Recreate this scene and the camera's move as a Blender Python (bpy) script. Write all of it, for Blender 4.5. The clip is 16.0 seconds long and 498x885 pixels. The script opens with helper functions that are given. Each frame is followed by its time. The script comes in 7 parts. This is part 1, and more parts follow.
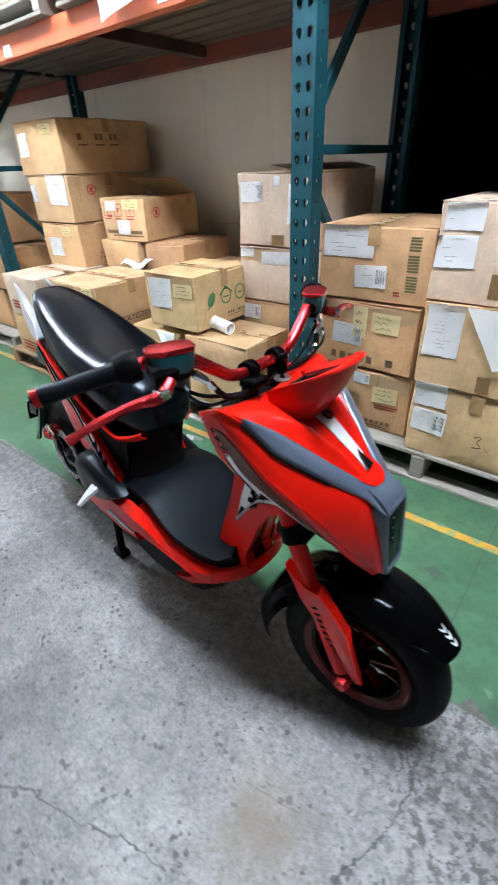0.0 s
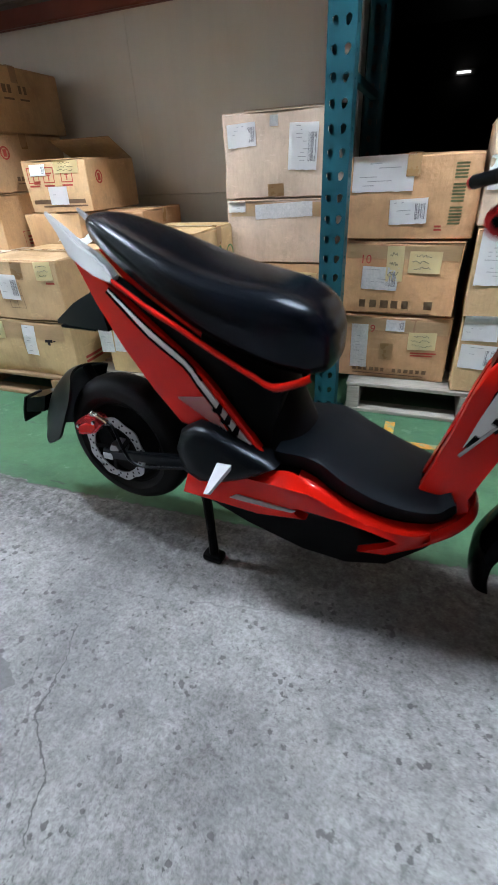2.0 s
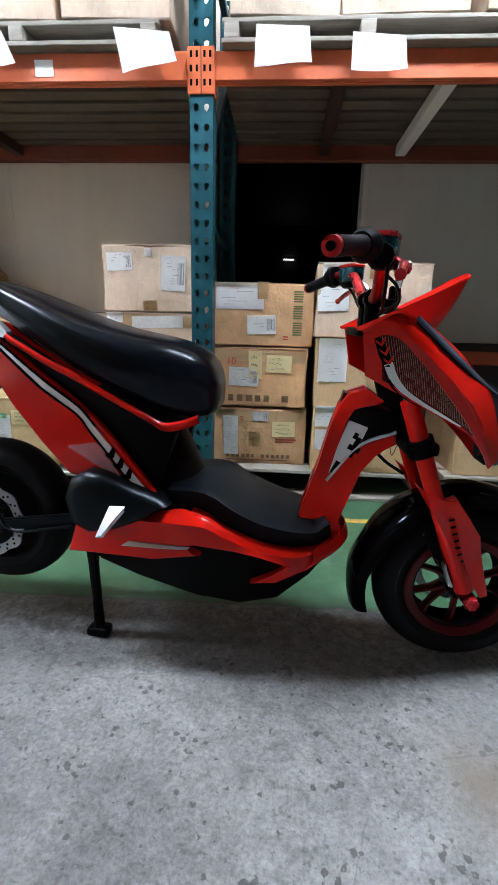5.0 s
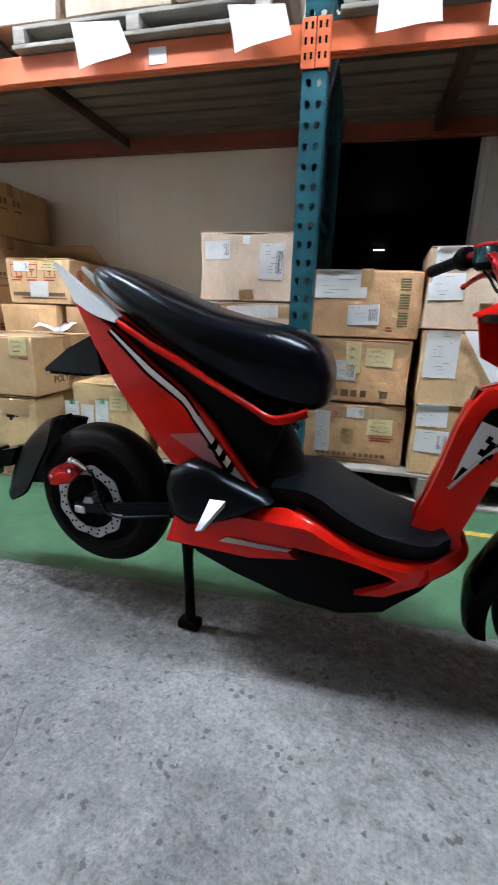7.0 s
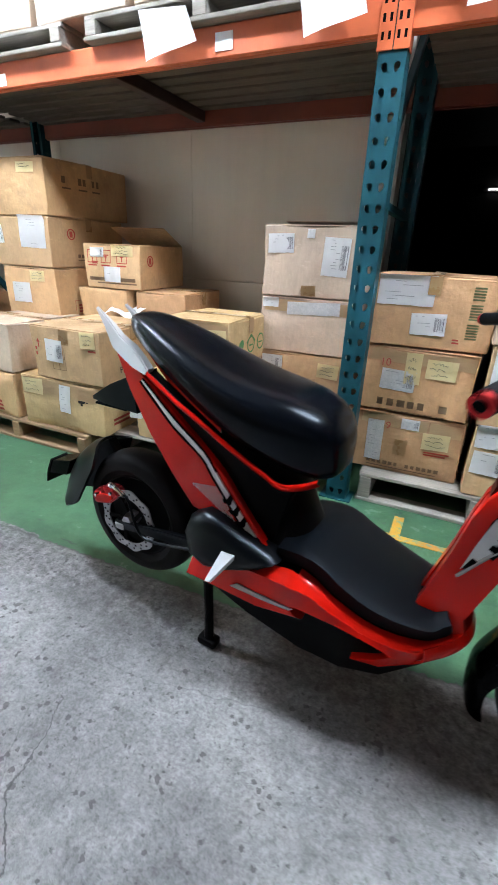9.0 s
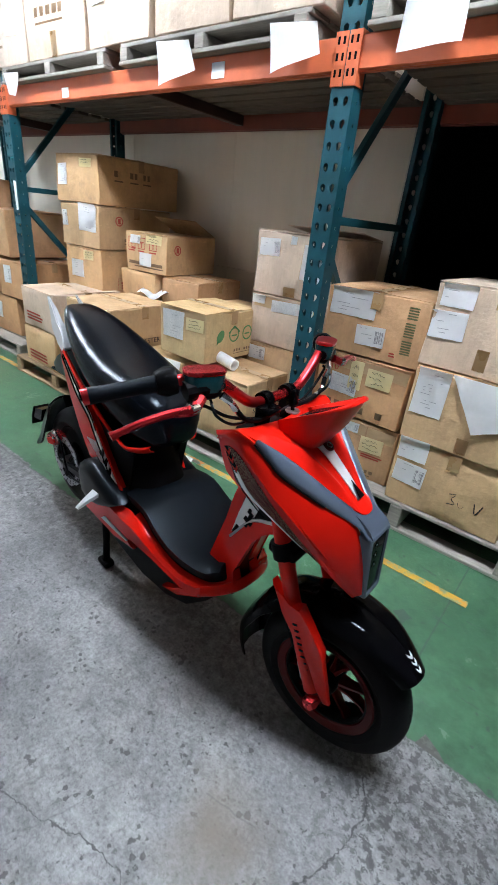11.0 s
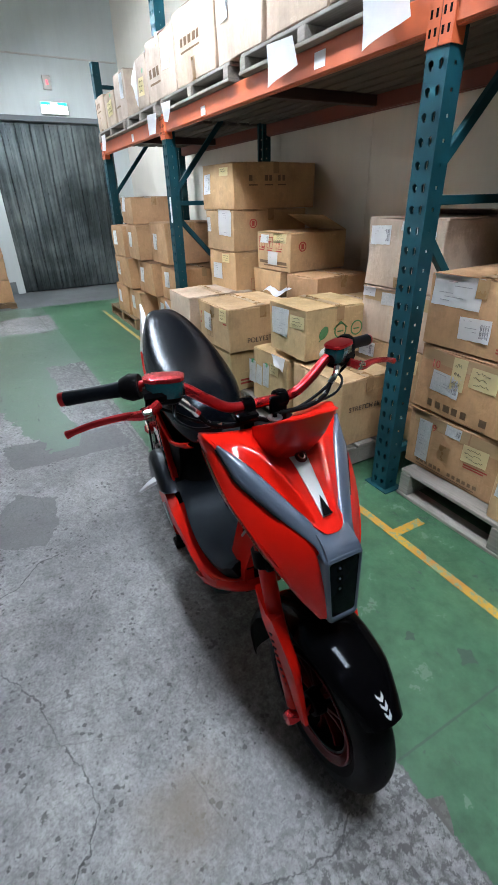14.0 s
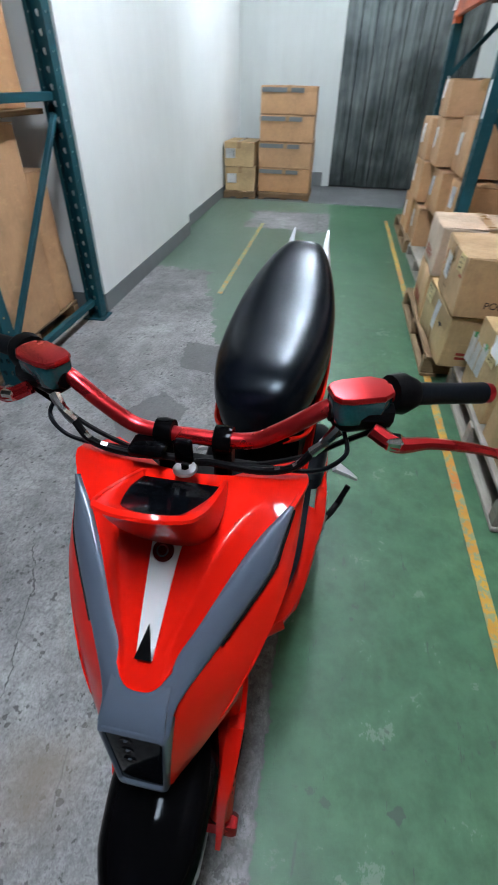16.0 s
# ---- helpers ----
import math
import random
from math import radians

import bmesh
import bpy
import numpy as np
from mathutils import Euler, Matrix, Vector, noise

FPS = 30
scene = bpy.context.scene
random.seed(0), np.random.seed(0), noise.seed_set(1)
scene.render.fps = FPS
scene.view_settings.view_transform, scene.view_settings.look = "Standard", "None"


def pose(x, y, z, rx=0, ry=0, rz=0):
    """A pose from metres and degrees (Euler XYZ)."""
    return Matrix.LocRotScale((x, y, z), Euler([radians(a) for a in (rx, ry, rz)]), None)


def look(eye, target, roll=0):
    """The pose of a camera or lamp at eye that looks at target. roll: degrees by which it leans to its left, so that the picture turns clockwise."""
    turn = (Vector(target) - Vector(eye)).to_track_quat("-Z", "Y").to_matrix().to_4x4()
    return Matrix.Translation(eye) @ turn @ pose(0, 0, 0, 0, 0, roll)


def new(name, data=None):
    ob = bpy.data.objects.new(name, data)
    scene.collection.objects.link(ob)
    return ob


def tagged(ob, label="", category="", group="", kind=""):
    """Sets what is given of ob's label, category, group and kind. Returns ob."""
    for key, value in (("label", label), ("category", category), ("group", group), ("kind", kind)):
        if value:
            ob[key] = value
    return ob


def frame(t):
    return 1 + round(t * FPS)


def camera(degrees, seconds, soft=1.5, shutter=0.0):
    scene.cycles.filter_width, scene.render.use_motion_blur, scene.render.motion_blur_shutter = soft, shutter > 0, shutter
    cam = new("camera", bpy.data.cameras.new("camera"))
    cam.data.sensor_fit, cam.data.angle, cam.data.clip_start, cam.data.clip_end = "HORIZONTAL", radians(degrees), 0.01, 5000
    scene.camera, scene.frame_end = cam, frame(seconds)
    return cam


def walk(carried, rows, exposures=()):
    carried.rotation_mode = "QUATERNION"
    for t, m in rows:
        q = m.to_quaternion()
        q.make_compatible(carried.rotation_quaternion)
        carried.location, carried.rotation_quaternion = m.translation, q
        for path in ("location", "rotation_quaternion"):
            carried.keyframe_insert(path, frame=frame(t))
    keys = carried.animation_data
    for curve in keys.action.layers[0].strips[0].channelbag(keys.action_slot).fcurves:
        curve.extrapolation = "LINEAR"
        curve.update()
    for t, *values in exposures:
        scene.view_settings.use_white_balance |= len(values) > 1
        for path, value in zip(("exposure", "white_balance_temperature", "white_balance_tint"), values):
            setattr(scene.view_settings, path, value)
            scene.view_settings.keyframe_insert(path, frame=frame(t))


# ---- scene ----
cam = camera(58.3, 16.0, shutter=0.4)
PATH = [
    (0, (1.173, -1.759, 1.309), (0.091, -0.45, 0.253), -2.5),
    (0.5, (0.912, -1.89, 1.321), (0.037, -0.462, 0.228), -4.5),
    (1, (0.723, -2.046, 1.332), (0.017, -0.537, 0.226), -5.2),
    (1.5, (0.548, -2.033, 1.296), (-0.087, -0.488, 0.196), -3.4),
    (2, (0.444, -1.997, 1.058), (-0.197, -0.416, 0.014), -3.0),
    (2.5, (0.365, -2.027, 0.885), (-0.303, -0.289, 0.154), -2.0),
    (3, (0.351, -2.065, 0.885), (-0.289, -0.287, 0.229), -0.4),
    (3.5, (0.382, -2.122, 0.897), (-0.064, -0.265, 0.303), 1.3),
    (4, (0.423, -2.172, 0.905), (0.177, -0.265, 0.356), 1.0),
    (4.2, (0.438, -2.188, 0.911), (0.293, -0.263, 0.389), 1.0),
    (6.3, (0.405, -2.138, 0.869), (0.279, -0.215, 0.332), 1.6),
    (6.5, (0.382, -2.129, 0.873), (0.139, -0.221, 0.325), 1.6),
    (7, (0.346, -2.115, 0.878), (-0.11, -0.25, 0.318), 1.8),
    (7.5, (0.317, -2.107, 0.884), (-0.262, -0.277, 0.321), 1.9),
    (8, (0.317, -2.098, 0.885), (-0.325, -0.288, 0.326), 1.8),
    (8.5, (0.35, -2.067, 0.91), (-0.376, -0.293, 0.339), 1.3),
    (9, (0.465, -2.007, 1.153), (-0.293, -0.335, 0.36), 2.3),
    (9.5, (0.635, -1.995, 1.24), (-0.108, -0.349, 0.381), 3.5),
    (9.7, (0.733, -2.023, 1.258), (-0.03, -0.386, 0.399), 4.7),
    (11.8, (1.385, -1.828, 1.352), (0.169, -0.526, 0.442), 4.9),
    (12, (1.428, -1.837, 1.361), (0.19, -0.555, 0.453), 4.7),
    (12.5, (1.476, -1.777, 1.376), (0.132, -0.617, 0.455), 3.1),
    (13, (1.484, -1.682, 1.368), (0.015, -0.7, 0.431), 0.2),
    (13.5, (1.483, -1.622, 1.37), (-0.038, -0.736, 0.421), -0.9),
    (14, (1.472, -1.548, 1.374), (-0.072, -0.713, 0.415), -1.5),
    (14.5, (1.355, -1.43, 1.382), (-0.195, -0.627, 0.406), 0.7),
    (15, (1.246, -1.278, 1.363), (-0.245, -0.601, 0.214), 4.9),
    (15.5, (1.225, -1.031, 1.36), (-0.369, -0.901, 0.159), 3.1),
    (16, (1.14, -0.892, 1.366), (-0.395, -1.136, 0.107), 1.4),
]
walk(cam, [(t, look(eye, target, roll)) for t, eye, target, roll in PATH], exposures=[(0, 1.0), (1.0, .95), (1.5, .85), (2.5, .7), (4, .7), (6.5, .75), (8, .7), (9, .87), (9.5, .9), (12, .45), (14, .4), (15, .5), (15.5, .2), (16, .2)])

# ---------------------------------------------------------------- light
world = bpy.data.worlds.new("world")
scene.world = world
world.use_nodes = True
world.node_tree.nodes["Background"].inputs[0].default_value = (0.6, 0.7, 0.8, 1)
world.node_tree.nodes["Background"].inputs[1].default_value = 0.005
TUBE_STRENGTH = 190.0
LIGHT_Z = 3.2
LIGHT_SPOTS = ((-5.6, -0.95), (-1.75, -0.95), (1.2, -0.95))


# ---------------------------------------------------------------- materials
def nodes_of(name):
    m = bpy.data.materials.new(name)
    m.use_nodes = True
    nt = m.node_tree
    return m, nt, nt.nodes["Principled BSDF"]


def noise_of(nt, scale, detail=4.0, rough=0.55, coord="Object", stretch=None):
    tc = nt.nodes.new("ShaderNodeTexCoord")
    n = nt.nodes.new("ShaderNodeTexNoise")
    n.inputs["Scale"].default_value = scale
    n.inputs["Detail"].default_value = detail
    n.inputs["Roughness"].default_value = rough
    out = tc.outputs[coord]
    if stretch:
        mp = nt.nodes.new("ShaderNodeMapping")
        mp.inputs["Scale"].default_value = stretch
        nt.links.new(out, mp.inputs["Vector"])
        out = mp.outputs["Vector"]
    nt.links.new(out, n.inputs["Vector"])
    return n.outputs["Fac"]


def ramp(nt, fac, stops):
    r = nt.nodes.new("ShaderNodeValToRGB")
    els = r.color_ramp.elements
    while len(els) < len(stops):
        els.new(0.5)
    for e, (p, c) in zip(els, stops):
        e.position = p
        e.color = (*c, 1) if len(c) == 3 else c
    nt.links.new(fac, r.inputs["Fac"])
    return r.outputs["Color"]


def mix_col(nt, fac, a, b, blend="MIX"):
    m = nt.nodes.new("ShaderNodeMix")
    m.data_type, m.blend_type = "RGBA", blend
    for sock, v in ((m.inputs[0], fac), (m.inputs[6], a), (m.inputs[7], b)):
        if isinstance(v, (int, float)):
            sock.default_value = v
        elif isinstance(v, tuple):
            sock.default_value = (*v, 1)
        else:
            nt.links.new(v, sock)
    return m.outputs[2]


def math_node(nt, op, a, b=0.0, c=None, clamp=False):
    m = nt.nodes.new("ShaderNodeMath")
    m.operation, m.use_clamp = op, clamp
    for i, v in enumerate((a, b) if c is None else (a, b, c)):
        if isinstance(v, (int, float)):
            m.inputs[i].default_value = v
        else:
            nt.links.new(v, m.inputs[i])
    return m.outputs[0]


def bump(nt, bsdf, fac, strength=0.2, distance=0.002):
    b = nt.nodes.new("ShaderNodeBump")
    b.inputs["Strength"].default_value = strength
    b.inputs["Distance"].default_value = distance
    nt.links.new(fac, b.inputs["Height"])
    nt.links.new(b.outputs["Normal"], bsdf.inputs["Normal"])


def simple(name, col, rough=0.5, metal=0.0, vary=0.12, scale=14.0, bumpy=0.05, coat=0.0, dist=0.001, stretch=None, spec=0.5, uneven=0.16, coat_rough=0.1, tint=None):
    """A painted or plain surface with grain at two scales."""
    m, nt, b = nodes_of(name)
    fine = noise_of(nt, scale * 9, 3, 0.6, stretch=stretch)
    broad = noise_of(nt, scale, 4, 0.55, stretch=stretch)
    lo = tuple(c * (1 - vary) for c in col)
    hi = tuple(min(1, c * (1 + vary)) for c in col)
    base = ramp(nt, broad, [(0.3, lo), (0.7, hi)])
    base = mix_col(nt, 0.35 * vary / 0.12 if vary < 0.3 else 0.5, base, ramp(nt, fine, [(0.3, lo), (0.7, hi)]))
    nt.links.new(base, b.inputs["Base Color"])
    r = math_node(nt, "MULTIPLY_ADD", broad, uneven, rough - uneven / 2, clamp=True)
    nt.links.new(r, b.inputs["Roughness"])
    b.inputs["Metallic"].default_value = metal
    b.inputs["Coat Weight"].default_value = coat
    b.inputs["Coat Roughness"].default_value = coat_rough
    b.inputs["Specular IOR Level"].default_value = spec
    if tint:
        b.inputs["Specular Tint"].default_value = (*tint, 1)
    if bumpy:
        bump(nt, b, fine, bumpy, dist)
    return m


RED = simple("red_paint", (0.66, 0.0095, 0.004), 0.35, 0.0, 0.04, 3, 0.0, 0.5, spec=0.04, coat_rough=0.03)
RED_DEEP = simple("deep_red_paint", (0.075, 0.003, 0.003), 0.4, 0.0, 0.06, 3, 0.0, 0.3, spec=0.02)
GREY_BLUE = simple("grey_blue_paint", (0.075, 0.095, 0.13), 0.35, 0.1, 0.05, 4, 0.0, 0.9, spec=0.2, coat_rough=0.06)
SILVER_PAINT = simple("silver_lacquer", (0.5, 0.515, 0.53), 0.32, 0.35, 0.04, 6, 0.0, 0.4)
WHITE_PAINT = simple("white_lacquer", (0.78, 0.79, 0.8), 0.3, 0.0, 0.03, 4, 0.0, 0.6)
BLACK_GLOSS = simple("black_gloss_plastic", (0.0015, 0.0015, 0.0018), 0.07, 0.0, 0.1, 6, 0.0, 0.0, spec=0.038, uneven=0.03, tint=(0.85, 0.93, 1.0))
BLACK_SATIN = simple("black_satin_plastic", (0.002, 0.0027, 0.0036), 0.3, 0.0, 0.2, 8, 0.0, spec=0.16, uneven=0.06, tint=(0.76, 0.89, 1.0))
BLACK_MATT = simple("black_matt_plastic", (0.003, 0.003, 0.0034), 0.45, 0.0, 0.25, 30, 0.1, spec=0.04)
MAT_RUBBER = simple("floor_mat_rubber", (0.0028, 0.0038, 0.0052), 0.46, 0.0, 0.3, 20, 0.2, spec=0.09, tint=(0.76, 0.89, 1.0))
VINYL = simple("seat_vinyl", (0.0018, 0.0026, 0.0042), 0.25, 0.0, 0.12, 5, 0.0, 0.0, 0.0005, spec=0.145, uneven=0.03, tint=(0.76, 0.89, 1.0))
TYRE = simple("tyre_rubber", (0.008, 0.008, 0.0088), 0.55, 0.0, 0.3, 30, 0.25, spec=0.08)
ANOD_RED = simple("anodised_red", (0.55, 0.03, 0.035), 0.28, 0.9, 0.06, 10, 0.0)
CHROME = simple("chrome", (0.75, 0.75, 0.75), 0.15, 1.0, 0.05, 20, 0.0)
STEEL = simple("brushed_steel", (0.42, 0.42, 0.43), 0.38, 1.0, 0.12, 40, 0.05)
TEAL_GLASS = simple("teal_reservoir", (0.008, 0.085, 0.1), 0.15, 0.3, 0.2, 30, 0.0, 0.5)
DARK_LENS = simple("dark_lens", (0.004, 0.005, 0.007), 0.08, 0.0, 0.1, 5, 0.0, 0.0, spec=0.07, uneven=0.04)
GOLD_LINE = simple("pale_gold_line", (0.5, 0.36, 0.22), 0.4, 0.2, 0.05, 10, 0.0)
PAPER = simple("white_paper", (0.92, 0.93, 0.94), 0.75, 0.0, 0.05, 9, 0.1)
YELLOW_PAPER = simple("yellow_note", (0.84, 0.73, 0.42), 0.7, 0.0, 0.06, 12, 0.05)
FAINT_INK = simple("faint_print", (0.5, 0.5, 0.53), 0.8, 0.0, 0.1, 30, 0.0)
BROWN_INK = simple("brown_print", (0.2, 0.125, 0.07), 0.8, 0.0, 0.15, 30, 0.0)
INK = simple("grey_ink", (0.24, 0.24, 0.27), 0.8, 0.0, 0.1, 30, 0.0)
RED_INK = simple("red_ink", (0.42, 0.06, 0.04), 0.8, 0.0, 0.15, 30, 0.0)
OLIVE_INK = simple("olive_print", (0.15, 0.17, 0.075), 0.8, 0.0, 0.15, 30, 0.0)
GREEN_INK = simple("green_ink", (0.08, 0.22, 0.08), 0.8, 0.0, 0.15, 30, 0.0)
BLACK_INK = simple("black_ink", (0.025, 0.02, 0.02), 0.8, 0.0, 0.15, 30, 0.0)
SLEEVE = simple("clear_sleeve", (0.86, 0.89, 0.9), 0.22, 0.0, 0.2, 12, 0.15, 0.3)
GREEN_TAPE = simple("green_sticker", (0.12, 0.45, 0.22), 0.5, 0.0, 0.1, 20, 0.0)
CLEAR_TAPE = simple("crinkled_clear_tape", (0.6, 0.42, 0.24), 0.2, 0.0, 0.1, 6, 0.25, 0.3, 0.003, stretch=(1, 1, 3))
TAPE = simple("brown_tape", (0.36, 0.22, 0.105), 0.28, 0.0, 0.12, 10, 0.06)
PLASTIC_WRAP = simple("white_plastic_bag", (0.68, 0.69, 0.72), 0.35, 0.0, 0.12, 9, 0.5, 0.2, 0.006)


def chipped(name, col, under, rough, amount, coat=0.0, spec=0.5):
    """Steel paint with scratches and rubbed spots."""
    m, nt, b = nodes_of(name)
    big = noise_of(nt, 5, 5, 0.6)
    fine = noise_of(nt, 55, 6, 0.7)
    base = ramp(nt, big, [(0.3, tuple(c * 0.8 for c in col)), (0.72, tuple(min(1, c * 1.15) for c in col))])
    worn = math_node(nt, "GREATER_THAN", fine, 1 - amount)
    nt.links.new(mix_col(nt, worn, base, under), b.inputs["Base Color"])
    nt.links.new(math_node(nt, "MULTIPLY_ADD", big, 0.25, rough - 0.1, clamp=True), b.inputs["Roughness"])
    b.inputs["Coat Weight"].default_value = coat
    b.inputs["Specular IOR Level"].default_value = spec
    bump(nt, b, fine, 0.08, 0.001)
    return m


TEAL_STEEL = chipped("teal_steel_paint", (0.005, 0.05, 0.064), (0.16, 0.25, 0.26), 0.45, 0.28, spec=0.2)
ORANGE_STEEL = chipped("orange_steel_paint", (0.58, 0.12, 0.04), (0.5, 0.3, 0.2), 0.45, 0.27)


# the orange beam paint again, with the shade under the deck in its colour
REAR_STEEL = chipped("shaded_orange_steel_paint", (0.16, 0.032, 0.015), (0.15, 0.06, 0.04), 0.5, 0.25)
# cross supports: an almost black red
SUPPORT_STEEL = chipped("dark_red_support_steel", (0.035, 0.014, 0.011), (0.06, 0.04, 0.035), 0.5, 0.25)


def carton_material(name, col):
    m, nt, b = nodes_of(name)
    info = nt.nodes.new("ShaderNodeObjectInfo")
    big = noise_of(nt, 4.0, 5, 0.6)
    fibre = noise_of(nt, 60, 4, 0.7, stretch=(1, 1, 0.25))
    dark, light = tuple(c * 0.7 for c in col), tuple(c * 1.15 for c in col)
    base = ramp(nt, big, [(0.28, dark), (0.5, col), (0.75, light)])
    base = mix_col(nt, 0.22, base, ramp(nt, fibre, [(0.35, dark), (0.65, light)]))
    tint = ramp(nt, info.outputs["Random"], [(0.0, (0.86, 0.84, 0.82)), (0.5, (1, 0.98, 0.95)), (1.0, (1.0, 0.92, 0.82))])
    base = mix_col(nt, 1.0, base, tint, "MULTIPLY")
    rubbed = math_node(nt, "MULTIPLY_ADD", noise_of(nt, 7, 8, 0.74), 6.0, -3.35, clamp=True)
    base = mix_col(nt, math_node(nt, "MULTIPLY", rubbed, 0.5), base, tuple(c * 0.5 for c in col))
    pale = math_node(nt, "MULTIPLY_ADD", noise_of(nt, 11, 7, 0.72, stretch=(1, 1, 2.5)), 8.0, -4.6, clamp=True)
    base = mix_col(nt, math_node(nt, "MULTIPLY", pale, 0.45), base, tuple(min(1, c * 1.35) for c in col))
    water = math_node(nt, "MULTIPLY_ADD", noise_of(nt, 2.6, 6, 0.7), 14.0, -8.2, clamp=True)
    base = mix_col(nt, math_node(nt, "MULTIPLY", water, 0.3), base, tuple(c * 0.62 for c in col))
    nt.links.new(base, b.inputs["Base Color"])
    nt.links.new(math_node(nt, "MULTIPLY_ADD", big, -0.7, 0.95), b.inputs["Roughness"])
    b.inputs["Specular IOR Level"].default_value = 0.35
    dents = noise_of(nt, 9, 3, 0.5)
    creases = noise_of(nt, 22, 4, 0.65)
    bump(nt, b, math_node(nt, "MULTIPLY_ADD", creases, 0.35, math_node(nt, "MULTIPLY_ADD", fibre, 0.12, dents)), 0.5, 0.02)
    return m


CARTON = carton_material("carton_brown", (0.589, 0.396, 0.222))
CARTON_WHITE = carton_material("carton_whitish", (0.503, 0.402, 0.322))
CARTON_PALE = carton_material("carton_pale", (0.621, 0.490, 0.386))
CARTON_YELLOW = carton_material("carton_yellowish", (0.599, 0.429, 0.228))
CARTON_ORANGE = carton_material("carton_orange", (0.524, 0.314, 0.170))


def wood_material(name, col):
    m, nt, b = nodes_of(name)
    info = nt.nodes.new("ShaderNodeObjectInfo")
    grain = noise_of(nt, 6, 6, 0.65, stretch=(1.2, 14, 14))
    stain = noise_of(nt, 3, 4, 0.6)
    base = ramp(nt, grain, [(0.3, tuple(c * 0.6 for c in col)), (0.7, tuple(c * 1.15 for c in col))])
    base = mix_col(nt, 0.4, base, ramp(nt, stain, [(0.35, tuple(c * 0.55 for c in col)), (0.7, col)]))
    base = mix_col(nt, 1.0, base, ramp(nt, info.outputs["Random"], [(0, (0.8, 0.8, 0.8)), (1, (1.05, 1.03, 1.0))]), "MULTIPLY")
    nt.links.new(base, b.inputs["Base Color"])
    b.inputs["Roughness"].default_value = 0.8
    bump(nt, b, grain, 0.3, 0.003)
    return m


WOOD_GREY = wood_material("weathered_pallet_wood", (0.36, 0.33, 0.29))
WOOD_BROWN = wood_material("brown_pallet_wood", (0.3, 0.19, 0.1))
DECK_WOOD = wood_material("dark_deck_board", (0.13, 0.11, 0.09))


def floor_material():
    """Bare concrete, green floor paint with a worn edge and bald patches, a crack, spots and scuffs."""
    m, nt, b = nodes_of("concrete_and_green_paint")
    tc = nt.nodes.new("ShaderNodeTexCoord")
    sep = nt.nodes.new("ShaderNodeSeparateXYZ")
    nt.links.new(tc.outputs["Object"], sep.inputs[0])
    wob = noise_of(nt, 3.2, 6, 0.65)
    fine = noise_of(nt, 26, 6, 0.7)
    wob2 = noise_of(nt, 1.1, 3, 0.5)
    x0, y0 = sep.outputs[0], sep.outputs[1]
    shift = math_node(nt, "MULTIPLY_ADD", wob, 0.5, -0.25)
    shift2 = math_node(nt, "MULTIPLY_ADD", wob2, 0.6, -0.3)
    xw = math_node(nt, "ADD", x0, shift)
    yw = math_node(nt, "ADD", y0, shift2)
    edge = math_node(nt, "MULTIPLY_ADD", fine, 0.05, -0.025)
    ys = math_node(nt, "ADD", y0, edge)
    # straight edge of the painted lane
    lane_y = math_node(nt, "MULTIPLY_ADD", x0, 0.03, -0.915)
    lane_y = math_node(nt, "MINIMUM", lane_y, -0.895)
    lane = math_node(nt, "GREATER_THAN", ys, lane_y)
    # the paint widens to the whole floor further down the aisle
    diag = math_node(nt, "MULTIPLY_ADD", x0, 0.30, -1.1)
    wide = math_node(nt, "MULTIPLY", math_node(nt, "GREATER_THAN", math_node(nt, "ADD", y0, shift), diag), math_node(nt, "LESS_THAN", xw, -1.25))
    whole = math_node(nt, "LESS_THAN", xw, -2.95)
    green = math_node(nt, "MAXIMUM", lane, math_node(nt, "MAXIMUM", wide, whole))

    def patch(xa, xb, ya, yb):
        inside = math_node(nt, "MULTIPLY", math_node(nt, "GREATER_THAN", xw, xa), math_node(nt, "LESS_THAN", xw, xb))
        iny = math_node(nt, "MULTIPLY", math_node(nt, "GREATER_THAN", yw, ya), math_node(nt, "LESS_THAN", math_node(nt, "ADD", y0, edge), yb))
        return math_node(nt, "MULTIPLY", inside, iny)

    bald = math_node(nt, "MAXIMUM", patch(-3.05, -1.0, -1.3, -0.9), patch(-5.5, -4.55, -1.95, -0.62))
    bald = math_node(nt, "MAXIMUM", bald, math_node(nt, "LESS_THAN", x0, -6.15))
    lane_only = math_node(nt, "GREATER_THAN", ys, -0.93)
    green = math_node(nt, "MULTIPLY", green, math_node(nt, "SUBTRACT", 1.0, math_node(nt, "MULTIPLY", bald, math_node(nt, "SUBTRACT", 1.0, math_node(nt, "MULTIPLY", lane_only, math_node(nt, "GREATER_THAN", x0, -6.15))))))
    # bare wedge in the lane's edge
    def poly(points, wobble=edge):
        """Inside of a convex outline, run through clockwise, with a ragged edge."""
        out = None
        for (xa, ya), (xb, yb) in zip(points, points[1:] + points[:1]):
            ln = math.hypot(xb - xa, yb - ya)
            nx, ny = (yb - ya) / ln, -(xb - xa) / ln
            d = math_node(nt, "MULTIPLY_ADD", x0, nx, math_node(nt, "MULTIPLY_ADD", y0, ny, -(nx * xa + ny * ya)))
            h = math_node(nt, "GREATER_THAN", math_node(nt, "ADD", d, wobble), 0.0)
            out = h if out is None else math_node(nt, "MULTIPLY", out, h)
        return out

    ragged = math_node(nt, "MULTIPLY_ADD", noise_of(nt, 14, 4, 0.6), 0.09, -0.045)
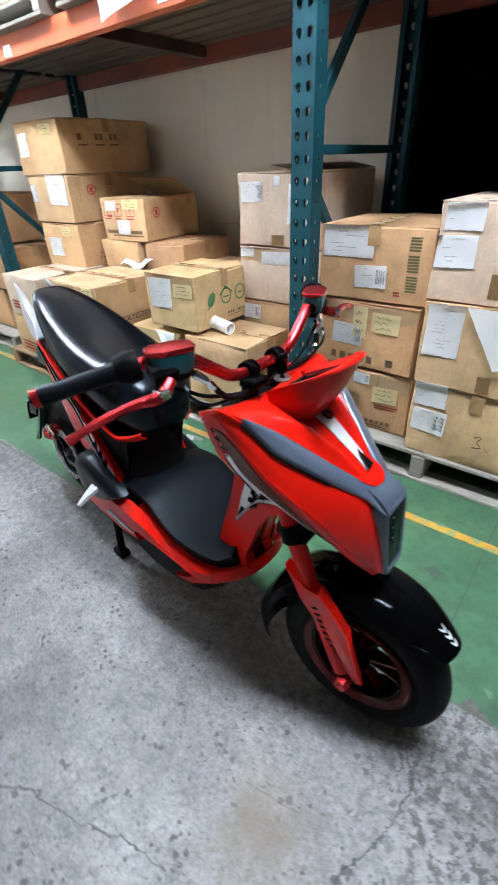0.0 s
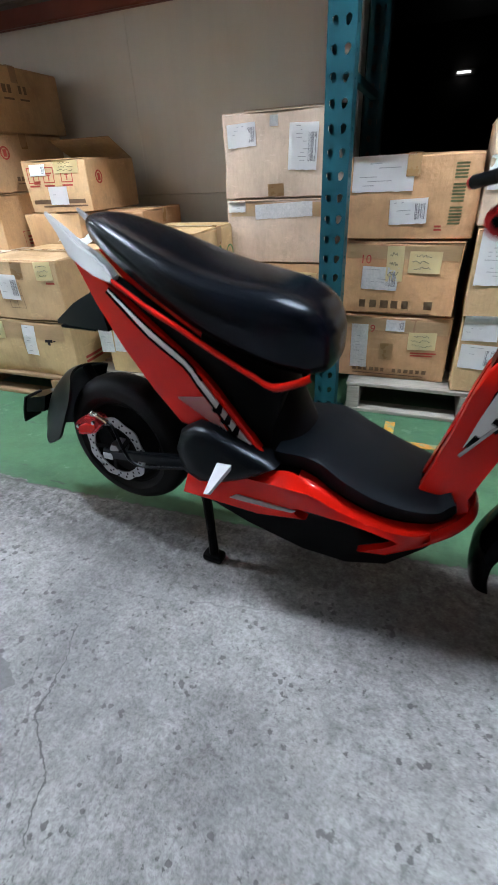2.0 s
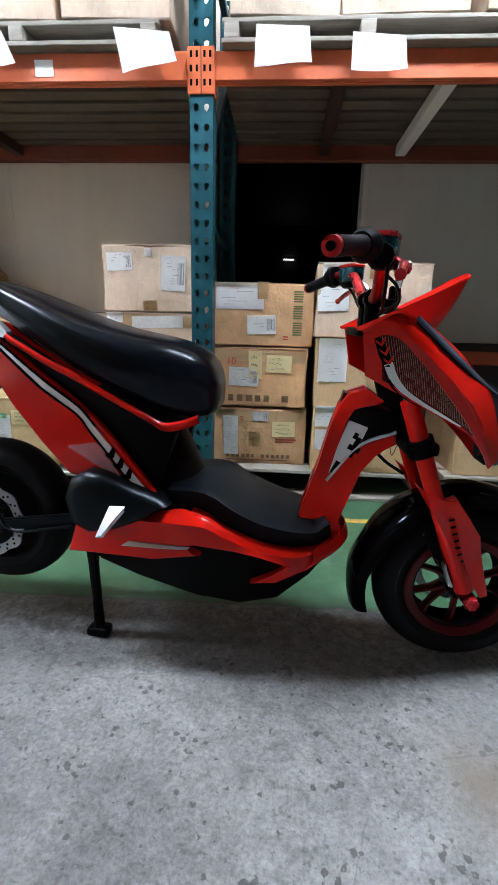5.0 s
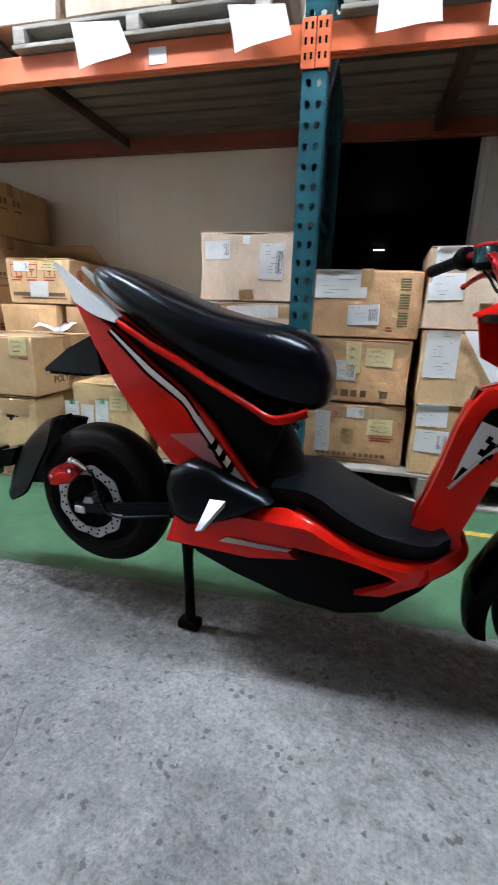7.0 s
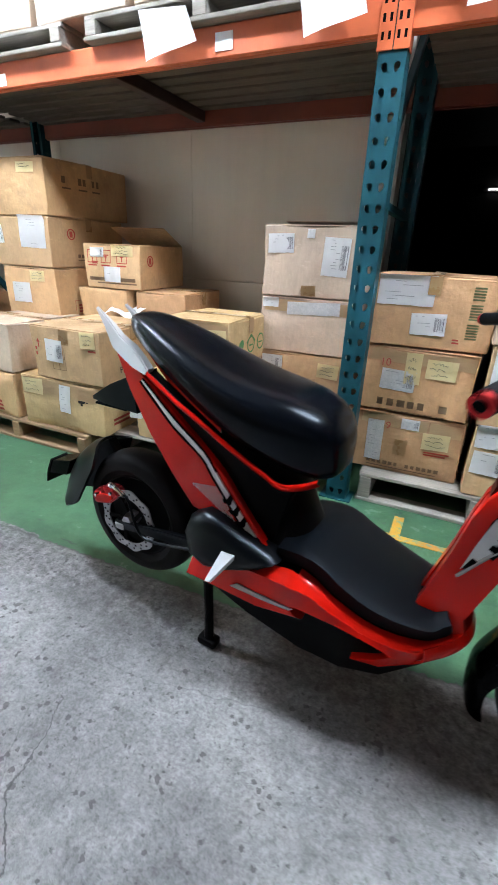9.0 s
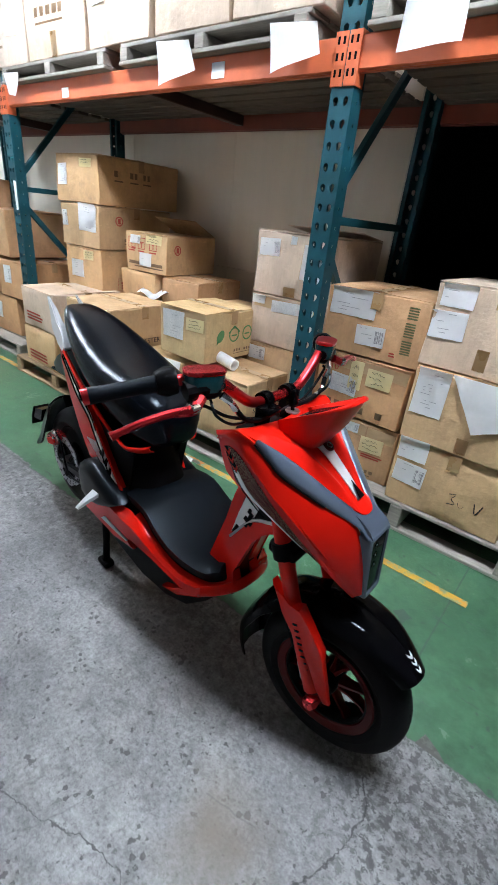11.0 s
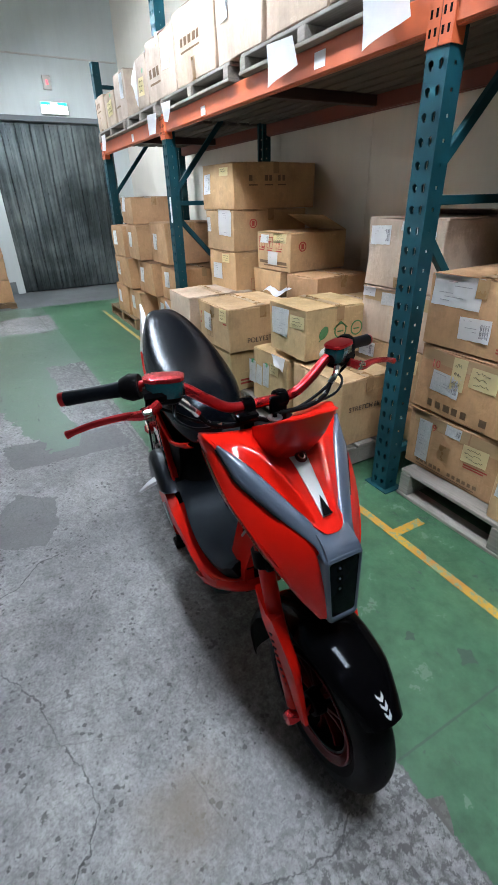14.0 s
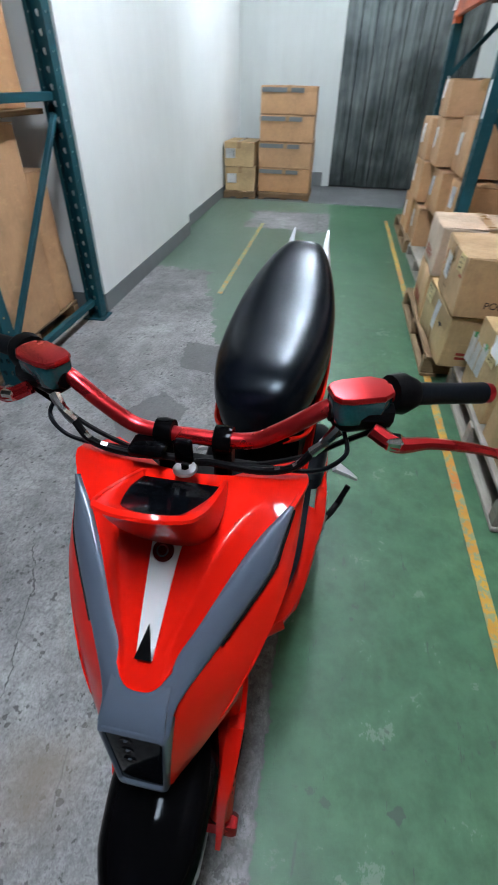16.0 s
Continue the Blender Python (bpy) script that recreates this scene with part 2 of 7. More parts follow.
    wedge = poly([(1.17, -0.93), (1.2, -0.842), (1.24, -0.875), (1.33, -0.92), (1.33, -0.95)], math_node(nt, "MULTIPLY", edge, 0.15))
    green = math_node(nt, "MULTIPLY", green, math_node(nt, "SUBTRACT", 1.0, wedge))
    # concrete: clouds, pale worn mottling, grit
    cloud = noise_of(nt, 1.6, 6, 0.62)
    grit = noise_of(nt, 110, 4, 0.7)
    mid = noise_of(nt, 12, 7, 0.7)
    mottle = noise_of(nt, 52, 6, 0.74)
    conc = ramp(nt, cloud, [(0.36, (0.216, 0.214, 0.214)), (0.5, (0.308, 0.305, 0.304)), (0.64, (0.39, 0.387, 0.385))])
    conc = mix_col(nt, 1.0, conc, ramp(nt, mid, [(0.34, (0.72, 0.72, 0.72)), (0.46, (0.96, 0.96, 0.96)), (0.64, (1.15, 1.15, 1.15))]), "MULTIPLY")
    conc = mix_col(nt, 1.0, conc, ramp(nt, mottle, [(0.36, (0.78, 0.78, 0.78)), (0.5, (1.0, 1.0, 1.0)), (0.62, (1.14, 1.14, 1.14))]), "MULTIPLY")
    conc = mix_col(nt, 0.75, conc, ramp(nt, grit, [(0.38, (0.11, 0.11, 0.11)), (0.6, (0.36, 0.36, 0.36))]), "SOFT_LIGHT")
    # dark pits and oil spots
    spin = nt.nodes.new("ShaderNodeTexNoise")
    spin.inputs["Scale"].default_value = 4.0
    warp = mix_col(nt, 0.08, tc.outputs["Object"], spin.outputs["Color"])

    def spots(scale, base, gate, gate_scale):
        vor = nt.nodes.new("ShaderNodeTexVoronoi")
        vor.inputs["Scale"].default_value = scale
        nt.links.new(warp, vor.inputs["Vector"])
        size = math_node(nt, "MULTIPLY_ADD", noise_of(nt, gate_scale, 3, 0.6), base, -base * gate)
        return math_node(nt, "LESS_THAN", math_node(nt, "ADD", vor.outputs["Distance"], math_node(nt, "MULTIPLY_ADD", mottle, 1.2, -0.6)), size)

    def soft(fac, lo, hi):
        return math_node(nt, "MULTIPLY_ADD", fac, 1 / (hi - lo), -lo / (hi - lo), clamp=True)

    pits = math_node(nt, "MAXIMUM", spots(23.0, 1.0, 0.48, 6.0), spots(44.0, 1.6, 0.45, 9.0))
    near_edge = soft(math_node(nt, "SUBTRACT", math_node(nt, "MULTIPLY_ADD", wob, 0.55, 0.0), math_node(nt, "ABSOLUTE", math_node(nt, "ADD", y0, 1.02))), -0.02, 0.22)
    smudge = math_node(nt, "MULTIPLY", soft(noise_of(nt, 3.4, 8, 0.78), 0.52, 0.68), soft(mottle, 0.38, 0.56))
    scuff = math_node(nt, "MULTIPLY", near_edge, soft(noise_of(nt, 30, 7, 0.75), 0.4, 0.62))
    far_right = soft(math_node(nt, "ADD", xw, math_node(nt, "MULTIPLY", y0, 0.8)), -0.15, 0.25)
    scuff = math_node(nt, "MAXIMUM", scuff, math_node(nt, "MULTIPLY", far_right, soft(noise_of(nt, 38, 8, 0.74), 0.505, 0.54)))
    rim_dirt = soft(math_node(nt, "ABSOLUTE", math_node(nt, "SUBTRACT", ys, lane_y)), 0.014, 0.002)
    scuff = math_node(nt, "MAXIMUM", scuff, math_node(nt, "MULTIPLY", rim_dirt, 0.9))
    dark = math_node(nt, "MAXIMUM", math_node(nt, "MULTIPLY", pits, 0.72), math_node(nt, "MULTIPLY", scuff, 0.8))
    dark = math_node(nt, "MAXIMUM", dark, math_node(nt, "MULTIPLY", smudge, 0.4))
    specks = math_node(nt, "GREATER_THAN", noise_of(nt, 60, 3, 0.6), 0.63)
    pepper = math_node(nt, "MULTIPLY", math_node(nt, "GREATER_THAN", noise_of(nt, 130, 4, 0.72), 0.6), math_node(nt, "GREATER_THAN", mid, 0.44))
    dark = math_node(nt, "MAXIMUM", dark, math_node(nt, "MAXIMUM", math_node(nt, "MULTIPLY", specks, 0.38), math_node(nt, "MULTIPLY", pepper, 0.3)))
    flecks = math_node(nt, "MULTIPLY", math_node(nt, "GREATER_THAN", noise_of(nt, 30, 8, 0.82), 0.64), 0.4)
    conc = mix_col(nt, flecks, conc, (0.52, 0.52, 0.51))
    conc = mix_col(nt, math_node(nt, "MULTIPLY", far_right, 0.35), conc, (0.47, 0.465, 0.46))
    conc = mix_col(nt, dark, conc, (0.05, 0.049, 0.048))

    # brown stain and damp patches
    def disc(cx, cy, r):
        dx = math_node(nt, "ADD", xw, -cx)
        dy = math_node(nt, "ADD", y0, -cy)
        d = math_node(nt, "SQRT", math_node(nt, "ADD", math_node(nt, "MULTIPLY", dx, dx), math_node(nt, "MULTIPLY", dy, dy)))
        return math_node(nt, "SUBTRACT", 1.0, math_node(nt, "DIVIDE", d, r), clamp=True)
    conc = mix_col(nt, math_node(nt, "MULTIPLY", disc(0.87, -1.45, 0.17), 0.9, clamp=True), conc, (0.2, 0.165, 0.13))
    damp = math_node(nt, "MAXIMUM", poly([(-0.88, -1.7), (-0.74, -1.53), (-0.5, -1.55), (-0.37, -1.63), (-0.42, -1.78), (-0.6, -1.9)], ragged), poly([(-1.5, -1.75), (-1.45, -1.02), (-1.12, -1.0), (-1.15, -1.7)], ragged))
    conc = mix_col(nt, math_node(nt, "MULTIPLY", damp, 0.72), conc, (0.1, 0.1, 0.1))
    # cracks: three long ones, a branch, and a faint net of fine ones
    tremble = nt.nodes.new("ShaderNodeTexNoise")
    nt.links.new(tc.outputs["Object"], tremble.inputs["Vector"])
    tremble.inputs["Scale"].default_value = 9.0
    tremble.inputs["Detail"].default_value = 6.0
    tremble.inputs["Roughness"].default_value = 0.7

    def vec(op, a, b, scale=None):
        n = nt.nodes.new("ShaderNodeVectorMath")
        n.operation = op
        for sock, v in zip(n.inputs, (a, b)):
            if isinstance(v, tuple):
                sock.default_value = v
            elif v is not None:
                nt.links.new(v, sock)
        if scale is not None:
            nt.links.new(scale, n.inputs["Scale"])
        return n

    jagged_place = vec("ADD", tc.outputs["Object"], vec("MULTIPLY", vec("SUBTRACT", tremble.outputs["Color"], (0.5, 0.5, 0.5)).outputs[0], (0.07, 0.07, 0.0)).outputs[0]).outputs[0]

    def crack(points):
        """Thin jagged line along a run of places on the floor."""
        out = None
        for (xa, ya), (xb, yb) in zip(points, points[1:]):
            d = Vector((xb - xa, yb - ya, 0))
            rel = vec("SUBTRACT", jagged_place, (xa, ya, 0)).outputs[0]
            f = math_node(nt, "ADD", vec("DOT_PRODUCT", rel, tuple(d / d.length_squared)).outputs["Value"], 0.0, clamp=True)
            foot = vec("SCALE", tuple(d), None, f).outputs[0]
            gap = vec("LENGTH", vec("SUBTRACT", rel, foot).outputs[0], None).outputs["Value"]
            out = gap if out is None else math_node(nt, "MINIMUM", out, gap)
        return out

    gaps = crack([(1.1, -1.66), (1.04, -1.57), (1.08, -1.48), (1.1, -1.4), (1.13, -1.29), (1.145, -1.17), (1.11, -1.09)])
    gaps = math_node(nt, "MINIMUM", gaps, crack([(1.08, -1.48), (1.14, -1.56), (1.22, -1.6)]))
    gaps = math_node(nt, "MINIMUM", gaps, crack([(0.2, -1.86), (0.41, -1.74), (0.54, -1.71), (0.72, -1.65), (0.78, -1.64), (0.86, -1.69), (0.97, -1.79)]))
    gaps = math_node(nt, "MINIMUM", gaps, crack([(-0.33, -1.43), (-0.27, -1.58), (-0.25, -1.68), (-0.16, -1.75), (-0.1, -1.87)]))
    cracks = soft(math_node(nt, "SUBTRACT", gaps, math_node(nt, "MULTIPLY_ADD", mid, 0.012, -0.0045)), 0.0015, -0.0005)
    net = nt.nodes.new("ShaderNodeTexVoronoi")
    net.feature = "DISTANCE_TO_EDGE"
    net.inputs["Scale"].default_value = 1.7
    jagged = nt.nodes.new("ShaderNodeTexNoise")
    jagged.inputs["Scale"].default_value = 3.0
    jagged.inputs["Detail"].default_value = 7.0
    jagged.inputs["Roughness"].default_value = 0.72
    nt.links.new(mix_col(nt, 0.3, tc.outputs["Object"], jagged.outputs["Color"]), net.inputs["Vector"])
    hair = math_node(nt, "MULTIPLY", math_node(nt, "LESS_THAN", net.outputs["Distance"], math_node(nt, "MULTIPLY_ADD", mid, 0.008, -0.002)), math_node(nt, "GREATER_THAN", wob, 0.46))
    conc = mix_col(nt, math_node(nt, "MULTIPLY", math_node(nt, "MAXIMUM", cracks, math_node(nt, "MULTIPLY", hair, 0.3)), 0.8), conc, (0.045, 0.045, 0.045))
    # grime in the bare wedge of the lane's edge
    conc = mix_col(nt, math_node(nt, "MULTIPLY", math_node(nt, "MULTIPLY", wedge, math_node(nt, "GREATER_THAN", y0, -0.9)), 0.8), conc, (0.085, 0.08, 0.068))
    # floor by the steel door is darker concrete
    conc = mix_col(nt, math_node(nt, "MULTIPLY", math_node(nt, "LESS_THAN", x0, -6.15), 0.7), conc, (0.1, 0.11, 0.115))
    # paint
    gcol = ramp(nt, cloud, [(0.36, (0.04, 0.108, 0.057)), (0.64, (0.063, 0.147, 0.078))])
    gcol = mix_col(nt, 1.0, gcol, ramp(nt, mid, [(0.36, (0.74, 0.76, 0.75)), (0.6, (1.12, 1.1, 1.1))]), "MULTIPLY")
    # the older coat outside the lane has faded to grey-green
    gcol = mix_col(nt, math_node(nt, "MULTIPLY", math_node(nt, "LESS_THAN", ys, -0.95), 0.55), gcol, (0.14, 0.175, 0.15))
    rub = math_node(nt, "MULTIPLY", math_node(nt, "GREATER_THAN", noise_of(nt, 6, 7, 0.75), 0.62), 0.4)
    gcol = mix_col(nt, rub, gcol, (0.2, 0.25, 0.21))
    marks = math_node(nt, "MAXIMUM", math_node(nt, "GREATER_THAN", noise_of(nt, 8, 7, 0.75, stretch=(0.5, 3.5, 1)), 0.625), math_node(nt, "MULTIPLY", spots(20.0, 1.2, 0.49, 4.0), 0.8))
    seam = math_node(nt, "LESS_THAN", math_node(nt, "ABSOLUTE", math_node(nt, "ADD", x0, math_node(nt, "MULTIPLY_ADD", edge, 0.15, -1.08))), 0.0035)
    marks = math_node(nt, "MAXIMUM", marks, math_node(nt, "MULTIPLY", seam, 0.8))
    round_spot = math_node(nt, "MAXIMUM", poly([(0.925, -0.46), (0.955, -0.425), (0.995, -0.45), (0.975, -0.49)], edge), poly([(0.785, -0.56), (0.81, -0.54), (0.835, -0.56), (0.81, -0.585)], edge))
    marks = math_node(nt, "MAXIMUM", marks, round_spot)
    gcol = mix_col(nt, math_node(nt, "MULTIPLY", marks, 0.75), gcol, (0.045, 0.065, 0.053))
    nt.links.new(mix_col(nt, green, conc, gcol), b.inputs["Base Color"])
    rough = math_node(nt, "SUBTRACT", math_node(nt, "MULTIPLY_ADD", mid, 0.3, 0.55), math_node(nt, "MULTIPLY", green, 0.3))
    nt.links.new(rough, b.inputs["Roughness"])
    b.inputs["Specular IOR Level"].default_value = 0.35
    relief = math_node(nt, "ADD", math_node(nt, "MULTIPLY", grit, 0.3), math_node(nt, "MULTIPLY", green, 0.35))
    relief = math_node(nt, "SUBTRACT", relief, math_node(nt, "MULTIPLY", dark, 0.5))
    bump(nt, b, relief, 0.35, 0.003)
    return m


FLOOR = floor_material()


def wall_material(name, col, streak=0.1):
    m, nt, b = nodes_of(name)
    big = noise_of(nt, 0.9, 5, 0.6)
    fine = noise_of(nt, 40, 4, 0.7)
    drip = noise_of(nt, 3, 5, 0.65, stretch=(3, 3, 0.3))
    base = ramp(nt, big, [(0.3, tuple(c * 0.93 for c in col)), (0.7, tuple(min(1, c * 1.03) for c in col))])
    base = mix_col(nt, streak, base, ramp(nt, drip, [(0.35, tuple(c * 0.6 for c in col)), (0.6, col)]))
    nt.links.new(base, b.inputs["Base Color"])
    b.inputs["Roughness"].default_value = 0.65
    bump(nt, b, fine, 0.12, 0.002)
    return m


WALL_BEIGE = wall_material("beige_wall_board", (0.72, 0.66, 0.57))
WALL_GREY = wall_material("grey_wall_board", (0.56, 0.54, 0.5))
WALL_WHITE = wall_material("white_wall_paint", (0.74, 0.77, 0.76), 0.06)
WALL_END = wall_material("greyish_white_wall_paint", (0.6, 0.64, 0.625), 0.12)
# ceiling colour is darkened to cut bounce and keep black parts black
CEILING = wall_material("low_bounce_ceiling", (0.07, 0.072, 0.075), 0.05)
# grey of the unseen south panel, raised to bounce light onto the scooter's side
WALL_FAR = wall_material("unseen_bounce_wall", (0.3, 0.3, 0.3), 0.1)
# for the unseen east wall: dark, so glossy black parts reflect little
WALL_DARK = wall_material("unseen_dark_wall", (0.05, 0.05, 0.052), 0.1)
BASE_GREY = wall_material("grey_base_paint", (0.16, 0.175, 0.18), 0.2)
# near-black colour stands in for the missing light in the room
DARK_ROOM = wall_material("near_black_room", (0.035, 0.03, 0.028))


def door_material():
    m, nt, b = nodes_of("grimy_galvanised_steel")
    big = noise_of(nt, 1.1, 5, 0.65)
    drip = noise_of(nt, 4, 6, 0.7, stretch=(5, 5, 0.25))
    base = ramp(nt, big, [(0.38, (0.05, 0.068, 0.068)), (0.62, (0.2, 0.23, 0.23))])
    base = mix_col(nt, 0.5, base, ramp(nt, drip, [(0.4, (0.03, 0.042, 0.042)), (0.62, (0.22, 0.25, 0.25))]))
    nt.links.new(base, b.inputs["Base Color"])
    b.inputs["Metallic"].default_value = 0.55
    b.inputs["Roughness"].default_value = 0.42
    bump(nt, b, drip, 0.15, 0.004)
    grime = ramp(nt, noise_of(nt, 0.8, 4, 0.6), [(0.42, (0.3, 0.33, 0.33)), (0.58, (1, 1, 1))])
    nt.links.new(mix_col(nt, 1.0, base, grime, "MULTIPLY"), b.inputs["Base Color"])
    return m


DOOR_STEEL = door_material()


def line_material(name="worn_yellow_line_paint", wear=0.525):
    m, nt, b = nodes_of(name)
    fine = noise_of(nt, 28, 7, 0.75)
    big = noise_of(nt, 3, 4, 0.6)
    base = ramp(nt, big, [(0.36, (0.5, 0.17, 0.035)), (0.6, (0.58, 0.32, 0.03))])
    worn = math_node(nt, "GREATER_THAN", fine, wear)
    nt.links.new(mix_col(nt, math_node(nt, "MULTIPLY", worn, 0.75), base, (0.17, 0.3, 0.2)), b.inputs["Base Color"])
    b.inputs["Roughness"].default_value = 0.5
    bump(nt, b, fine, 0.2, 0.001)
    return m


LINE = line_material()
LINE_FADED = line_material("faded_yellow_line_paint", 0.47)


def glow(name, col, strength):
    m, nt, b = nodes_of(name)
    b.inputs["Base Color"].default_value = (*col, 1)
    b.inputs["Emission Color"].default_value = (*col, 1)
    b.inputs["Emission Strength"].default_value = strength
    return m


TUBE_GLOW = glow("fluorescent_tube_glow", (0.87, 0.96, 1.09), TUBE_STRENGTH)
SIGN_GLOW = glow("exit_sign_white_glow", (0.85, 1.0, 0.95), 6.0)
SIGN_GREEN = glow("exit_sign_green_glow", (0.02, 0.75, 0.5), 1.6)
FAR_GLOW = glow("distant_lamp_glow", (0.95, 0.97, 1.0), 2.5)
LED_RED = glow("red_led_glow", (1.0, 0.08, 0.1), 3.0)
FIXTURE = simple("white_enamel", (0.75, 0.76, 0.76), 0.4, 0.0, 0.04, 6, 0.0)


# ---------------------------------------------------------------- mesh helpers
from mathutils.bvhtree import BVHTree


def finish(ob, bm, mat, smooth=35):
    bmesh.ops.recalc_face_normals(bm, faces=bm.faces)
    me = ob.data
    bm.to_mesh(me)
    bm.free()
    me.materials.append(mat)
    if smooth:
        me.polygons.foreach_set("use_smooth", [True] * len(me.polygons))
        me.set_sharp_from_angle(angle=radians(smooth))
    return ob


def part(name, bm, mat, parent=None, label="", smooth=35):
    """Links a bmesh as one mesh object under a thing or a part."""
    ob = new(name, bpy.data.meshes.new(name))
    finish(ob, bm, mat, smooth)
    if parent is not None:
        ob.parent = parent
    if label:
        ob["label"] = label
    return ob


def thing(name, loc=(0, 0, 0), rz=0.0, label="", category="", group="", kind=""):
    ob = new(name)
    ob.matrix_basis = pose(*loc, 0, 0, rz)
    return tagged(ob, label, category, group, kind)


def box_bm(x0, x1, y0, y1, z0, z1, bevel=0.0, segments=1, bm=None):
    bm = bm or bmesh.new()
    r = bmesh.ops.create_cube(bm, size=1.0)
    vs = r["verts"]
    for v in vs:
        v.co = Vector(((x0 + x1) / 2 + v.co.x * (x1 - x0), (y0 + y1) / 2 + v.co.y * (y1 - y0), (z0 + z1) / 2 + v.co.z * (z1 - z0)))
    if bevel:
        es = {e for v in vs for e in v.link_edges}
        bmesh.ops.bevel(bm, geom=list(es), offset=bevel, segments=segments, affect="EDGES", profile=0.5)
    return bm


def beam_between(a, b, w, h, bm=None, bevel=0.0):
    """A bar of section w x h from a to b."""
    a, b = Vector(a), Vector(b)
    d = b - a
    m = Matrix.Translation((a + b) / 2) @ d.to_track_quat("Z", "Y").to_matrix().to_4x4()
    own = box_bm(-w / 2, w / 2, -h / 2, h / 2, -d.length / 2, d.length / 2, bevel)
    own.transform(m)
    if bm is None:
        return own
    me = bpy.data.meshes.new("tmp")
    own.to_mesh(me)
    own.free()
    bm.from_mesh(me)
    bpy.data.meshes.remove(me)
    return bm


def spline(points, steps=6):
    """Points along a smooth line through the given ones."""
    p = [Vector(q) for q in points]
    p = [2 * p[0] - p[1], *p, 2 * p[-1] - p[-2]]
    out = []
    for i in range(1, len(p) - 2):
        for k in range(steps):
            t = k / steps
            a, b, c, d = p[i - 1:i + 3]
            out.append(0.5 * ((2 * b) + (c - a) * t + (2 * a - 5 * b + 4 * c - d) * t * t + (3 * b - a - 3 * c + d) * t ** 3))
    out.append(p[-2])
    return out


def tube(points, radius, segs=10, steps=6, bm=None, radii=None):
    pts = spline(points, steps) if steps > 1 else [Vector(q) for q in points]
    bm = bm or bmesh.new()
    up = Vector((0, 0, 1))
    rings = []
    for i, p in enumerate(pts):
        d = (pts[min(i + 1, len(pts) - 1)] - pts[max(i - 1, 0)]).normalized()
        side = d.cross(up)
        if side.length < 0.1:
            side = d.cross(Vector((1, 0, 0)))
        side.normalize()
        upv = side.cross(d)
        r = radius
        if radii:
            f = i / (len(pts) - 1) * (len(radii) - 1)
            k = min(int(f), len(radii) - 2)
            r = radii[k] + (radii[k + 1] - radii[k]) * (f - k)
        rings.append([bm.verts.new(p + side * (r * math.cos(a)) + upv * (r * math.sin(a))) for a in (2 * math.pi * j / segs for j in range(segs))])
    for a, b in zip(rings, rings[1:]):
        for j in range(segs):
            bm.faces.new((a[j], a[(j + 1) % segs], b[(j + 1) % segs], b[j]))
    bm.faces.new(rings[0][::-1])
    bm.faces.new(rings[-1])
    return bm


def loft(rings, cap=True, bm=None, closed=True):
    bm = bm or bmesh.new()
    vs = [[bm.verts.new(p) for p in r] for r in rings]
    for a, b in zip(vs, vs[1:]):
        n = len(a)
        for j in range(n if closed else n - 1):
            bm.faces.new((a[j], a[(j + 1) % n], b[(j + 1) % n], b[j]))
    if cap and closed:
        bm.faces.new(vs[0][::-1])
        bm.faces.new(vs[-1])
    return bm


def revolve(profile, segs=40, axis="Y", bm=None, closed=True):
    """Turns (radius, along) points round an axis through the origin."""
    bm = bm or bmesh.new()
    rings = []
    for k in range(segs):
        a = 2 * math.pi * k / segs
        c, s = math.cos(a), math.sin(a)
        rings.append([bm.verts.new((r * c, y, r * s) if axis == "Y" else (r * c, r * s, y)) for r, y in profile])
    n = len(profile)
    for i in range(segs):
        a, b = rings[i], rings[(i + 1) % segs]
        for j in range(n if closed else n - 1):
            bm.faces.new((a[j], a[(j + 1) % n], b[(j + 1) % n], b[j]))
    return bm


def skin(rows, thick=0.004, sub=2, bm=None):
    """A smooth sheet through rows of points, with thickness inwards along its normals."""
    dense = [spline(r, sub) if sub > 1 else [Vector(p) for p in r] for r in rows]
    if sub > 1:
        cols = [spline([r[j] for r in dense], sub) for j in range(len(dense[0]))]
        dense = [[c[i] for c in cols] for i in range(len(cols[0]))]
    bm = bm or bmesh.new()
    vs = [[bm.verts.new(p) for p in r] for r in dense]
    fs = []
    for a, b in zip(vs, vs[1:]):
        for j in range(len(a) - 1):
            fs.append(bm.faces.new((a[j], a[j + 1], b[j + 1], b[j])))
    bmesh.ops.recalc_face_normals(bm, faces=fs)
    bm.normal_update()
    back = [[bm.verts.new(v.co - v.normal * thick) for v in r] for r in vs]
    ring = list(fs[0].verts)
    flip = ring[(ring.index(vs[0][0]) + 1) % 4] is not vs[0][1]

    def quad(a, b, c, d):
        bm.faces.new((d, c, b, a) if not flip else (a, b, c, d))

    n, m = len(vs) - 1, len(vs[0]) - 1
    for i in range(n):
        for j in range(m):
            quad(back[i][j], back[i][j + 1], back[i + 1][j + 1], back[i + 1][j])
    rim = [(0, j) for j in range(m)] + [(i, m) for i in range(n)] + [(n, j) for j in range(m, 0, -1)] + [(i, 0) for i in range(n, 0, -1)]
    for (a, b), (c, d) in zip(rim, rim[1:] + rim[:1]):
        quad(vs[a][b], vs[c][d], back[c][d], back[a][b])
    return bm


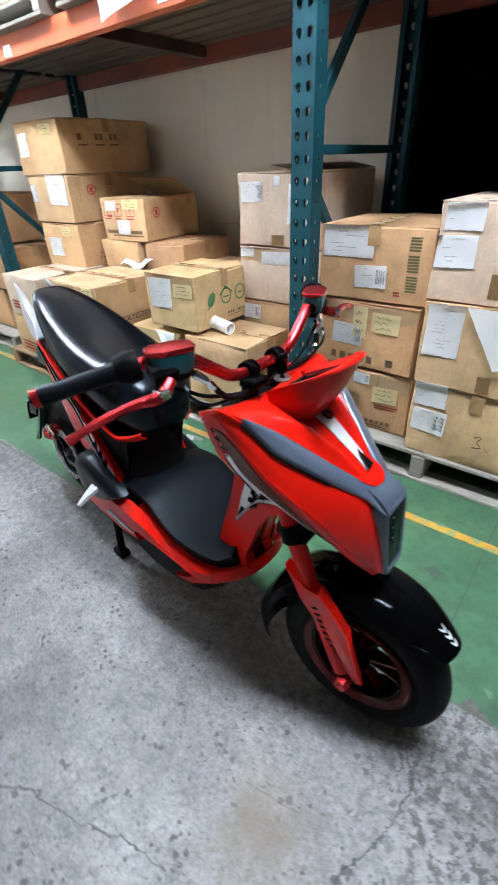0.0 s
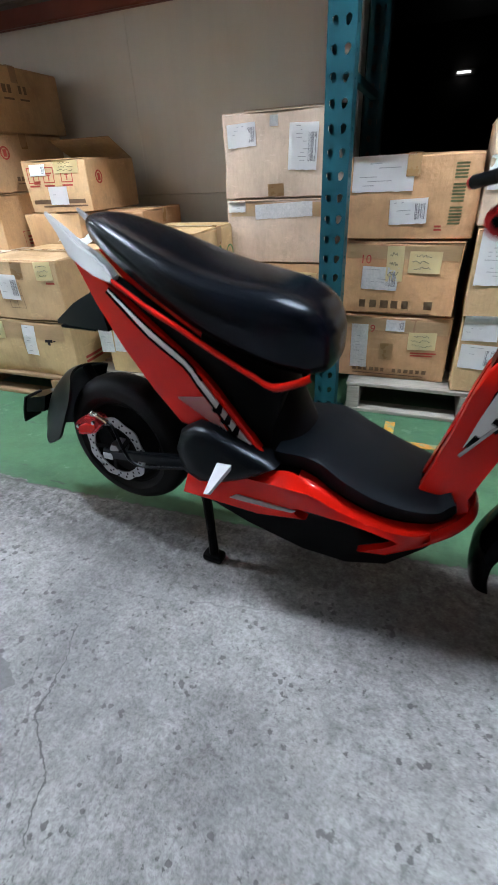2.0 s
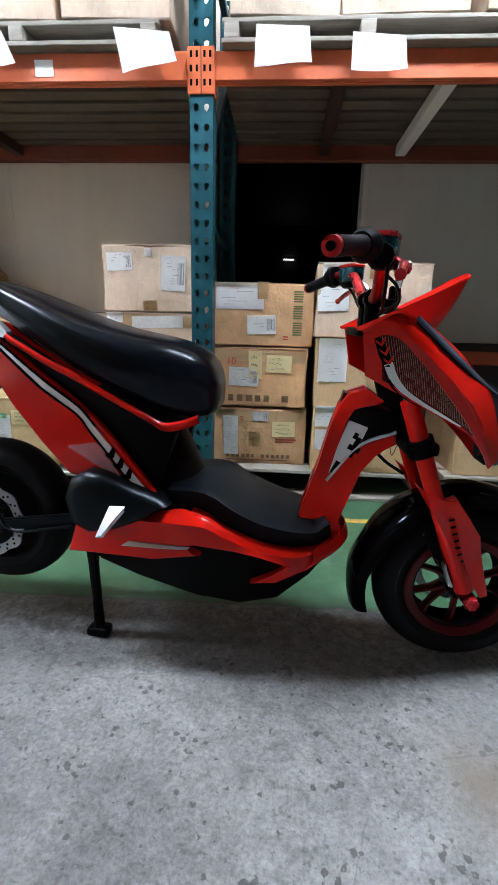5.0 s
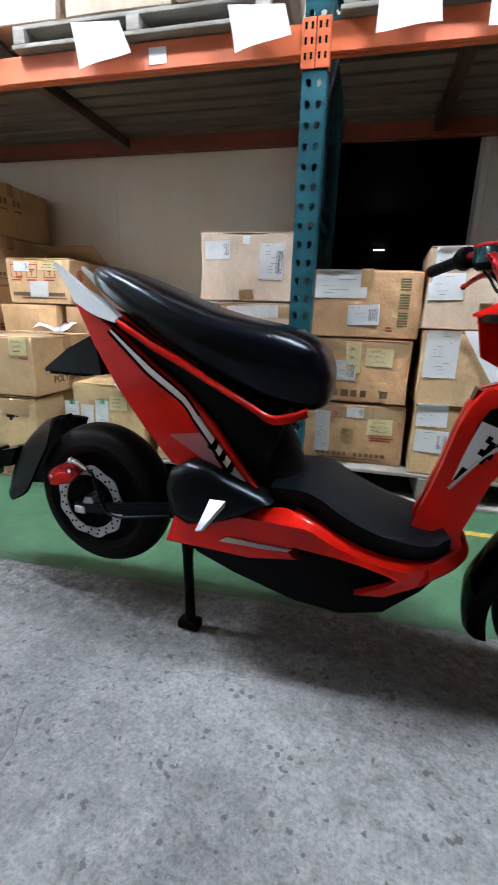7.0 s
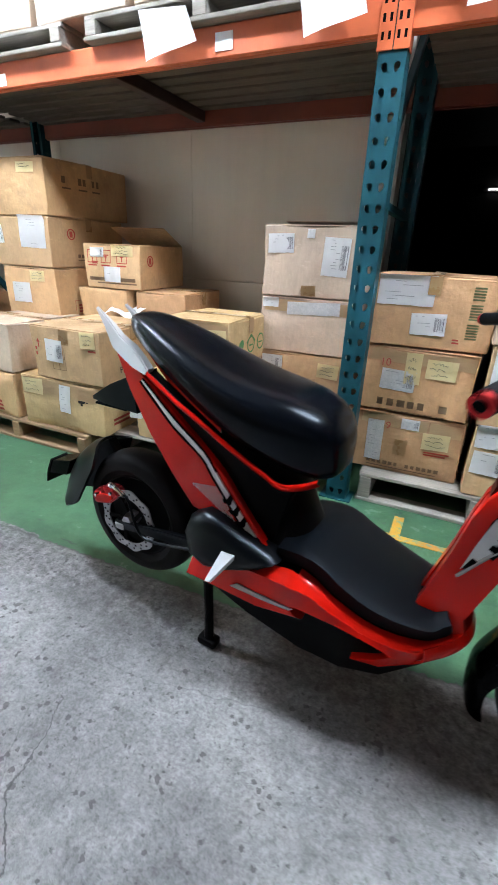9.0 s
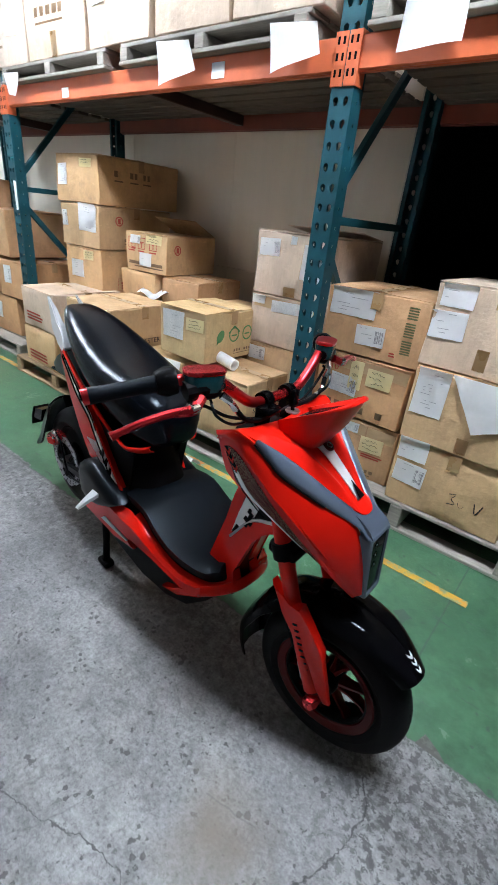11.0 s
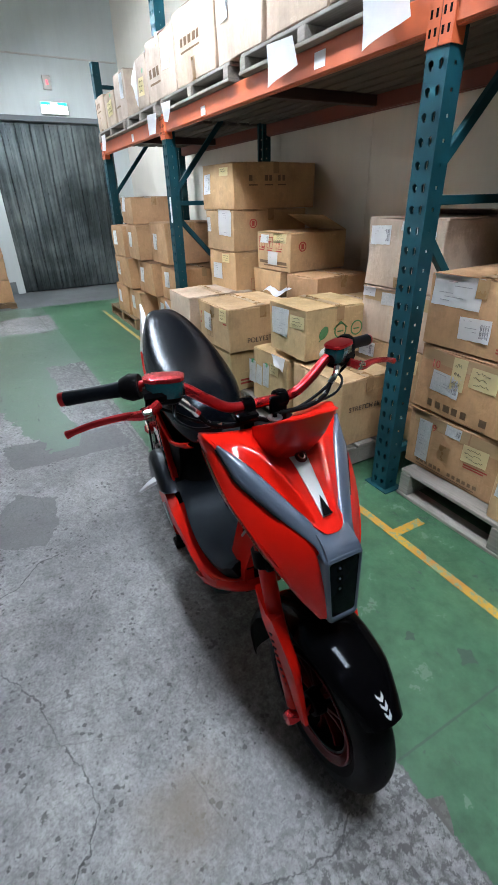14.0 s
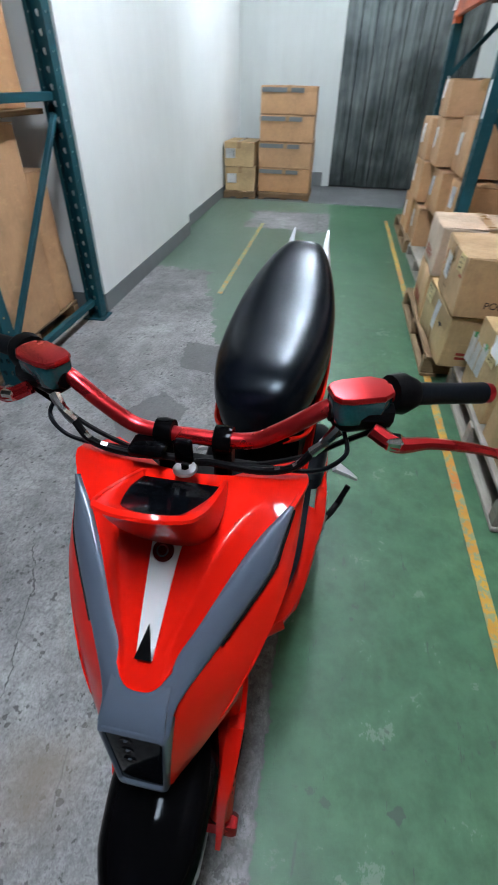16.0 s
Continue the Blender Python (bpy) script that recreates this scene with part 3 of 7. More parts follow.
def plate(points, thick, bevel=0.003, bm=None):
    """A flat or bent outline of points, given thickness across the bike (along y), edges rounded."""
    bm = bm or bmesh.new()
    s = 1 if sum(p[1] for p in points) >= 0 else -1
    outer = [bm.verts.new(p) for p in points]
    inner = [bm.verts.new((p[0], p[1] - s * thick, p[2])) for p in points]
    n = len(points)
    f0, f1 = bm.faces.new(outer), bm.faces.new(inner[::-1])
    for j in range(n):
        bm.faces.new((outer[j], inner[j], inner[(j + 1) % n], outer[(j + 1) % n]))
    if bevel:
        es = [e for e in f0.edges]
        bmesh.ops.bevel(bm, geom=es, offset=bevel, segments=2, affect="EDGES", profile=0.5)
    bmesh.ops.triangulate(bm, faces=[f for f in bm.faces if len(f.verts) > 4])
    return bm


def letters(text, height, mat, parent, m, label="", depth=0.0006):
    """Printed words from the built-in font, as a mesh lying in the plane of m."""
    cu = bpy.data.curves.new("print", "FONT")
    cu.body, cu.size, cu.extrude, cu.align_x, cu.align_y = text, height, depth, "CENTER", "CENTER"
    tmp = bpy.data.objects.new("print", cu)
    me = bpy.data.meshes.new_from_object(tmp)
    bpy.data.objects.remove(tmp)
    bpy.data.curves.remove(cu)
    me.transform(m)
    me.materials.clear()
    me.materials.append(mat)
    ob = new("printed_word", me)
    ob.parent = parent
    if label:
        ob["label"] = label
    return ob


# ---------------------------------------------------------------- the hall
X0, X1, Y0, Y1, H0 = -7.58, 4.6, -7.2, 1.12, 4.6
bm = bmesh.new()
bmesh.ops.create_grid(bm, x_segments=24, y_segments=12, size=0.5)
for v in bm.verts:
    v.co = Vector((X0 - 0.1 + (v.co.x + 0.5) * (X1 - X0 + 0.2), Y0 - 0.1 + (v.co.y + 0.5) * (17.4 - Y0 + 0.1), 0))
ret = bmesh.ops.extrude_face_region(bm, geom=bm.faces[:])
bmesh.ops.translate(bm, vec=(0, 0, -0.12), verts=[e for e in ret["geom"] if isinstance(e, bmesh.types.BMVert)])
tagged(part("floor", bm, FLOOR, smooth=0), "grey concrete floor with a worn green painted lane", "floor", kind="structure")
tagged(part("ceiling", box_bm(X0 - 0.1, X1 + 0.1, Y0 - 0.1, Y1 + 0.12, H0, H0 + 0.1), CEILING, smooth=0), "plain ceiling, darkened to cut bounced light", "ceiling", kind="structure")

# back wall behind the rack: boards with open joints, a dark doorway between them
wall = thing("wall_north", label="beige boarded wall with a dark doorway", category="wall", kind="structure")
edges = [-7.58, -6.36, -5.14, -3.92, -2.7, -1.48, -0.07]
for a, b in zip(edges, edges[1:]):
    part("panel", box_bm(a + 0.0008, b - 0.0008, Y1, Y1 + 0.1, 0.0, 0.93, 0.001), WALL_BEIGE, wall, smooth=0)
    part("panel", box_bm(a + 0.0008, b - 0.0008, Y1, Y1 + 0.1, 0.934, H0, 0.001), WALL_BEIGE, wall, smooth=0)
part("panel", box_bm(-0.07, 0.93, Y1, Y1 + 0.1, 2.42, H0), WALL_BEIGE, wall, smooth=0)
for a, b in ((0.93, 2.15), (2.15, 3.37), (3.37, 4.6)):
    # lower panels reuse the room's near-black colour
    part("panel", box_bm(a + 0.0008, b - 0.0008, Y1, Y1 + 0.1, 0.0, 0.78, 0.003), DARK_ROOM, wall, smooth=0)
    part("panel", box_bm(a + 0.0008, b - 0.0008, Y1, Y1 + 0.1, 0.787, H0, 0.003), WALL_GREY, wall, smooth=0)
part("door_jamb", box_bm(-0.085, -0.055, Y1 - 0.025, Y1 + 0.12, 0, 2.44, 0.003), WALL_GREY, wall, smooth=0)
part("door_jamb", box_bm(0.915, 0.955, Y1 - 0.025, Y1 + 0.12, 0, 2.44, 0.003), WALL_GREY, wall, smooth=0)
dark = thing("wall_dark_room", label="unlit dark room behind the doorway", category="wall", kind="structure")
# room surfaces are coloured almost black so that they read as unlit
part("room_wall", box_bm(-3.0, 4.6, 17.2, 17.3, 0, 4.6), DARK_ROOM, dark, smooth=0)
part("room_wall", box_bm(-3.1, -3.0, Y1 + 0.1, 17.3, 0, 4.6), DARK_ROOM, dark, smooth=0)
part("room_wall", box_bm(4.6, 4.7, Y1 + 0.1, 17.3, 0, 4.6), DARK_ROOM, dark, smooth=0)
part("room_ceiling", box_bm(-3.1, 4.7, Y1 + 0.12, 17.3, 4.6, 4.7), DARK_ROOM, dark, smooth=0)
far_lamp = thing("wall_lamp", (0.55, 17.17, 3.33), 0, "small lit strip lamp far inside the dark room", "lamp")
part("lit_strip", box_bm(-0.2, 0.2, -0.05, 0.0, -0.018, 0.018, 0.006), FAR_GLOW, far_lamp, smooth=0)
part("lamp_base", box_bm(-0.38, 0.38, 0.0, 0.025, -0.08, 0.08, 0.006), DARK_ROOM, far_lamp, smooth=0)

CONDUIT_Z = 3.32
# white wall across the aisle, with a grey painted base; it steps back beside the other rack
wall = thing("wall_south", label="white painted wall with a grey base strip", category="wall", kind="structure")
part("panel", box_bm(-4.1, -1.86, -2.62, -2.46, 0.13, H0), WALL_WHITE, wall, smooth=0)
part("panel", box_bm(X0, -4.1, -2.72, -2.56, 0.13, H0), WALL_WHITE, wall, smooth=0)
part("panel", box_bm(-1.98, -1.86, Y0, -2.62, 0.13, H0), WALL_WHITE, wall, smooth=0)
# added panel out of view; it throws light back at the rack and scooter
part("panel", box_bm(-1.86, X1, Y0 - 0.1, Y0, 0.0, H0), WALL_FAR, wall, smooth=0)
part("baseboard", box_bm(-4.1, -1.855, -2.62, -2.454, 0, 0.13, 0.003), BASE_GREY, wall, smooth=0)
part("baseboard", box_bm(X0, -4.1, -2.72, -2.552, 0, 0.13, 0.003), BASE_GREY, wall, smooth=0)
part("baseboard", box_bm(-1.98, -1.853, Y0, -2.62, 0, 0.13, 0.003), BASE_GREY, wall, smooth=0)
# added end wall out of view, dark to keep the mudguard's reflections black
tagged(part("wall_east", box_bm(X1, X1 + 0.1, Y0 - 0.1, Y1 + 0.1, 0, H0), WALL_DARK, smooth=0), "unseen dark end wall, added to keep reflections dark", "wall", kind="structure")

# end wall with the big steel door
wall = thing("wall_west", label="off-white end wall around a steel door", category="wall", kind="structure")
DY0, DY1, DZ = -1.03, 0.86, 2.5
part("panel", box_bm(X0 - 0.1, X0, -2.72, DY0, 0, H0), WALL_END, wall, smooth=0)
part("panel", box_bm(X0 - 0.1, X0, DY1, Y1 + 0.1, 0, H0), WALL_END, wall, smooth=0)
part("panel", box_bm(X0 - 0.1, X0, DY0, DY1, DZ, H0), WALL_END, wall, smooth=0)
part("baseboard", box_bm(X0, X0 + 0.006, -2.55, DY0 - 0.12, 0, 0.2, 0.002), BASE_GREY, wall, smooth=0)
door = thing("door_1", label="tall grimy ribbed steel sliding door, closed", category="door", kind="structure")
n = 9
for i in range(n):
    a, b = DY0 + (DY1 - DY0) * i / n, DY0 + (DY1 - DY0) * (i + 1) / n
    bm = box_bm(X0 - 0.06, X0 - 0.01, a + 0.004, b - 0.004, 0.015, DZ - 0.01, 0.006)
    box_bm(X0 - 0.02, X0 - 0.002, (a + b) / 2 - 0.03, (a + b) / 2 + 0.03, 0.03, DZ - 0.03, 0.006, bm=bm)
    part("panel", bm, DOOR_STEEL, door, smooth=0)
part("track", box_bm(X0, X0 + 0.07, DY0 - 0.1, DY1 + 0.15, DZ, DZ + 0.07, 0.006), BASE_GREY, door, "dark overhead sliding track")

# lanes painted on the floor
tagged(part("floor_line", box_bm(-5.3, 1.14, -0.233, -0.193, -0.004, 0.003), LINE, smooth=0), "worn yellow-orange line along the rack", "floor line", kind="structure")
tagged(part("floor_line", box_bm(0.355, 0.4, -0.193, -0.03, -0.004, 0.0026), LINE, smooth=0), "short yellow cross mark beside the rack", "floor line", kind="structure")
tagged(part("floor_line", box_bm(-4.8, -2.4, -1.75, -1.71, -0.004, 0.003), LINE_FADED, smooth=0), "faded yellow line along the white wall", "floor line", kind="structure")


# ---------------------------------------------------------------- lamps
def ceiling_light(x, y):
    t = thing("ceiling_light", (x, y, LIGHT_Z), 0, "white three-tube fluorescent ceiling light, lit", "ceiling light", "ceiling lights")
    part("reflector", box_bm(-0.64, 0.64, -0.18, 0.18, 0.045, 0.13, 0.008), FIXTURE, t, smooth=0)
    for sx in (-0.45, 0.45):
        part("hanger_rod", tube([(sx, 0, 0.12), (sx, 0, H0 - LIGHT_Z)], 0.006, 8, 1), FIXTURE, t)
    for y in (-0.105, 0.0, 0.105):
        b = revolve([(0.0, -0.6), (0.0135, -0.6), (0.0135, 0.6), (0.0, 0.6)], 12, "Z", closed=False)
        b.transform(Matrix.Translation((0, y, 0.02)) @ Matrix.Rotation(radians(90), 4, "Y"))
        part("tube", b, TUBE_GLOW, t)
    for sx in (-0.61, 0.61):
        part("end_cap", box_bm(sx - 0.012, sx + 0.012, -0.13, 0.13, -0.002, 0.045, 0.004), FIXTURE, t, smooth=0)


for lx, ly in LIGHT_SPOTS:
    ceiling_light(lx, ly)

tagged(part("conduit", tube([(X0 + 0.012, -2.5, CONDUIT_Z), (X0 + 0.012, 1.1, CONDUIT_Z)], 0.012, 8, 1), WALL_GREY), "thin grey conduit along the end wall", "conduit", kind="structure")
sign = thing("exit_sign", (X0 + 0.002, 0.02, 2.68), 0, "lit green and white exit sign above the steel door", "exit sign")
part("case", box_bm(0, 0.06, -0.2, 0.2, -0.08, 0.08, 0.006), FIXTURE, sign, smooth=0)
part("lit_face", box_bm(0.06, 0.064, -0.19, 0.19, -0.07, 0.035), SIGN_GLOW, sign, smooth=0)
for a, b in ((-0.19, -0.05), (0.05, 0.19)):
    part("green_field", box_bm(0.06, 0.065, a, b, 0.036, 0.07), SIGN_GREEN, sign, smooth=0)
part("lit_face", box_bm(0.06, 0.064, -0.05, 0.05, 0.036, 0.07), SIGN_GLOW, sign, smooth=0)
alarm = thing("alarm_unit", (X0 + 0.002, -0.02, 3.0), 0, "small grey alarm box with a red light", "alarm")
part("case", box_bm(0, 0.05, -0.06, 0.06, -0.09, 0.09, 0.008), WALL_GREY, alarm, smooth=0)
part("lamp", box_bm(0.05, 0.056, -0.012, 0.012, -0.03, 0.03), LED_RED, alarm, smooth=0)


# ---------------------------------------------------------------- pallet rack
PITCH, POST_W, POST_D = 0.075, 0.1, 0.08


def holed_cell(bm, cx, cz, w, h, hole, depth=0.004, flip=False):
    """One cell of a punched plate in the xz plane, with the hole's rim."""
    outer = [(w / 2, h / 2), (0, h / 2), (-w / 2, h / 2), (-w / 2, 0), (-w / 2, -h / 2), (0, -h / 2), (w / 2, -h / 2), (w / 2, 0)]
    o = [bm.verts.new((cx + a, 0, cz + b)) for a, b in outer]
    i = [bm.verts.new((cx + a, 0, cz + b)) for a, b in hole]
    k = [bm.verts.new((cx + a, depth, cz + b)) for a, b in hole]
    for j in range(8):
        l = (j + 1) % 8
        bm.faces.new((o[j], o[l], i[l], i[j]))
        bm.faces.new((i[j], i[l], k[l], k[j]))


def post_mesh(height):
    """A punched channel: face at y = 0, x from 0 to POST_W, open to the back."""
    bm = bmesh.new()
    n = int(height / PITCH)
    for r in range(n):
        z = (r + 0.5) * PITCH
        for cx, s in ((POST_W * 0.27, 1), (POST_W * 0.73, -1)):
            hole = [(0.011, 0.01), (0, 0.0165), (-0.011, 0.01), (-0.0105, 0), (-0.0065 + 0.003 * s, -0.012), (0.003 * s, -0.0165), (0.0065 + 0.003 * s, -0.012), (0.0105, 0)]
            w = POST_W * 0.46
            holed_cell(bm, cx, z, w, PITCH, hole)
    h = n * PITCH
    for a, b in ((0, POST_W * 0.04), (POST_W * 0.5, POST_W * 0.5), (POST_W * 0.96, POST_W)):
        if b > a:
            vs = [bm.verts.new(p) for p in ((a, 0, 0), (b, 0, 0), (b, 0, h), (a, 0, h))]
            bm.faces.new(vs)
    for x, d in ((0.0, 0.003), (POST_W, -0.003)):
        for r in range(n):
            z0, z1, m = r * PITCH, (r + 1) * PITCH, (r + 0.5) * PITCH
            y, q = POST_D / 2, 0.006
            o = [bm.verts.new((x, a, b)) for a, b in ((0, z0), (POST_D, z0), (POST_D, z1), (0, z1))]
            i = [bm.verts.new((x, a, b)) for a, b in ((y - q, m - q), (y + q, m - q), (y + q, m + q), (y - q, m + q))]
            k = [bm.verts.new((x + d, a, b)) for a, b in ((y - q, m - q), (y + q, m - q), (y + q, m + q), (y - q, m + q))]
            for j in range(4):
                l = (j + 1) % 4
                bm.faces.new((o[j], o[l], i[l], i[j]))
                bm.faces.new((i[j], i[l], k[l], k[j]))
        bm.faces.new([bm.verts.new(p) for p in ((x + d, POST_D, 0), (x + d * 8, POST_D, 0), (x + d * 8, POST_D, h), (x + d, POST_D, h))])
    bmesh.ops.remove_doubles(bm, verts=bm.verts, dist=0.0004)
    me = bpy.data.meshes.new("upright_post")
    bm.to_mesh(me)
    bm.free()
    me.materials.append(TEAL_STEEL)
    return me


POST = post_mesh(2.7)
RACK_D = 1.0


def rack_frame(rack, x):
    for y, turn in ((0.0, 0), (RACK_D, 180)):
        ob = new("upright_post", POST)
        ob.parent = rack
        ob.matrix_basis = pose(x if not turn else x + POST_W, y, 0.006, 0, 0, turn)
        part("foot_plate", box_bm(x - 0.03, x + POST_W + 0.03, y - (0.02 if not turn else 0.1), y + (0.1 if not turn else 0.02), 0, 0.006, 0.001), TEAL_STEEL, rack, smooth=0)
    cx = x + POST_W / 2
    for z in (0.2, 1.35, 2.5):
        part("brace", beam_between((cx, 0.07, z), (cx, RACK_D - 0.07, z), 0.035, 0.035, bevel=0.003), TEAL_STEEL, rack, smooth=0)
    for za, zb in ((1.24, 0.3), (1.44, 2.42)):
        part("brace", beam_between((cx + 0.006, 0.06, za), (cx + 0.006, RACK_D - 0.06, za + (zb - za) * 1.0), 0.03, 0.04, bevel=0.003), TEAL_STEEL, rack, smooth=0)


rack = thing("pallet_rack", label="teal and orange steel pallet rack loaded with cartons", category="pallet rack")
UPRIGHTS = [-4.835, -2.777, 0.0, 2.777]
for ux in UPRIGHTS:
    rack_frame(rack, ux)
BZ0, BZ1 = 1.862, 1.972
for a, b in zip(UPRIGHTS, UPRIGHTS[1:]):
    for y, s in ((0.0, 1), (RACK_D, -1)):
        bm = box_bm(a + POST_W + 0.003, b - 0.003, min(y, y + s * 0.05), max(y, y + s * 0.05), BZ0, BZ1, 0.006)
        box_bm(a + POST_W + 0.003, b - 0.003, min(y + s * 0.012, y + s * 0.03), max(y + s * 0.012, y + s * 0.03), BZ0 - 0.004, BZ0, bm=bm)
        part("beam", bm, ORANGE_STEEL if s > 0 else REAR_STEEL, rack, "orange box beam with scuffed paint" if s > 0 else "orange rear beam, coloured darker for the shade under the deck", smooth=0)
    for cx in {-4.835: (-3.75,), -2.777: (-1.3,), 0.0: (0.64, 1.1, 2.1)}[a]:
        pale = cx == 1.1
        bm = box_bm(cx - 0.03, cx + 0.03, 0.05, RACK_D - 0.05, 1.885, 1.945, 0.004)
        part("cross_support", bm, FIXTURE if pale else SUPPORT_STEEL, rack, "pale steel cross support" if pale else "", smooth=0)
    for i in range(8):
        y = 0.07 + i * (RACK_D - 0.14) / 7
        part("deck_board", box_bm(a + POST_W + 0.02, b - 0.02, y - 0.045, y + 0.045, 1.946, 1.966, 0.003), DECK_WOOD, rack, smooth=0)
slot_me = bpy.data.meshes.new("slot")
slot = box_bm(-0.005, 0.005, -0.0075, -0.004, 0, 0.024)
slot.to_mesh(slot_me)
slot.free()
slot_me.materials.append(BLACK_MATT)
for ux in UPRIGHTS:
    for half in (0, 1):
        x = ux - 0.004 if half == 0 else ux + POST_W / 2 + 0.002
        bm = box_bm(x, x + POST_W / 2 + 0.002, -0.007, -0.001, 1.815, 1.985, 0.002)
        sx = ux - 0.007 if half == 0 else ux + POST_W + 0.002
        box_bm(sx, sx + 0.005, -0.007, 0.055, 1.815, 1.985, 0.001, bm=bm)
        c = part("connector", bm, ORANGE_STEEL, rack, "orange hooked beam connector", smooth=0)
        for k in range(3):
            for sx in (-0.012, 0.012):
                s = new("hook_slot", slot_me)
                s.parent = c
                s.location = (x + POST_W / 4 + sx, 0, 1.845 + k * 0.05)

tagged(part("beam", box_bm(0.98, 2.6, 1.02, 1.06, 0.645, 0.735, 0.006), ORANGE_STEEL, smooth=0), "spare orange steel beam against the wall", "beam")


# ---------------------------------------------------------------- pallets
def pallet(x0, x1, y0, y1, z0, h, wood, label, boards=7, group="pallets"):
    w, d = x1 - x0, y1 - y0
    t = thing("pallet", ((x0 + x1) / 2, (y0 + y1) / 2, z0), 0, label, "pallet", group)
    for i in range(boards):
        y = -d / 2 + d * (i + 0.5) / boards
        hw = d / boards * 0.42
        j = random.uniform(-0.006, 0.006)
        part("top_board", box_bm(-w / 2 + j, w / 2 + j, y - hw, y + hw, h - 0.018, h, 0.003), wood, t, smooth=0)
    for x in (-w / 2 + 0.04, 0, w / 2 - 0.04):
        part("stringer", box_bm(x - 0.03, x + 0.03, -d / 2 + 0.004, d / 2 - 0.004, 0.018, h - 0.018, 0.003), wood, t, smooth=0)
    for y in (-d / 2 + 0.05, 0, d / 2 - 0.05):
        part("bottom_board", box_bm(-w / 2, w / 2, y - 0.048, y + 0.048, 0, 0.018, 0.003), wood, t, smooth=0)
    return t


pallet(0.14, 1.24, 0.04, 0.98, 0.0, 0.15, WOOD_GREY, "weathered grey wooden pallet under stacked cartons")
pallet(1.3, 2.4, 0.06, 0.98, 0.0, 0.15, WOOD_GREY, "weathered grey wooden pallet beside another")
pallet(-1.28, -0.16, -0.13, 0.92, 0.0, 0.14, WOOD_GREY, "low grey wooden pallet holding cartons")
pallet(-2.52, -1.36, -0.26, 0.85, 0.0, 0.13, WOOD_BROWN, "worn wooden pallet under yellowed cartons")
pallet(-3.9, -2.78, -0.1, 0.95, 0.0, 0.12, WOOD_GREY, "empty-edged wooden pallet in the far bay")
pallet(-5.15, -3.95, -0.13, 0.95, 0.0, 0.12, WOOD_BROWN, "dark wooden pallet under stacked brown cartons")
for a, b in ((-4.72, -3.62), (-3.56, -2.72), (-2.62, -1.44), (-1.31, -0.12), (0.14, 1.3), (1.38, 2.6)):
    pallet(a, b, -0.05, 0.95, 1.973, 0.092, WOOD_GREY, "grey wooden pallet on the rack's beams", 6)
pallet(-6.95, -6.25, -2.03, -1.27, 0.0, 0.09, WOOD_BROWN, "brown wooden pallet against the white wall", 5)
pallet(-6.9, -6.2, -2.54, -2.06, 0.0, 0.09, WOOD_BROWN, "small brown wooden pallet against the white wall", 4)


# ---------------------------------------------------------------- cartons
NOTE_MAT = {"paper": PAPER, "yellow": YELLOW_PAPER, "sleeve": SLEEVE, "tape": TAPE, "clear": CLEAR_TAPE, "green": GREEN_TAPE, "stamp": OLIVE_INK, "stampw": BROWN_INK, "red": RED_INK}
NOTE_NAME = {"paper": "paper_label", "yellow": "yellow_note", "sleeve": "clear_sleeve", "tape": "tape_patch", "clear": "clear_tape", "green": "sticker", "stamp": "printed_bar", "stampw": "printed_bar", "red": "printed_bar"}


SHELLS = {}


def lay(parent, bm, y, side):
    """Drapes a print or paper over the carton's uneven face, whose nominal depth is y."""
    shell = SHELLS[parent.name]
    for v in bm.verts:
        if side == "front":
            hit = shell.ray_cast(Vector((v.co.x, y - 0.3, v.co.z)), Vector((0, 1, 0)))[0]
            if hit is not None and abs(hit.y - y) < 0.04:
                v.co.y += hit.y - y
        else:
            hit = shell.ray_cast(Vector((y + 0.3, v.co.y, v.co.z)), Vector((-1, 0, 0)))[0]
            if hit is not None and abs(hit.x - y) < 0.04:
                v.co.x += hit.x - y
    return bm


def on_face(xc, zc, y, side, tilt=0.0):
    return pose(xc, y, zc, 0, tilt, 0) if side == "front" else pose(y, xc, zc, tilt, 0, 90)


def ribbon(x0, x1, z0, z1, depth=0.0012, bm=None):
    """A thin strip of ink, cut along its length so that it can bend."""
    bm = bm or bmesh.new()
    n = max(1, int((x1 - x0) / 0.03))
    low = [bm.verts.new((x0 + (x1 - x0) * i / n, -depth, z0)) for i in range(n + 1)]
    top = [bm.verts.new((x0 + (x1 - x0) * i / n, -depth, z1)) for i in range(n + 1)]
    fs = [bm.faces.new((low[i], low[i + 1], top[i + 1], top[i])) for i in range(n)]
    bmesh.ops.solidify(bm, geom=fs, thickness=0.0003)
    return bm


def printed(parent, bm, mat, name, xc, zc, y, side):
    bm.transform(on_face(xc, zc, y, side))
    return part(name, lay(parent, bm, y, side), mat, parent, smooth=0)


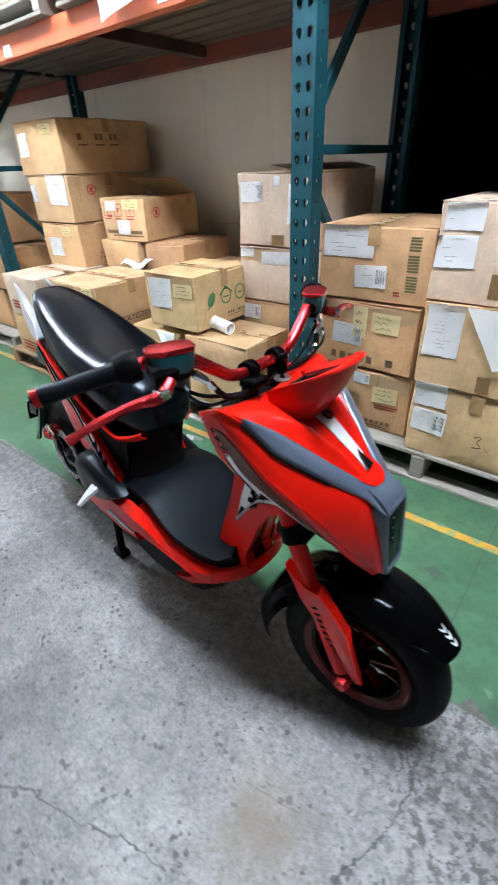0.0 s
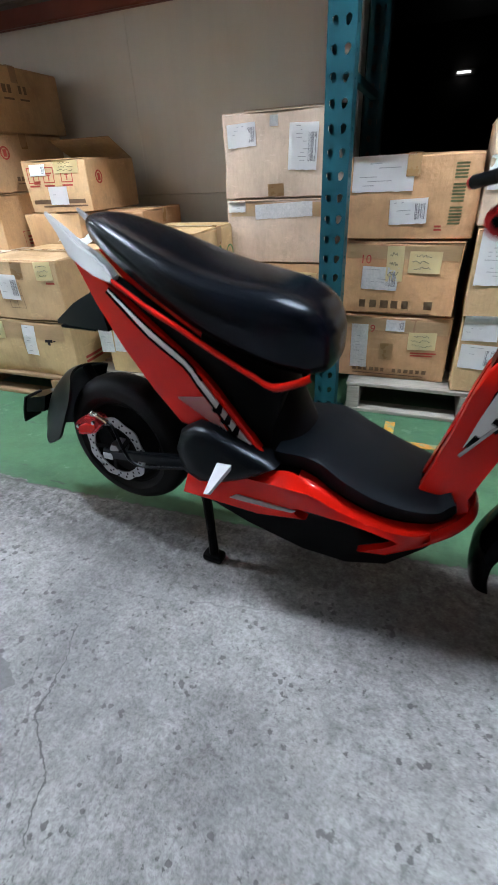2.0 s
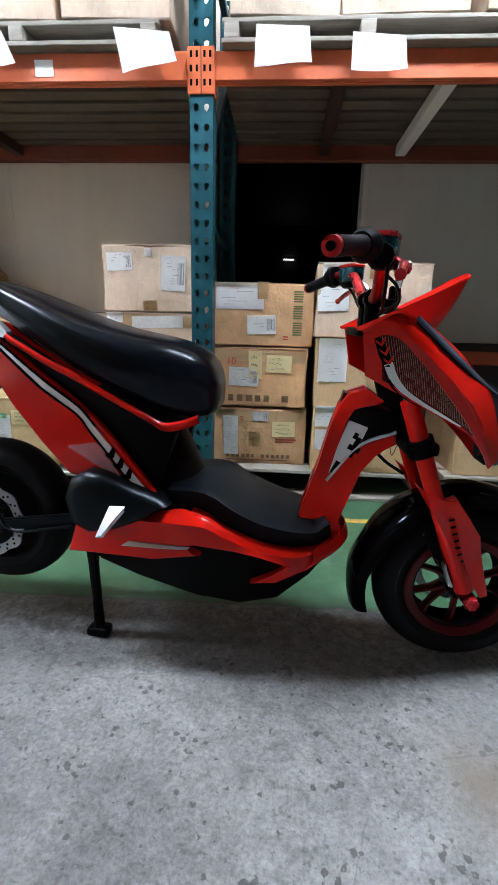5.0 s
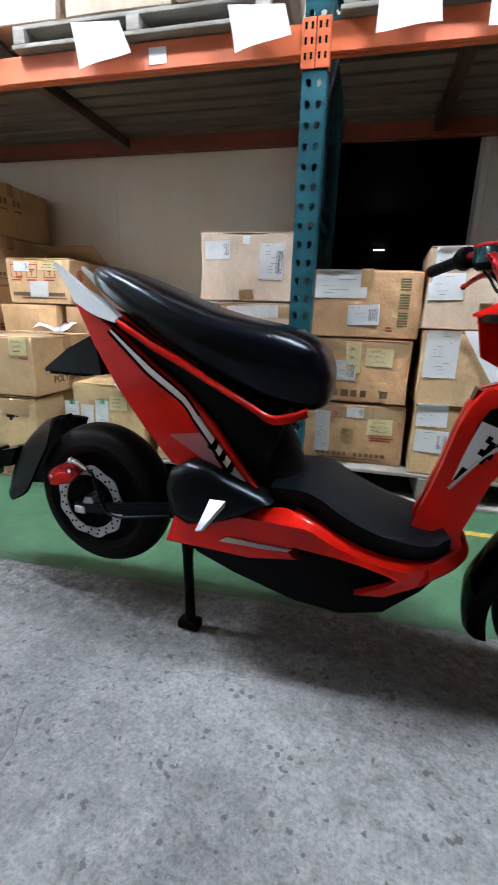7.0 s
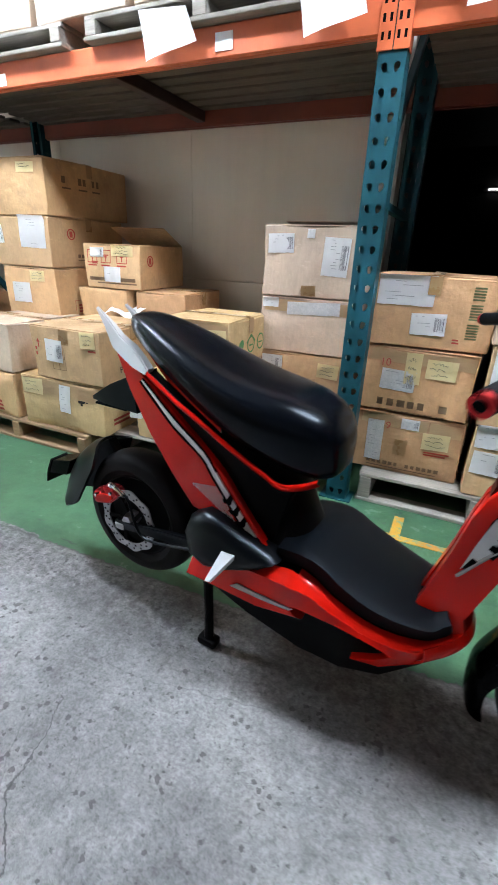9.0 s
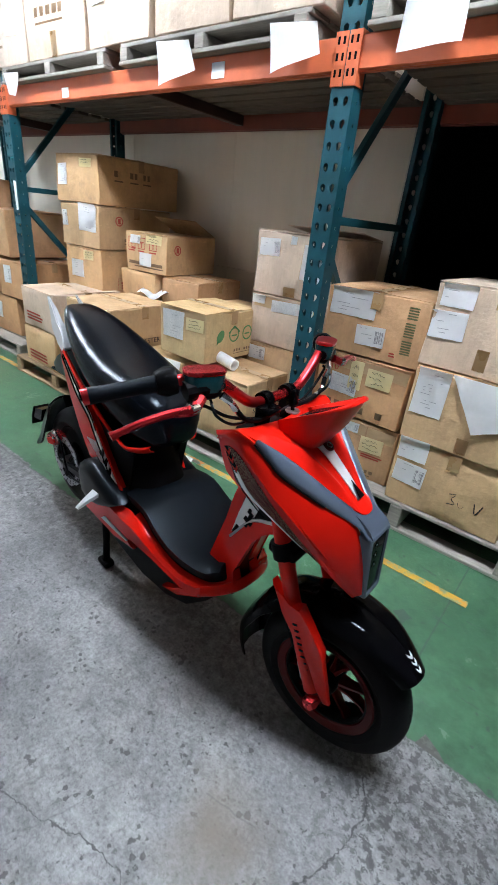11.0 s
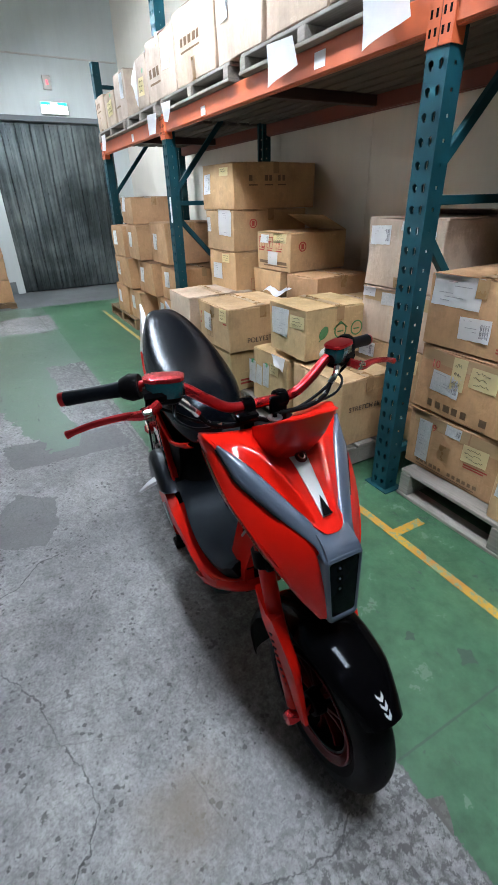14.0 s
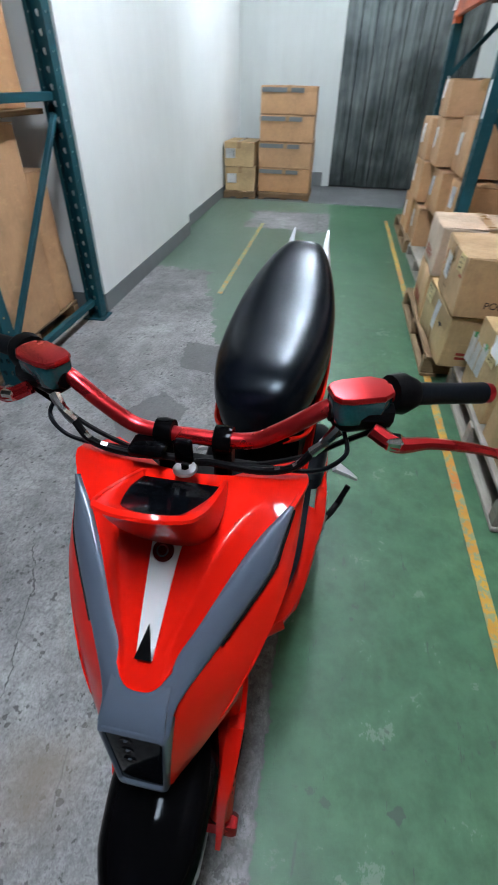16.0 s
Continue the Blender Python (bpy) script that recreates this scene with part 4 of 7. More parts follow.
def note_on(parent, kind, x0, x1, z0, z1, y, side="front"):
    """A stuck-on paper or a print; in the parent's own space."""
    w, h, xc, zc = x1 - x0, z1 - z0, (x0 + x1) / 2, (z0 + z1) / 2
    if kind == "stampw":
        # unreadable lettering: one row of blocks, one thin line under it
        n = max(2, int(w / (h * 0.75)))
        for k in range(n):
            if random.random() < 0.12:
                continue
            xa = -w / 2 + w * k / n
            block = ribbon(xa, xa + w / n * random.uniform(0.55, 0.8), -h * 0.05, h / 2)
            printed(parent, block, NOTE_MAT[kind], "printed_block", xc, zc, y, side)
        return printed(parent, ribbon(-w / 2, w * 0.45, -h / 2, -h * 0.36), NOTE_MAT[kind], "printed_bar", xc, zc, y, side)
    if kind in ("stamp", "red"):
        rows = max(2, int(h / (0.011 if kind == "stamp" else 0.02)))
        for r in range(rows):
            if kind == "stamp" and r % 7 == 6:
                continue
            za = -h / 2 + h * r / rows
            ob = printed(parent, ribbon(-w / 2, w / 2 * (1 if kind == "stamp" else random.uniform(0.7, 1)), za, za + h / rows * 0.6), NOTE_MAT[kind], "printed_bar", xc, zc, y, side)
        return ob
    bm = bmesh.new()
    nx, nz = 8, 8
    lift = {"paper": 0.007, "clear": 0.0, "tape": 0.0}.get(kind, 0.004)
    rest = -0.0008 if kind in ("clear", "tape") else -0.002
    ph = random.uniform(0, 6)

    def curl(x, z):
        i, j = x / w + 0.5, z / h + 0.5
        return rest - lift * (1 - j) ** 2 * (0.5 + 0.5 * math.sin(ph + i * 3.5)) * (0.4 + abs(i - 0.5)) - (0.0012 if lift else 0.0) * abs(math.sin(9 * i + 5 * j + ph))
    vs = []
    for j in range(nz + 1):
        row = []
        for i in range(nx + 1):
            x, z = -w / 2 + w * i / nx, -h / 2 + h * j / nz
            rag = 0.0012 * math.sin(ph * 3 + i * 2.3) if j == 0 and kind != "yellow" else 0.0
            row.append(bm.verts.new((x, curl(x, z), z + rag)))
        vs.append(row)
    fs = [bm.faces.new((vs[j][i], vs[j][i + 1], vs[j + 1][i + 1], vs[j + 1][i])) for j in range(nz) for i in range(nx)]
    bmesh.ops.solidify(bm, geom=fs, thickness=0.0005)
    m = on_face(xc, zc, y, side, random.uniform(-2.5, 2.5))
    bm.transform(m)
    ob = part(NOTE_NAME[kind], lay(parent, bm, y, side), NOTE_MAT[kind], parent, smooth=50)

    def ink(bm, mat, name):
        for v in bm.verts:
            v.co.y += curl(v.co.x, v.co.z) - 0.0004
        bm.transform(m)
        print_ob = part(name, lay(parent, bm, y, side), mat, ob, smooth=0)
        if name == "barcode":
            print_ob["kind"] = "stuff"

    if kind == "yellow":
        # handwriting nobody could read
        for r in range(3 if h > 0.06 else 2):
            za = h * (0.28 - 0.27 * r)
            n = random.randint(9, 14)
            xs = w * random.uniform(-0.4, -0.3)
            xe = w * random.uniform(0.1, 0.38)
            line = [(xs + (xe - xs) * k / n, 0, za + random.uniform(-0.35, 0.35) * h * 0.2) for k in range(n + 1)]
            ink(tube(line, 0.0009, 4, 1), BLACK_INK, "handwriting")
    elif kind in ("paper", "sleeve") and w > 0.06:
        rows = max(2, int(h / 0.016))
        for r in range(rows):
            if random.random() < 0.4:
                continue
            za = h / 2 - 0.012 - (h - 0.02) * r / rows
            lw, lx = w * random.uniform(0.1, 0.4), w * random.uniform(-0.42, 0.0)
            ink(ribbon(lx, lx + lw, za - 0.0012, za + 0.0012, 0.0), FAINT_INK, "text_line")
        if 0.08 < w < 0.16 and random.random() < 0.6:
            code = bmesh.new()
            for k in range(9):
                xa = w * (0.18 + 0.03 * k)
                ribbon(xa, xa + w * random.choice((0.008, 0.018)), -h * 0.32, h * 0.3, 0.0, code)
            ink(code, INK, "barcode")
    return ob


def frame_on(parent, x0, x1, z0, z1, y, mat, side="front", bar=0.003, cross=False):
    """A printed outline on a carton's face."""
    edges = [(x0, x1, z0, z0 + bar), (x0, x1, z1 - bar, z1), (x0, x0 + bar, z0 + bar, z1 - bar), (x1 - bar, x1, z0 + bar, z1 - bar)]
    if cross:
        edges += [((x0 + x1) / 2, (x0 + x1) / 2 + bar, z0 + bar, z1 - bar), (x0 + bar, x1 - bar, (z0 + z1) / 2, (z0 + z1) / 2 + bar)]
    bm = bmesh.new()
    for a, b, c, e in edges:
        ribbon(a, b, c, e, bm=bm)
    return printed(parent, bm, mat, "printed_frame", 0, 0, y, side)


def arrow_on(parent, x, z, y, mat, h=0.05):
    """A printed upright arrow on a carton's front."""
    bm = bmesh.new()
    for pts in (((-0.004, 0), (0.004, 0), (0.004, h * 0.6), (-0.004, h * 0.6)), ((-0.014, h * 0.6), (0.014, h * 0.6), (0, h))):
        bm.faces.new([bm.verts.new((x + a, -0.0012, z + b)) for a, b in pts])
    bmesh.ops.solidify(bm, geom=bm.faces[:], thickness=0.0003)
    return printed(parent, bm, mat, "printed_arrow", 0, 0, y, "front")


def carton(x0, x1, y0, y1, z0, z1, mat=None, label="brown cardboard carton, taped shut", slips=(), side_notes=(), group="cartons on the rack", open_top=0, sag=0.011, turn=None, seam="x"):
    mat = mat or CARTON
    w, d, h = x1 - x0, y1 - y0, z1 - z0
    rz = random.uniform(-2.2, 2.2) if turn is None else turn
    cx, cy = (x0 + x1) / 2, (y0 + y1) / 2
    t = thing("carton", (cx, cy, z0), rz, label, "carton", group)
    bm = box_bm(-w / 2, w / 2, -d / 2, d / 2, 0, h)
    bmesh.ops.subdivide_edges(bm, edges=bm.edges[:], cuts=5, use_grid_fill=True)
    seed = Vector((random.uniform(0, 50), random.uniform(0, 50), random.uniform(0, 50)))
    for v in bm.verts:
        k = noise.noise_vector(v.co * 4 + seed)
        fz = v.co.z / h
        v.co += k * sag
        mid = (1 - abs(2 * v.co.x / w) ** 2) if abs(v.co.y) > d * 0.45 else 0
        v.co.y += math.copysign(mid * 0.5 * sag * math.sin(fz * math.pi), v.co.y)
        if v.co.z > h * 0.98:
            v.co.z -= sag * 1.2 * (1 - max(abs(2 * v.co.x / w), abs(2 * v.co.y / d))) ** 0.5 if max(abs(2 * v.co.x / w), abs(2 * v.co.y / d)) < 1 else 0
        if v.co.z < 0.01:
            v.co.z = 0.0
    sharp = [e for e in bm.edges if len(e.link_faces) == 2 and e.calc_face_angle(0) > radians(60)]
    bmesh.ops.bevel(bm, geom=sharp, offset=0.005, segments=1, affect="EDGES", profile=0.5)
    SHELLS[t.name] = BVHTree.FromBMesh(bm)
    part("body", bm, mat, t, smooth=40)
    L, S = (w, d) if seam == "x" else (d, w)
    for s in (-1, 1):
        bm = box_bm(-L / 2 + 0.004, L / 2 - 0.004, min(s * 0.002, s * S / 2), max(s * 0.002, s * S / 2), 0.0, 0.0045)
        bmesh.ops.subdivide_edges(bm, edges=bm.edges[:], cuts=2, use_grid_fill=True)
        for v in bm.verts:
            f = 1 - abs(v.co.y) / (S / 2)
            v.co.z += 0.006 * f * random.uniform(0.2, 1.0) if not open_top else 0
        if open_top and s > 0:
            bm.transform(Matrix.Translation((0, S / 2, 0)) @ Matrix.Rotation(radians(-open_top), 4, "X") @ Matrix.Translation((0, -S / 2, 0)))
        m = Matrix.Translation((0, 0, h - 0.001))
        if seam == "y":
            m = m @ Matrix.Rotation(radians(90), 4, "Z")
        bm.transform(m)
        part("flap", bm, mat, t, smooth=0)
    if not open_top:
        bm = box_bm(-L / 2 + 0.002, L / 2 - 0.002, -0.026, 0.026, h + 0.0105, h + 0.0112)
        for s in (-1, 1):
            xa = s * (L / 2 + sag * 0.9)
            box_bm(min(xa, xa - s * 0.0008), max(xa, xa - s * 0.0008), -0.026, 0.026, h - 0.07, h + 0.006, bm=bm)
        if seam == "y":
            bm.transform(Matrix.Rotation(radians(90), 4, "Z"))
        part("tape", bm, TAPE, t, smooth=0)
    for kind, a, b, c, e in slips:
        note_on(t, kind, a - cx, b - cx, c - z0, e - z0, -d / 2 - sag * 0.75)
    for kind, a, b, c, e in side_notes:
        note_on(t, kind, a - cy, b - cy, c - z0, e - z0, w / 2 + sag * 0.75, "right")
    return t


NOTES = {
    "A": [('paper', 0.093, 0.33, 0.955, 1.08), ('paper', 0.25, 0.395, 0.836, 0.928), ('stamp', 0.477, 0.523, 0.833, 1.05), ('red', 0.43, 0.46, 0.81, 0.835)],
    "A2": [('clear', 0.1, 0.565, 0.7, 0.758), ('sleeve', 0.173, 0.328, 0.573, 0.669), ('yellow', 0.274, 0.344, 0.611, 0.753), ('yellow', 0.365, 0.494, 0.646, 0.733), ('stampw', 0.17, 0.496, 0.466, 0.528)],
    "A3": [('clear', 0.1, 0.56, 0.385, 0.445), ('tape', 0.27, 0.33, 0.25, 0.33), ('sleeve', 0.134, 0.212, 0.202, 0.413), ('sleeve', 0.288, 0.371, 0.39, 0.441), ('yellow', 0.393, 0.514, 0.308, 0.389), ('stampw', 0.15, 0.5, 0.17, 0.205), ('red', 0.41, 0.525, 0.275, 0.3)],
    "B": [('paper', 0.622, 0.759, 1.082, 1.172), ('paper', 0.606, 0.752, 0.955, 1.065), ('tape', 0.821, 0.869, 0.858, 0.945)],
    "B2": [('paper', 0.626, 0.766, 0.618, 0.827), ('tape', 0.86, 0.91, 0.5, 0.57)],
    "B3": [('paper', 0.618, 0.755, 0.388, 0.497), ('paper', 0.624, 0.771, 0.264, 0.371), ('green', 0.853, 0.889, 0.438, 0.474)],
    "T": [('paper', -0.519, -0.38, 1.144, 1.235), ('paper', -0.224, -0.09, 1.044, 1.221), ('tape', -0.327, -0.249, 0.942, 0.993), ('sleeve', -0.313, -0.274, 1.216, 1.257)],
    "T2": [('clear', -0.53, -0.06, 0.855, 0.915), ('paper', -0.544, -0.455, 0.876, 0.927), ('sleeve', -0.405, -0.121, 0.849, 0.913)],
    "T3": [('paper', -0.531, -0.41, 0.539, 0.62), ('yellow', -0.207, -0.089, 0.524, 0.601)],
    "E": [('clear', -0.9, -0.54, 0.76, 0.815), ('sleeve', -0.883, -0.705, 0.648, 0.805), ('yellow', -0.687, -0.545, 0.72, 0.789)],
    "P": [('tape', -1.5, -1.43, 0.64, 0.72), ('paper', -1.613, -1.482, 0.539, 0.661), ('yellow', -1.348, -1.25, 0.639, 0.723), ('red', -1.7, -1.685, 0.56, 0.62)],
    "P2": [('clear', -1.84, -1.3, 0.33, 0.415), ('yellow', -1.845, -1.687, 0.325, 0.415), ('paper', -1.563, -1.48, 0.243, 0.404)],
    "N": [('sleeve', -1.148, -1.068, 0.251, 0.407), ('sleeve', -1.058, -0.983, 0.26, 0.393), ('sleeve', -0.972, -0.898, 0.269, 0.421), ('yellow', -0.891, -0.793, 0.375, 0.446), ('green', -1.12, -1.089, 0.389, 0.416), ('green', -0.95, -0.917, 0.403, 0.43)],
    "PT": [('paper', -2.448, -2.337, 1.411, 1.551), ('yellow', -2.169, -2.025, 1.53, 1.585)],
    "PM": [('paper', -2.205, -1.983, 1.113, 1.3), ('paper', -2.44, -2.36, 1.134, 1.243)],
    "PB": [('paper', -2.345, -2.185, 0.771, 0.898), ('yellow', -2.174, -2.048, 0.911, 0.977)],
    "L": [('paper', -1.69, -1.564, 0.93, 1.021), ('paper', -1.792, -1.688, 1.076, 1.132), ('yellow', -1.627, -1.47, 1.084, 1.145), ('red', -1.78, -1.73, 1.035, 1.055)],
}
carton(0.075, 0.575, 0.13, 0.62, 0.779, 1.075, CARTON_ORANGE, "brown cardboard carton with white papers and a barcode label", NOTES["A"], seam="y")
a2 = carton(0.085, 0.575, 0.13, 0.62, 0.466, 0.766, CARTON_ORANGE, "brown cardboard carton with yellow notes and a clear sleeve", NOTES["A2"])
a3 = carton(0.075, 0.575, 0.135, 0.62, 0.152, 0.452, CARTON_ORANGE, "creased brown carton with a sleeve and yellow note", NOTES["A3"], sag=0.012)
for box, text, x, z, d in ((a2, "10", -0.145, 0.232, 0.255), (a3, "9", -0.095, 0.243, 0.254)):
    letters(text, 0.05, RED_INK, box, Matrix.Translation((x, -d, z)) @ Matrix.Rotation(radians(90), 4, "X"))
carton(0.60, 1.13, 0.08, 0.6, 0.832, 1.172, CARTON_PALE, "pale brown carton with two white papers", NOTES["B"], seam="y")
carton(0.61, 1.14, 0.06, 0.6, 0.49, 0.82, CARTON, "brown carton with large white papers hanging off it", NOTES["B2"], seam="y")
b3 = carton(0.61, 1.14, 0.07, 0.6, 0.152, 0.478, CARTON, "brown carton with papers and marker writing", NOTES["B3"], seam="y")
carton(1.34, 1.9, 0.1, 0.6, 0.152, 0.44, CARTON, "brown carton low on the pallet", (), seam="y")
for pts in (((0.0, 0.05), (0.03, 0.06), (0.015, 0.03), (0.035, 0.01), (0.0, 0.0)), ((0.06, 0.05), (0.045, 0.025), (0.06, 0.0), (0.075, 0.025), (0.06, 0.05)), ((0.11, 0.05), (0.125, 0.0), (0.145, 0.05))):
    mark = tube([(p[0] + 0.02, -0.274, p[1] + 0.1) for p in pts], 0.0025, 5, 4)
    part("marker_stroke", mark, BLACK_INK, b3)

carton(-0.545, -0.03, 0.318, 0.86, 0.936, 1.272, CARTON_PALE, "pale brown carton with two white papers, its flaps ajar", NOTES["T"], open_top=7)
carton(-0.55, -0.04, 0.318, 0.86, 0.645, 0.925, CARTON_PALE, "creased pale carton with a torn clear sleeve", NOTES["T2"], sag=0.01)
carton(-0.55, -0.04, 0.318, 0.86, 0.36, 0.635, CARTON, "brown carton in the middle of a stack", NOTES["T3"])
carton(-0.56, -0.03, 0.3, 0.86, 0.142, 0.35, CARTON, "brown carton at the foot of a stack")

e = carton(-0.91, -0.53, -0.09, 0.37, 0.545, 0.825, CARTON_YELLOW, "yellowish carton with green marks and a torn label", NOTES["E"], turn=0)
for yy, shape in ((0.03, "leaf"), (0.15, "house"), (0.27, "round")):
    if shape == "leaf":
        bm = revolve([(0.0, 0), (0.04, 0), (0.04, 0.0012), (0.0, 0.0012)], 24, closed=False)
        bm.transform(Matrix.Rotation(radians(35), 4, "Y") @ Matrix.Diagonal((0.65, 1, 1, 1)))
        beam_between((-0.03, 0.0006, -0.045), (0.0, 0.0006, -0.01), 0.006, 0.0012, bm)
    else:
        bm = revolve([(0.036, 0), (0.044, 0), (0.044, 0.0012), (0.036, 0.0012)], 24)
        beam_between((-0.022, 0.0006, -0.004), (0.022, 0.0006, -0.004), 0.0012, 0.008, bm)
        if shape == "house":
            beam_between((-0.05, 0.0006, 0.012), (0, 0.0006, 0.05), 0.0012, 0.008, bm)
            beam_between((0.05, 0.0006, 0.012), (0, 0.0006, 0.05), 0.0012, 0.008, bm)
    bm.transform(Matrix.Translation((0.1965, yy - 0.14, 0.15)) @ Matrix.Rotation(radians(90), 4, "Z"))
    part("green_mark", bm, GREEN_INK, e)
note_on(e, "stampw", 0.02, 0.3, 0.03, 0.06, 0.1965, "right")
carton(-1.1, -0.7, -0.1, 0.35, 0.142, 0.5, CARTON_YELLOW, "yellowish carton with three clear sleeves", NOTES["N"], sag=0.009)
ff = carton(-0.63, -0.19, -0.1, 0.28, 0.142, 0.52, CARTON, "brown carton with printed words on its side", turn=0)
letters("STRETCH FILM", 0.04, BLACK_INK, ff, Matrix.Translation((0.2265, 0.0, 0.22)) @ Matrix.Rotation(radians(90), 4, "Z") @ Matrix.Rotation(radians(90), 4, "X"))
roll = revolve([(0.026, -0.115), (0.034, -0.115), (0.034, 0.115), (0.026, 0.115)], 24, "Z")
roll.transform(Matrix.Translation((-0.51, 0.04, 0.572)) @ Matrix.Rotation(radians(-8), 4, "Z") @ Matrix.Rotation(radians(96), 4, "Y"))
tagged(part("paper_roll", roll, PAPER), "white paper roll lying on a carton", "paper roll")

p = carton(-1.72, -1.22, -0.22, 0.3, 0.435, 0.725, CARTON, "brown carton with a yellow note and printed words", NOTES["P"], turn=0)
letters("POLYESTER", 0.05, BLACK_INK, p, Matrix.Translation((0.2565, 0.0, 0.07)) @ Matrix.Rotation(radians(90), 4, "Z") @ Matrix.Rotation(radians(90), 4, "X"))
arrow_on(p, -0.2, 0.17, -0.267, RED_INK)
frame_on(p, -0.1, 0.0, 0.06, 0.19, -0.267, BROWN_INK, cross=True)
for zz in (0.185, 0.205):
    printed(p, ribbon(0.17, 0.22, zz, zz + 0.01), RED_INK, "printed_bar", 0, 0, -0.267, "front")
p2 = carton(-1.86, -1.26, -0.22, 0.3, 0.132, 0.425, CARTON_YELLOW, "sagging, torn yellowed carton with notes", NOTES["P2"], [("red", -0.14, 0.14, 0.18, 0.23)], sag=0.02)
for xa, xb, za, zb in ((0.135, 0.18, 0.185, 0.2), (0.15, 0.165, 0.17, 0.19), (0.185, 0.2, 0.19, 0.196)):
    printed(p2, ribbon(xa, xb, za, zb), BLACK_INK, "torn_hole", 0, 0, -0.275, "front")
note_on(p2, "clear", -0.02, 0.03, 0.02, 0.28, -0.275)
carton(-2.36, -1.9, -0.22, 0.35, 0.42, 0.7, CARTON_PALE, "pale carton with a red printed band", [("red", -2.3, -2.05, 0.47, 0.54)])
carton(-2.38, -1.91, -0.22, 0.35, 0.132, 0.41, CARTON, "brown carton with a red printed band", [("red", -2.32, -2.0, 0.16, 0.24)])
carton(-1.72, -1.16, 0.33, 0.88, 0.435, 0.69, CARTON_PALE, "pale carton behind the front row")
carton(-1.72, -1.16, 0.33, 0.88, 0.132, 0.425, CARTON, "brown carton behind the front row")
carton(-2.36, -1.8, 0.38, 0.9, 0.132, 0.66, CARTON, "tall brown carton behind the front row")
carton(-1.1, -0.6, 0.4, 0.86, 0.142, 0.75, CARTON, "brown carton behind the front row")

pb = carton(-2.42, -1.96, 0.22, 0.9, 0.67, 0.99, CARTON, "brown carton with a printed frame, low in a stack", NOTES["PB"], [("red", 0.4, 0.62, 0.71, 0.77)])
frame_on(pb, -0.19, 0.09, 0.025, 0.12, 0.237, RED_INK, "right")
pm = carton(-2.46, -1.96, 0.22, 0.9, 1.0, 1.29, CARTON, "brown carton with hanging papers and a red mark", NOTES["PM"], [("stampw", 0.45, 0.8, 1.04, 1.08)])
carton(-2.48, -1.96, 0.22, 0.98, 1.3, 1.61, CARTON, "large brown carton on top of a stack", NOTES["PT"], [("stampw", 0.36, 0.44, 1.46, 1.53), ("stampw", 0.5, 0.58, 1.46, 1.53), ("stampw", 0.62, 0.7, 1.46, 1.53)])
l = carton(-1.84, -1.42, 0.37, 0.9, 0.89, 1.15, CARTON, "half-open brown carton with red round marks", NOTES["L"], turn=4, open_top=24)
for xx in (-0.185, -0.08, 0.04):
    frame_on(l, xx, xx + 0.075, 0.15, 0.228, -0.273, RED_INK, bar=0.005)
    bm = bmesh.new()
    for a, b in ((0.014, 0.06), (0.026, 0.048)):
        ribbon(xx + a, xx + b, 0.205 - a * 0.8, 0.212 - a * 0.8, bm=bm)
    ribbon(xx + 0.034, xx + 0.041, 0.16, 0.19, bm=bm)
    printed(l, bm, RED_INK, "printed_mark", 0, 0, -0.273, "front")
    printed(l, ribbon(xx + 0.002, xx + 0.07, 0.132, 0.141), RED_INK, "printed_bar", 0, 0, -0.273, "front")
for z0, z1, xa, xb in ((0.045, 0.066, -0.18, 0.17), (0.028, 0.036, -0.12, 0.18)):
    printed(l, ribbon(xa, xb, z0, z1), BROWN_INK, "printed_bar", 0, 0, -0.273, "front")
for ob, xx, zz in ((l, 0.2145, 0.17), (pm, 0.2565, 0.2)):
    bm = revolve([(0.026, 0), (0.034, 0), (0.034, 0.0012), (0.026, 0.0012)], 20)
    box_bm(-0.012, 0.012, 0, 0.0012, -0.018, 0.018, bm=bm)
    bm.transform(Matrix.Translation((xx, -0.16, zz)) @ Matrix.Rotation(radians(90), 4, "Z"))
    part("red_mark", bm, RED_INK, ob)
carton(-1.9, -1.5, 0.36, 0.86, 0.7, 0.88, CARTON, "flat brown carton under a half-open one")
carton(-1.46, -1.1, 0.4, 0.86, 0.7, 0.88, CARTON_ORANGE, "flat brown carton beside another")
sheet = bmesh.new()
vs = [[sheet.verts.new((-1.62 + 0.05 * i, 0.28 + 0.05 * j, 0.745 + 0.02 * math.sin(i * 1.3 + j) + 0.012 * j)) for i in range(6)] for j in range(4)]
bmesh.ops.solidify(sheet, geom=[sheet.faces.new((vs[j][i], vs[j][i + 1], vs[j + 1][i + 1], vs[j + 1][i])) for j in range(3) for i in range(5)], thickness=0.001)
tagged(part("paper_sheet", sheet, PAPER), "loose crumpled white paper on the cartons", "paper")

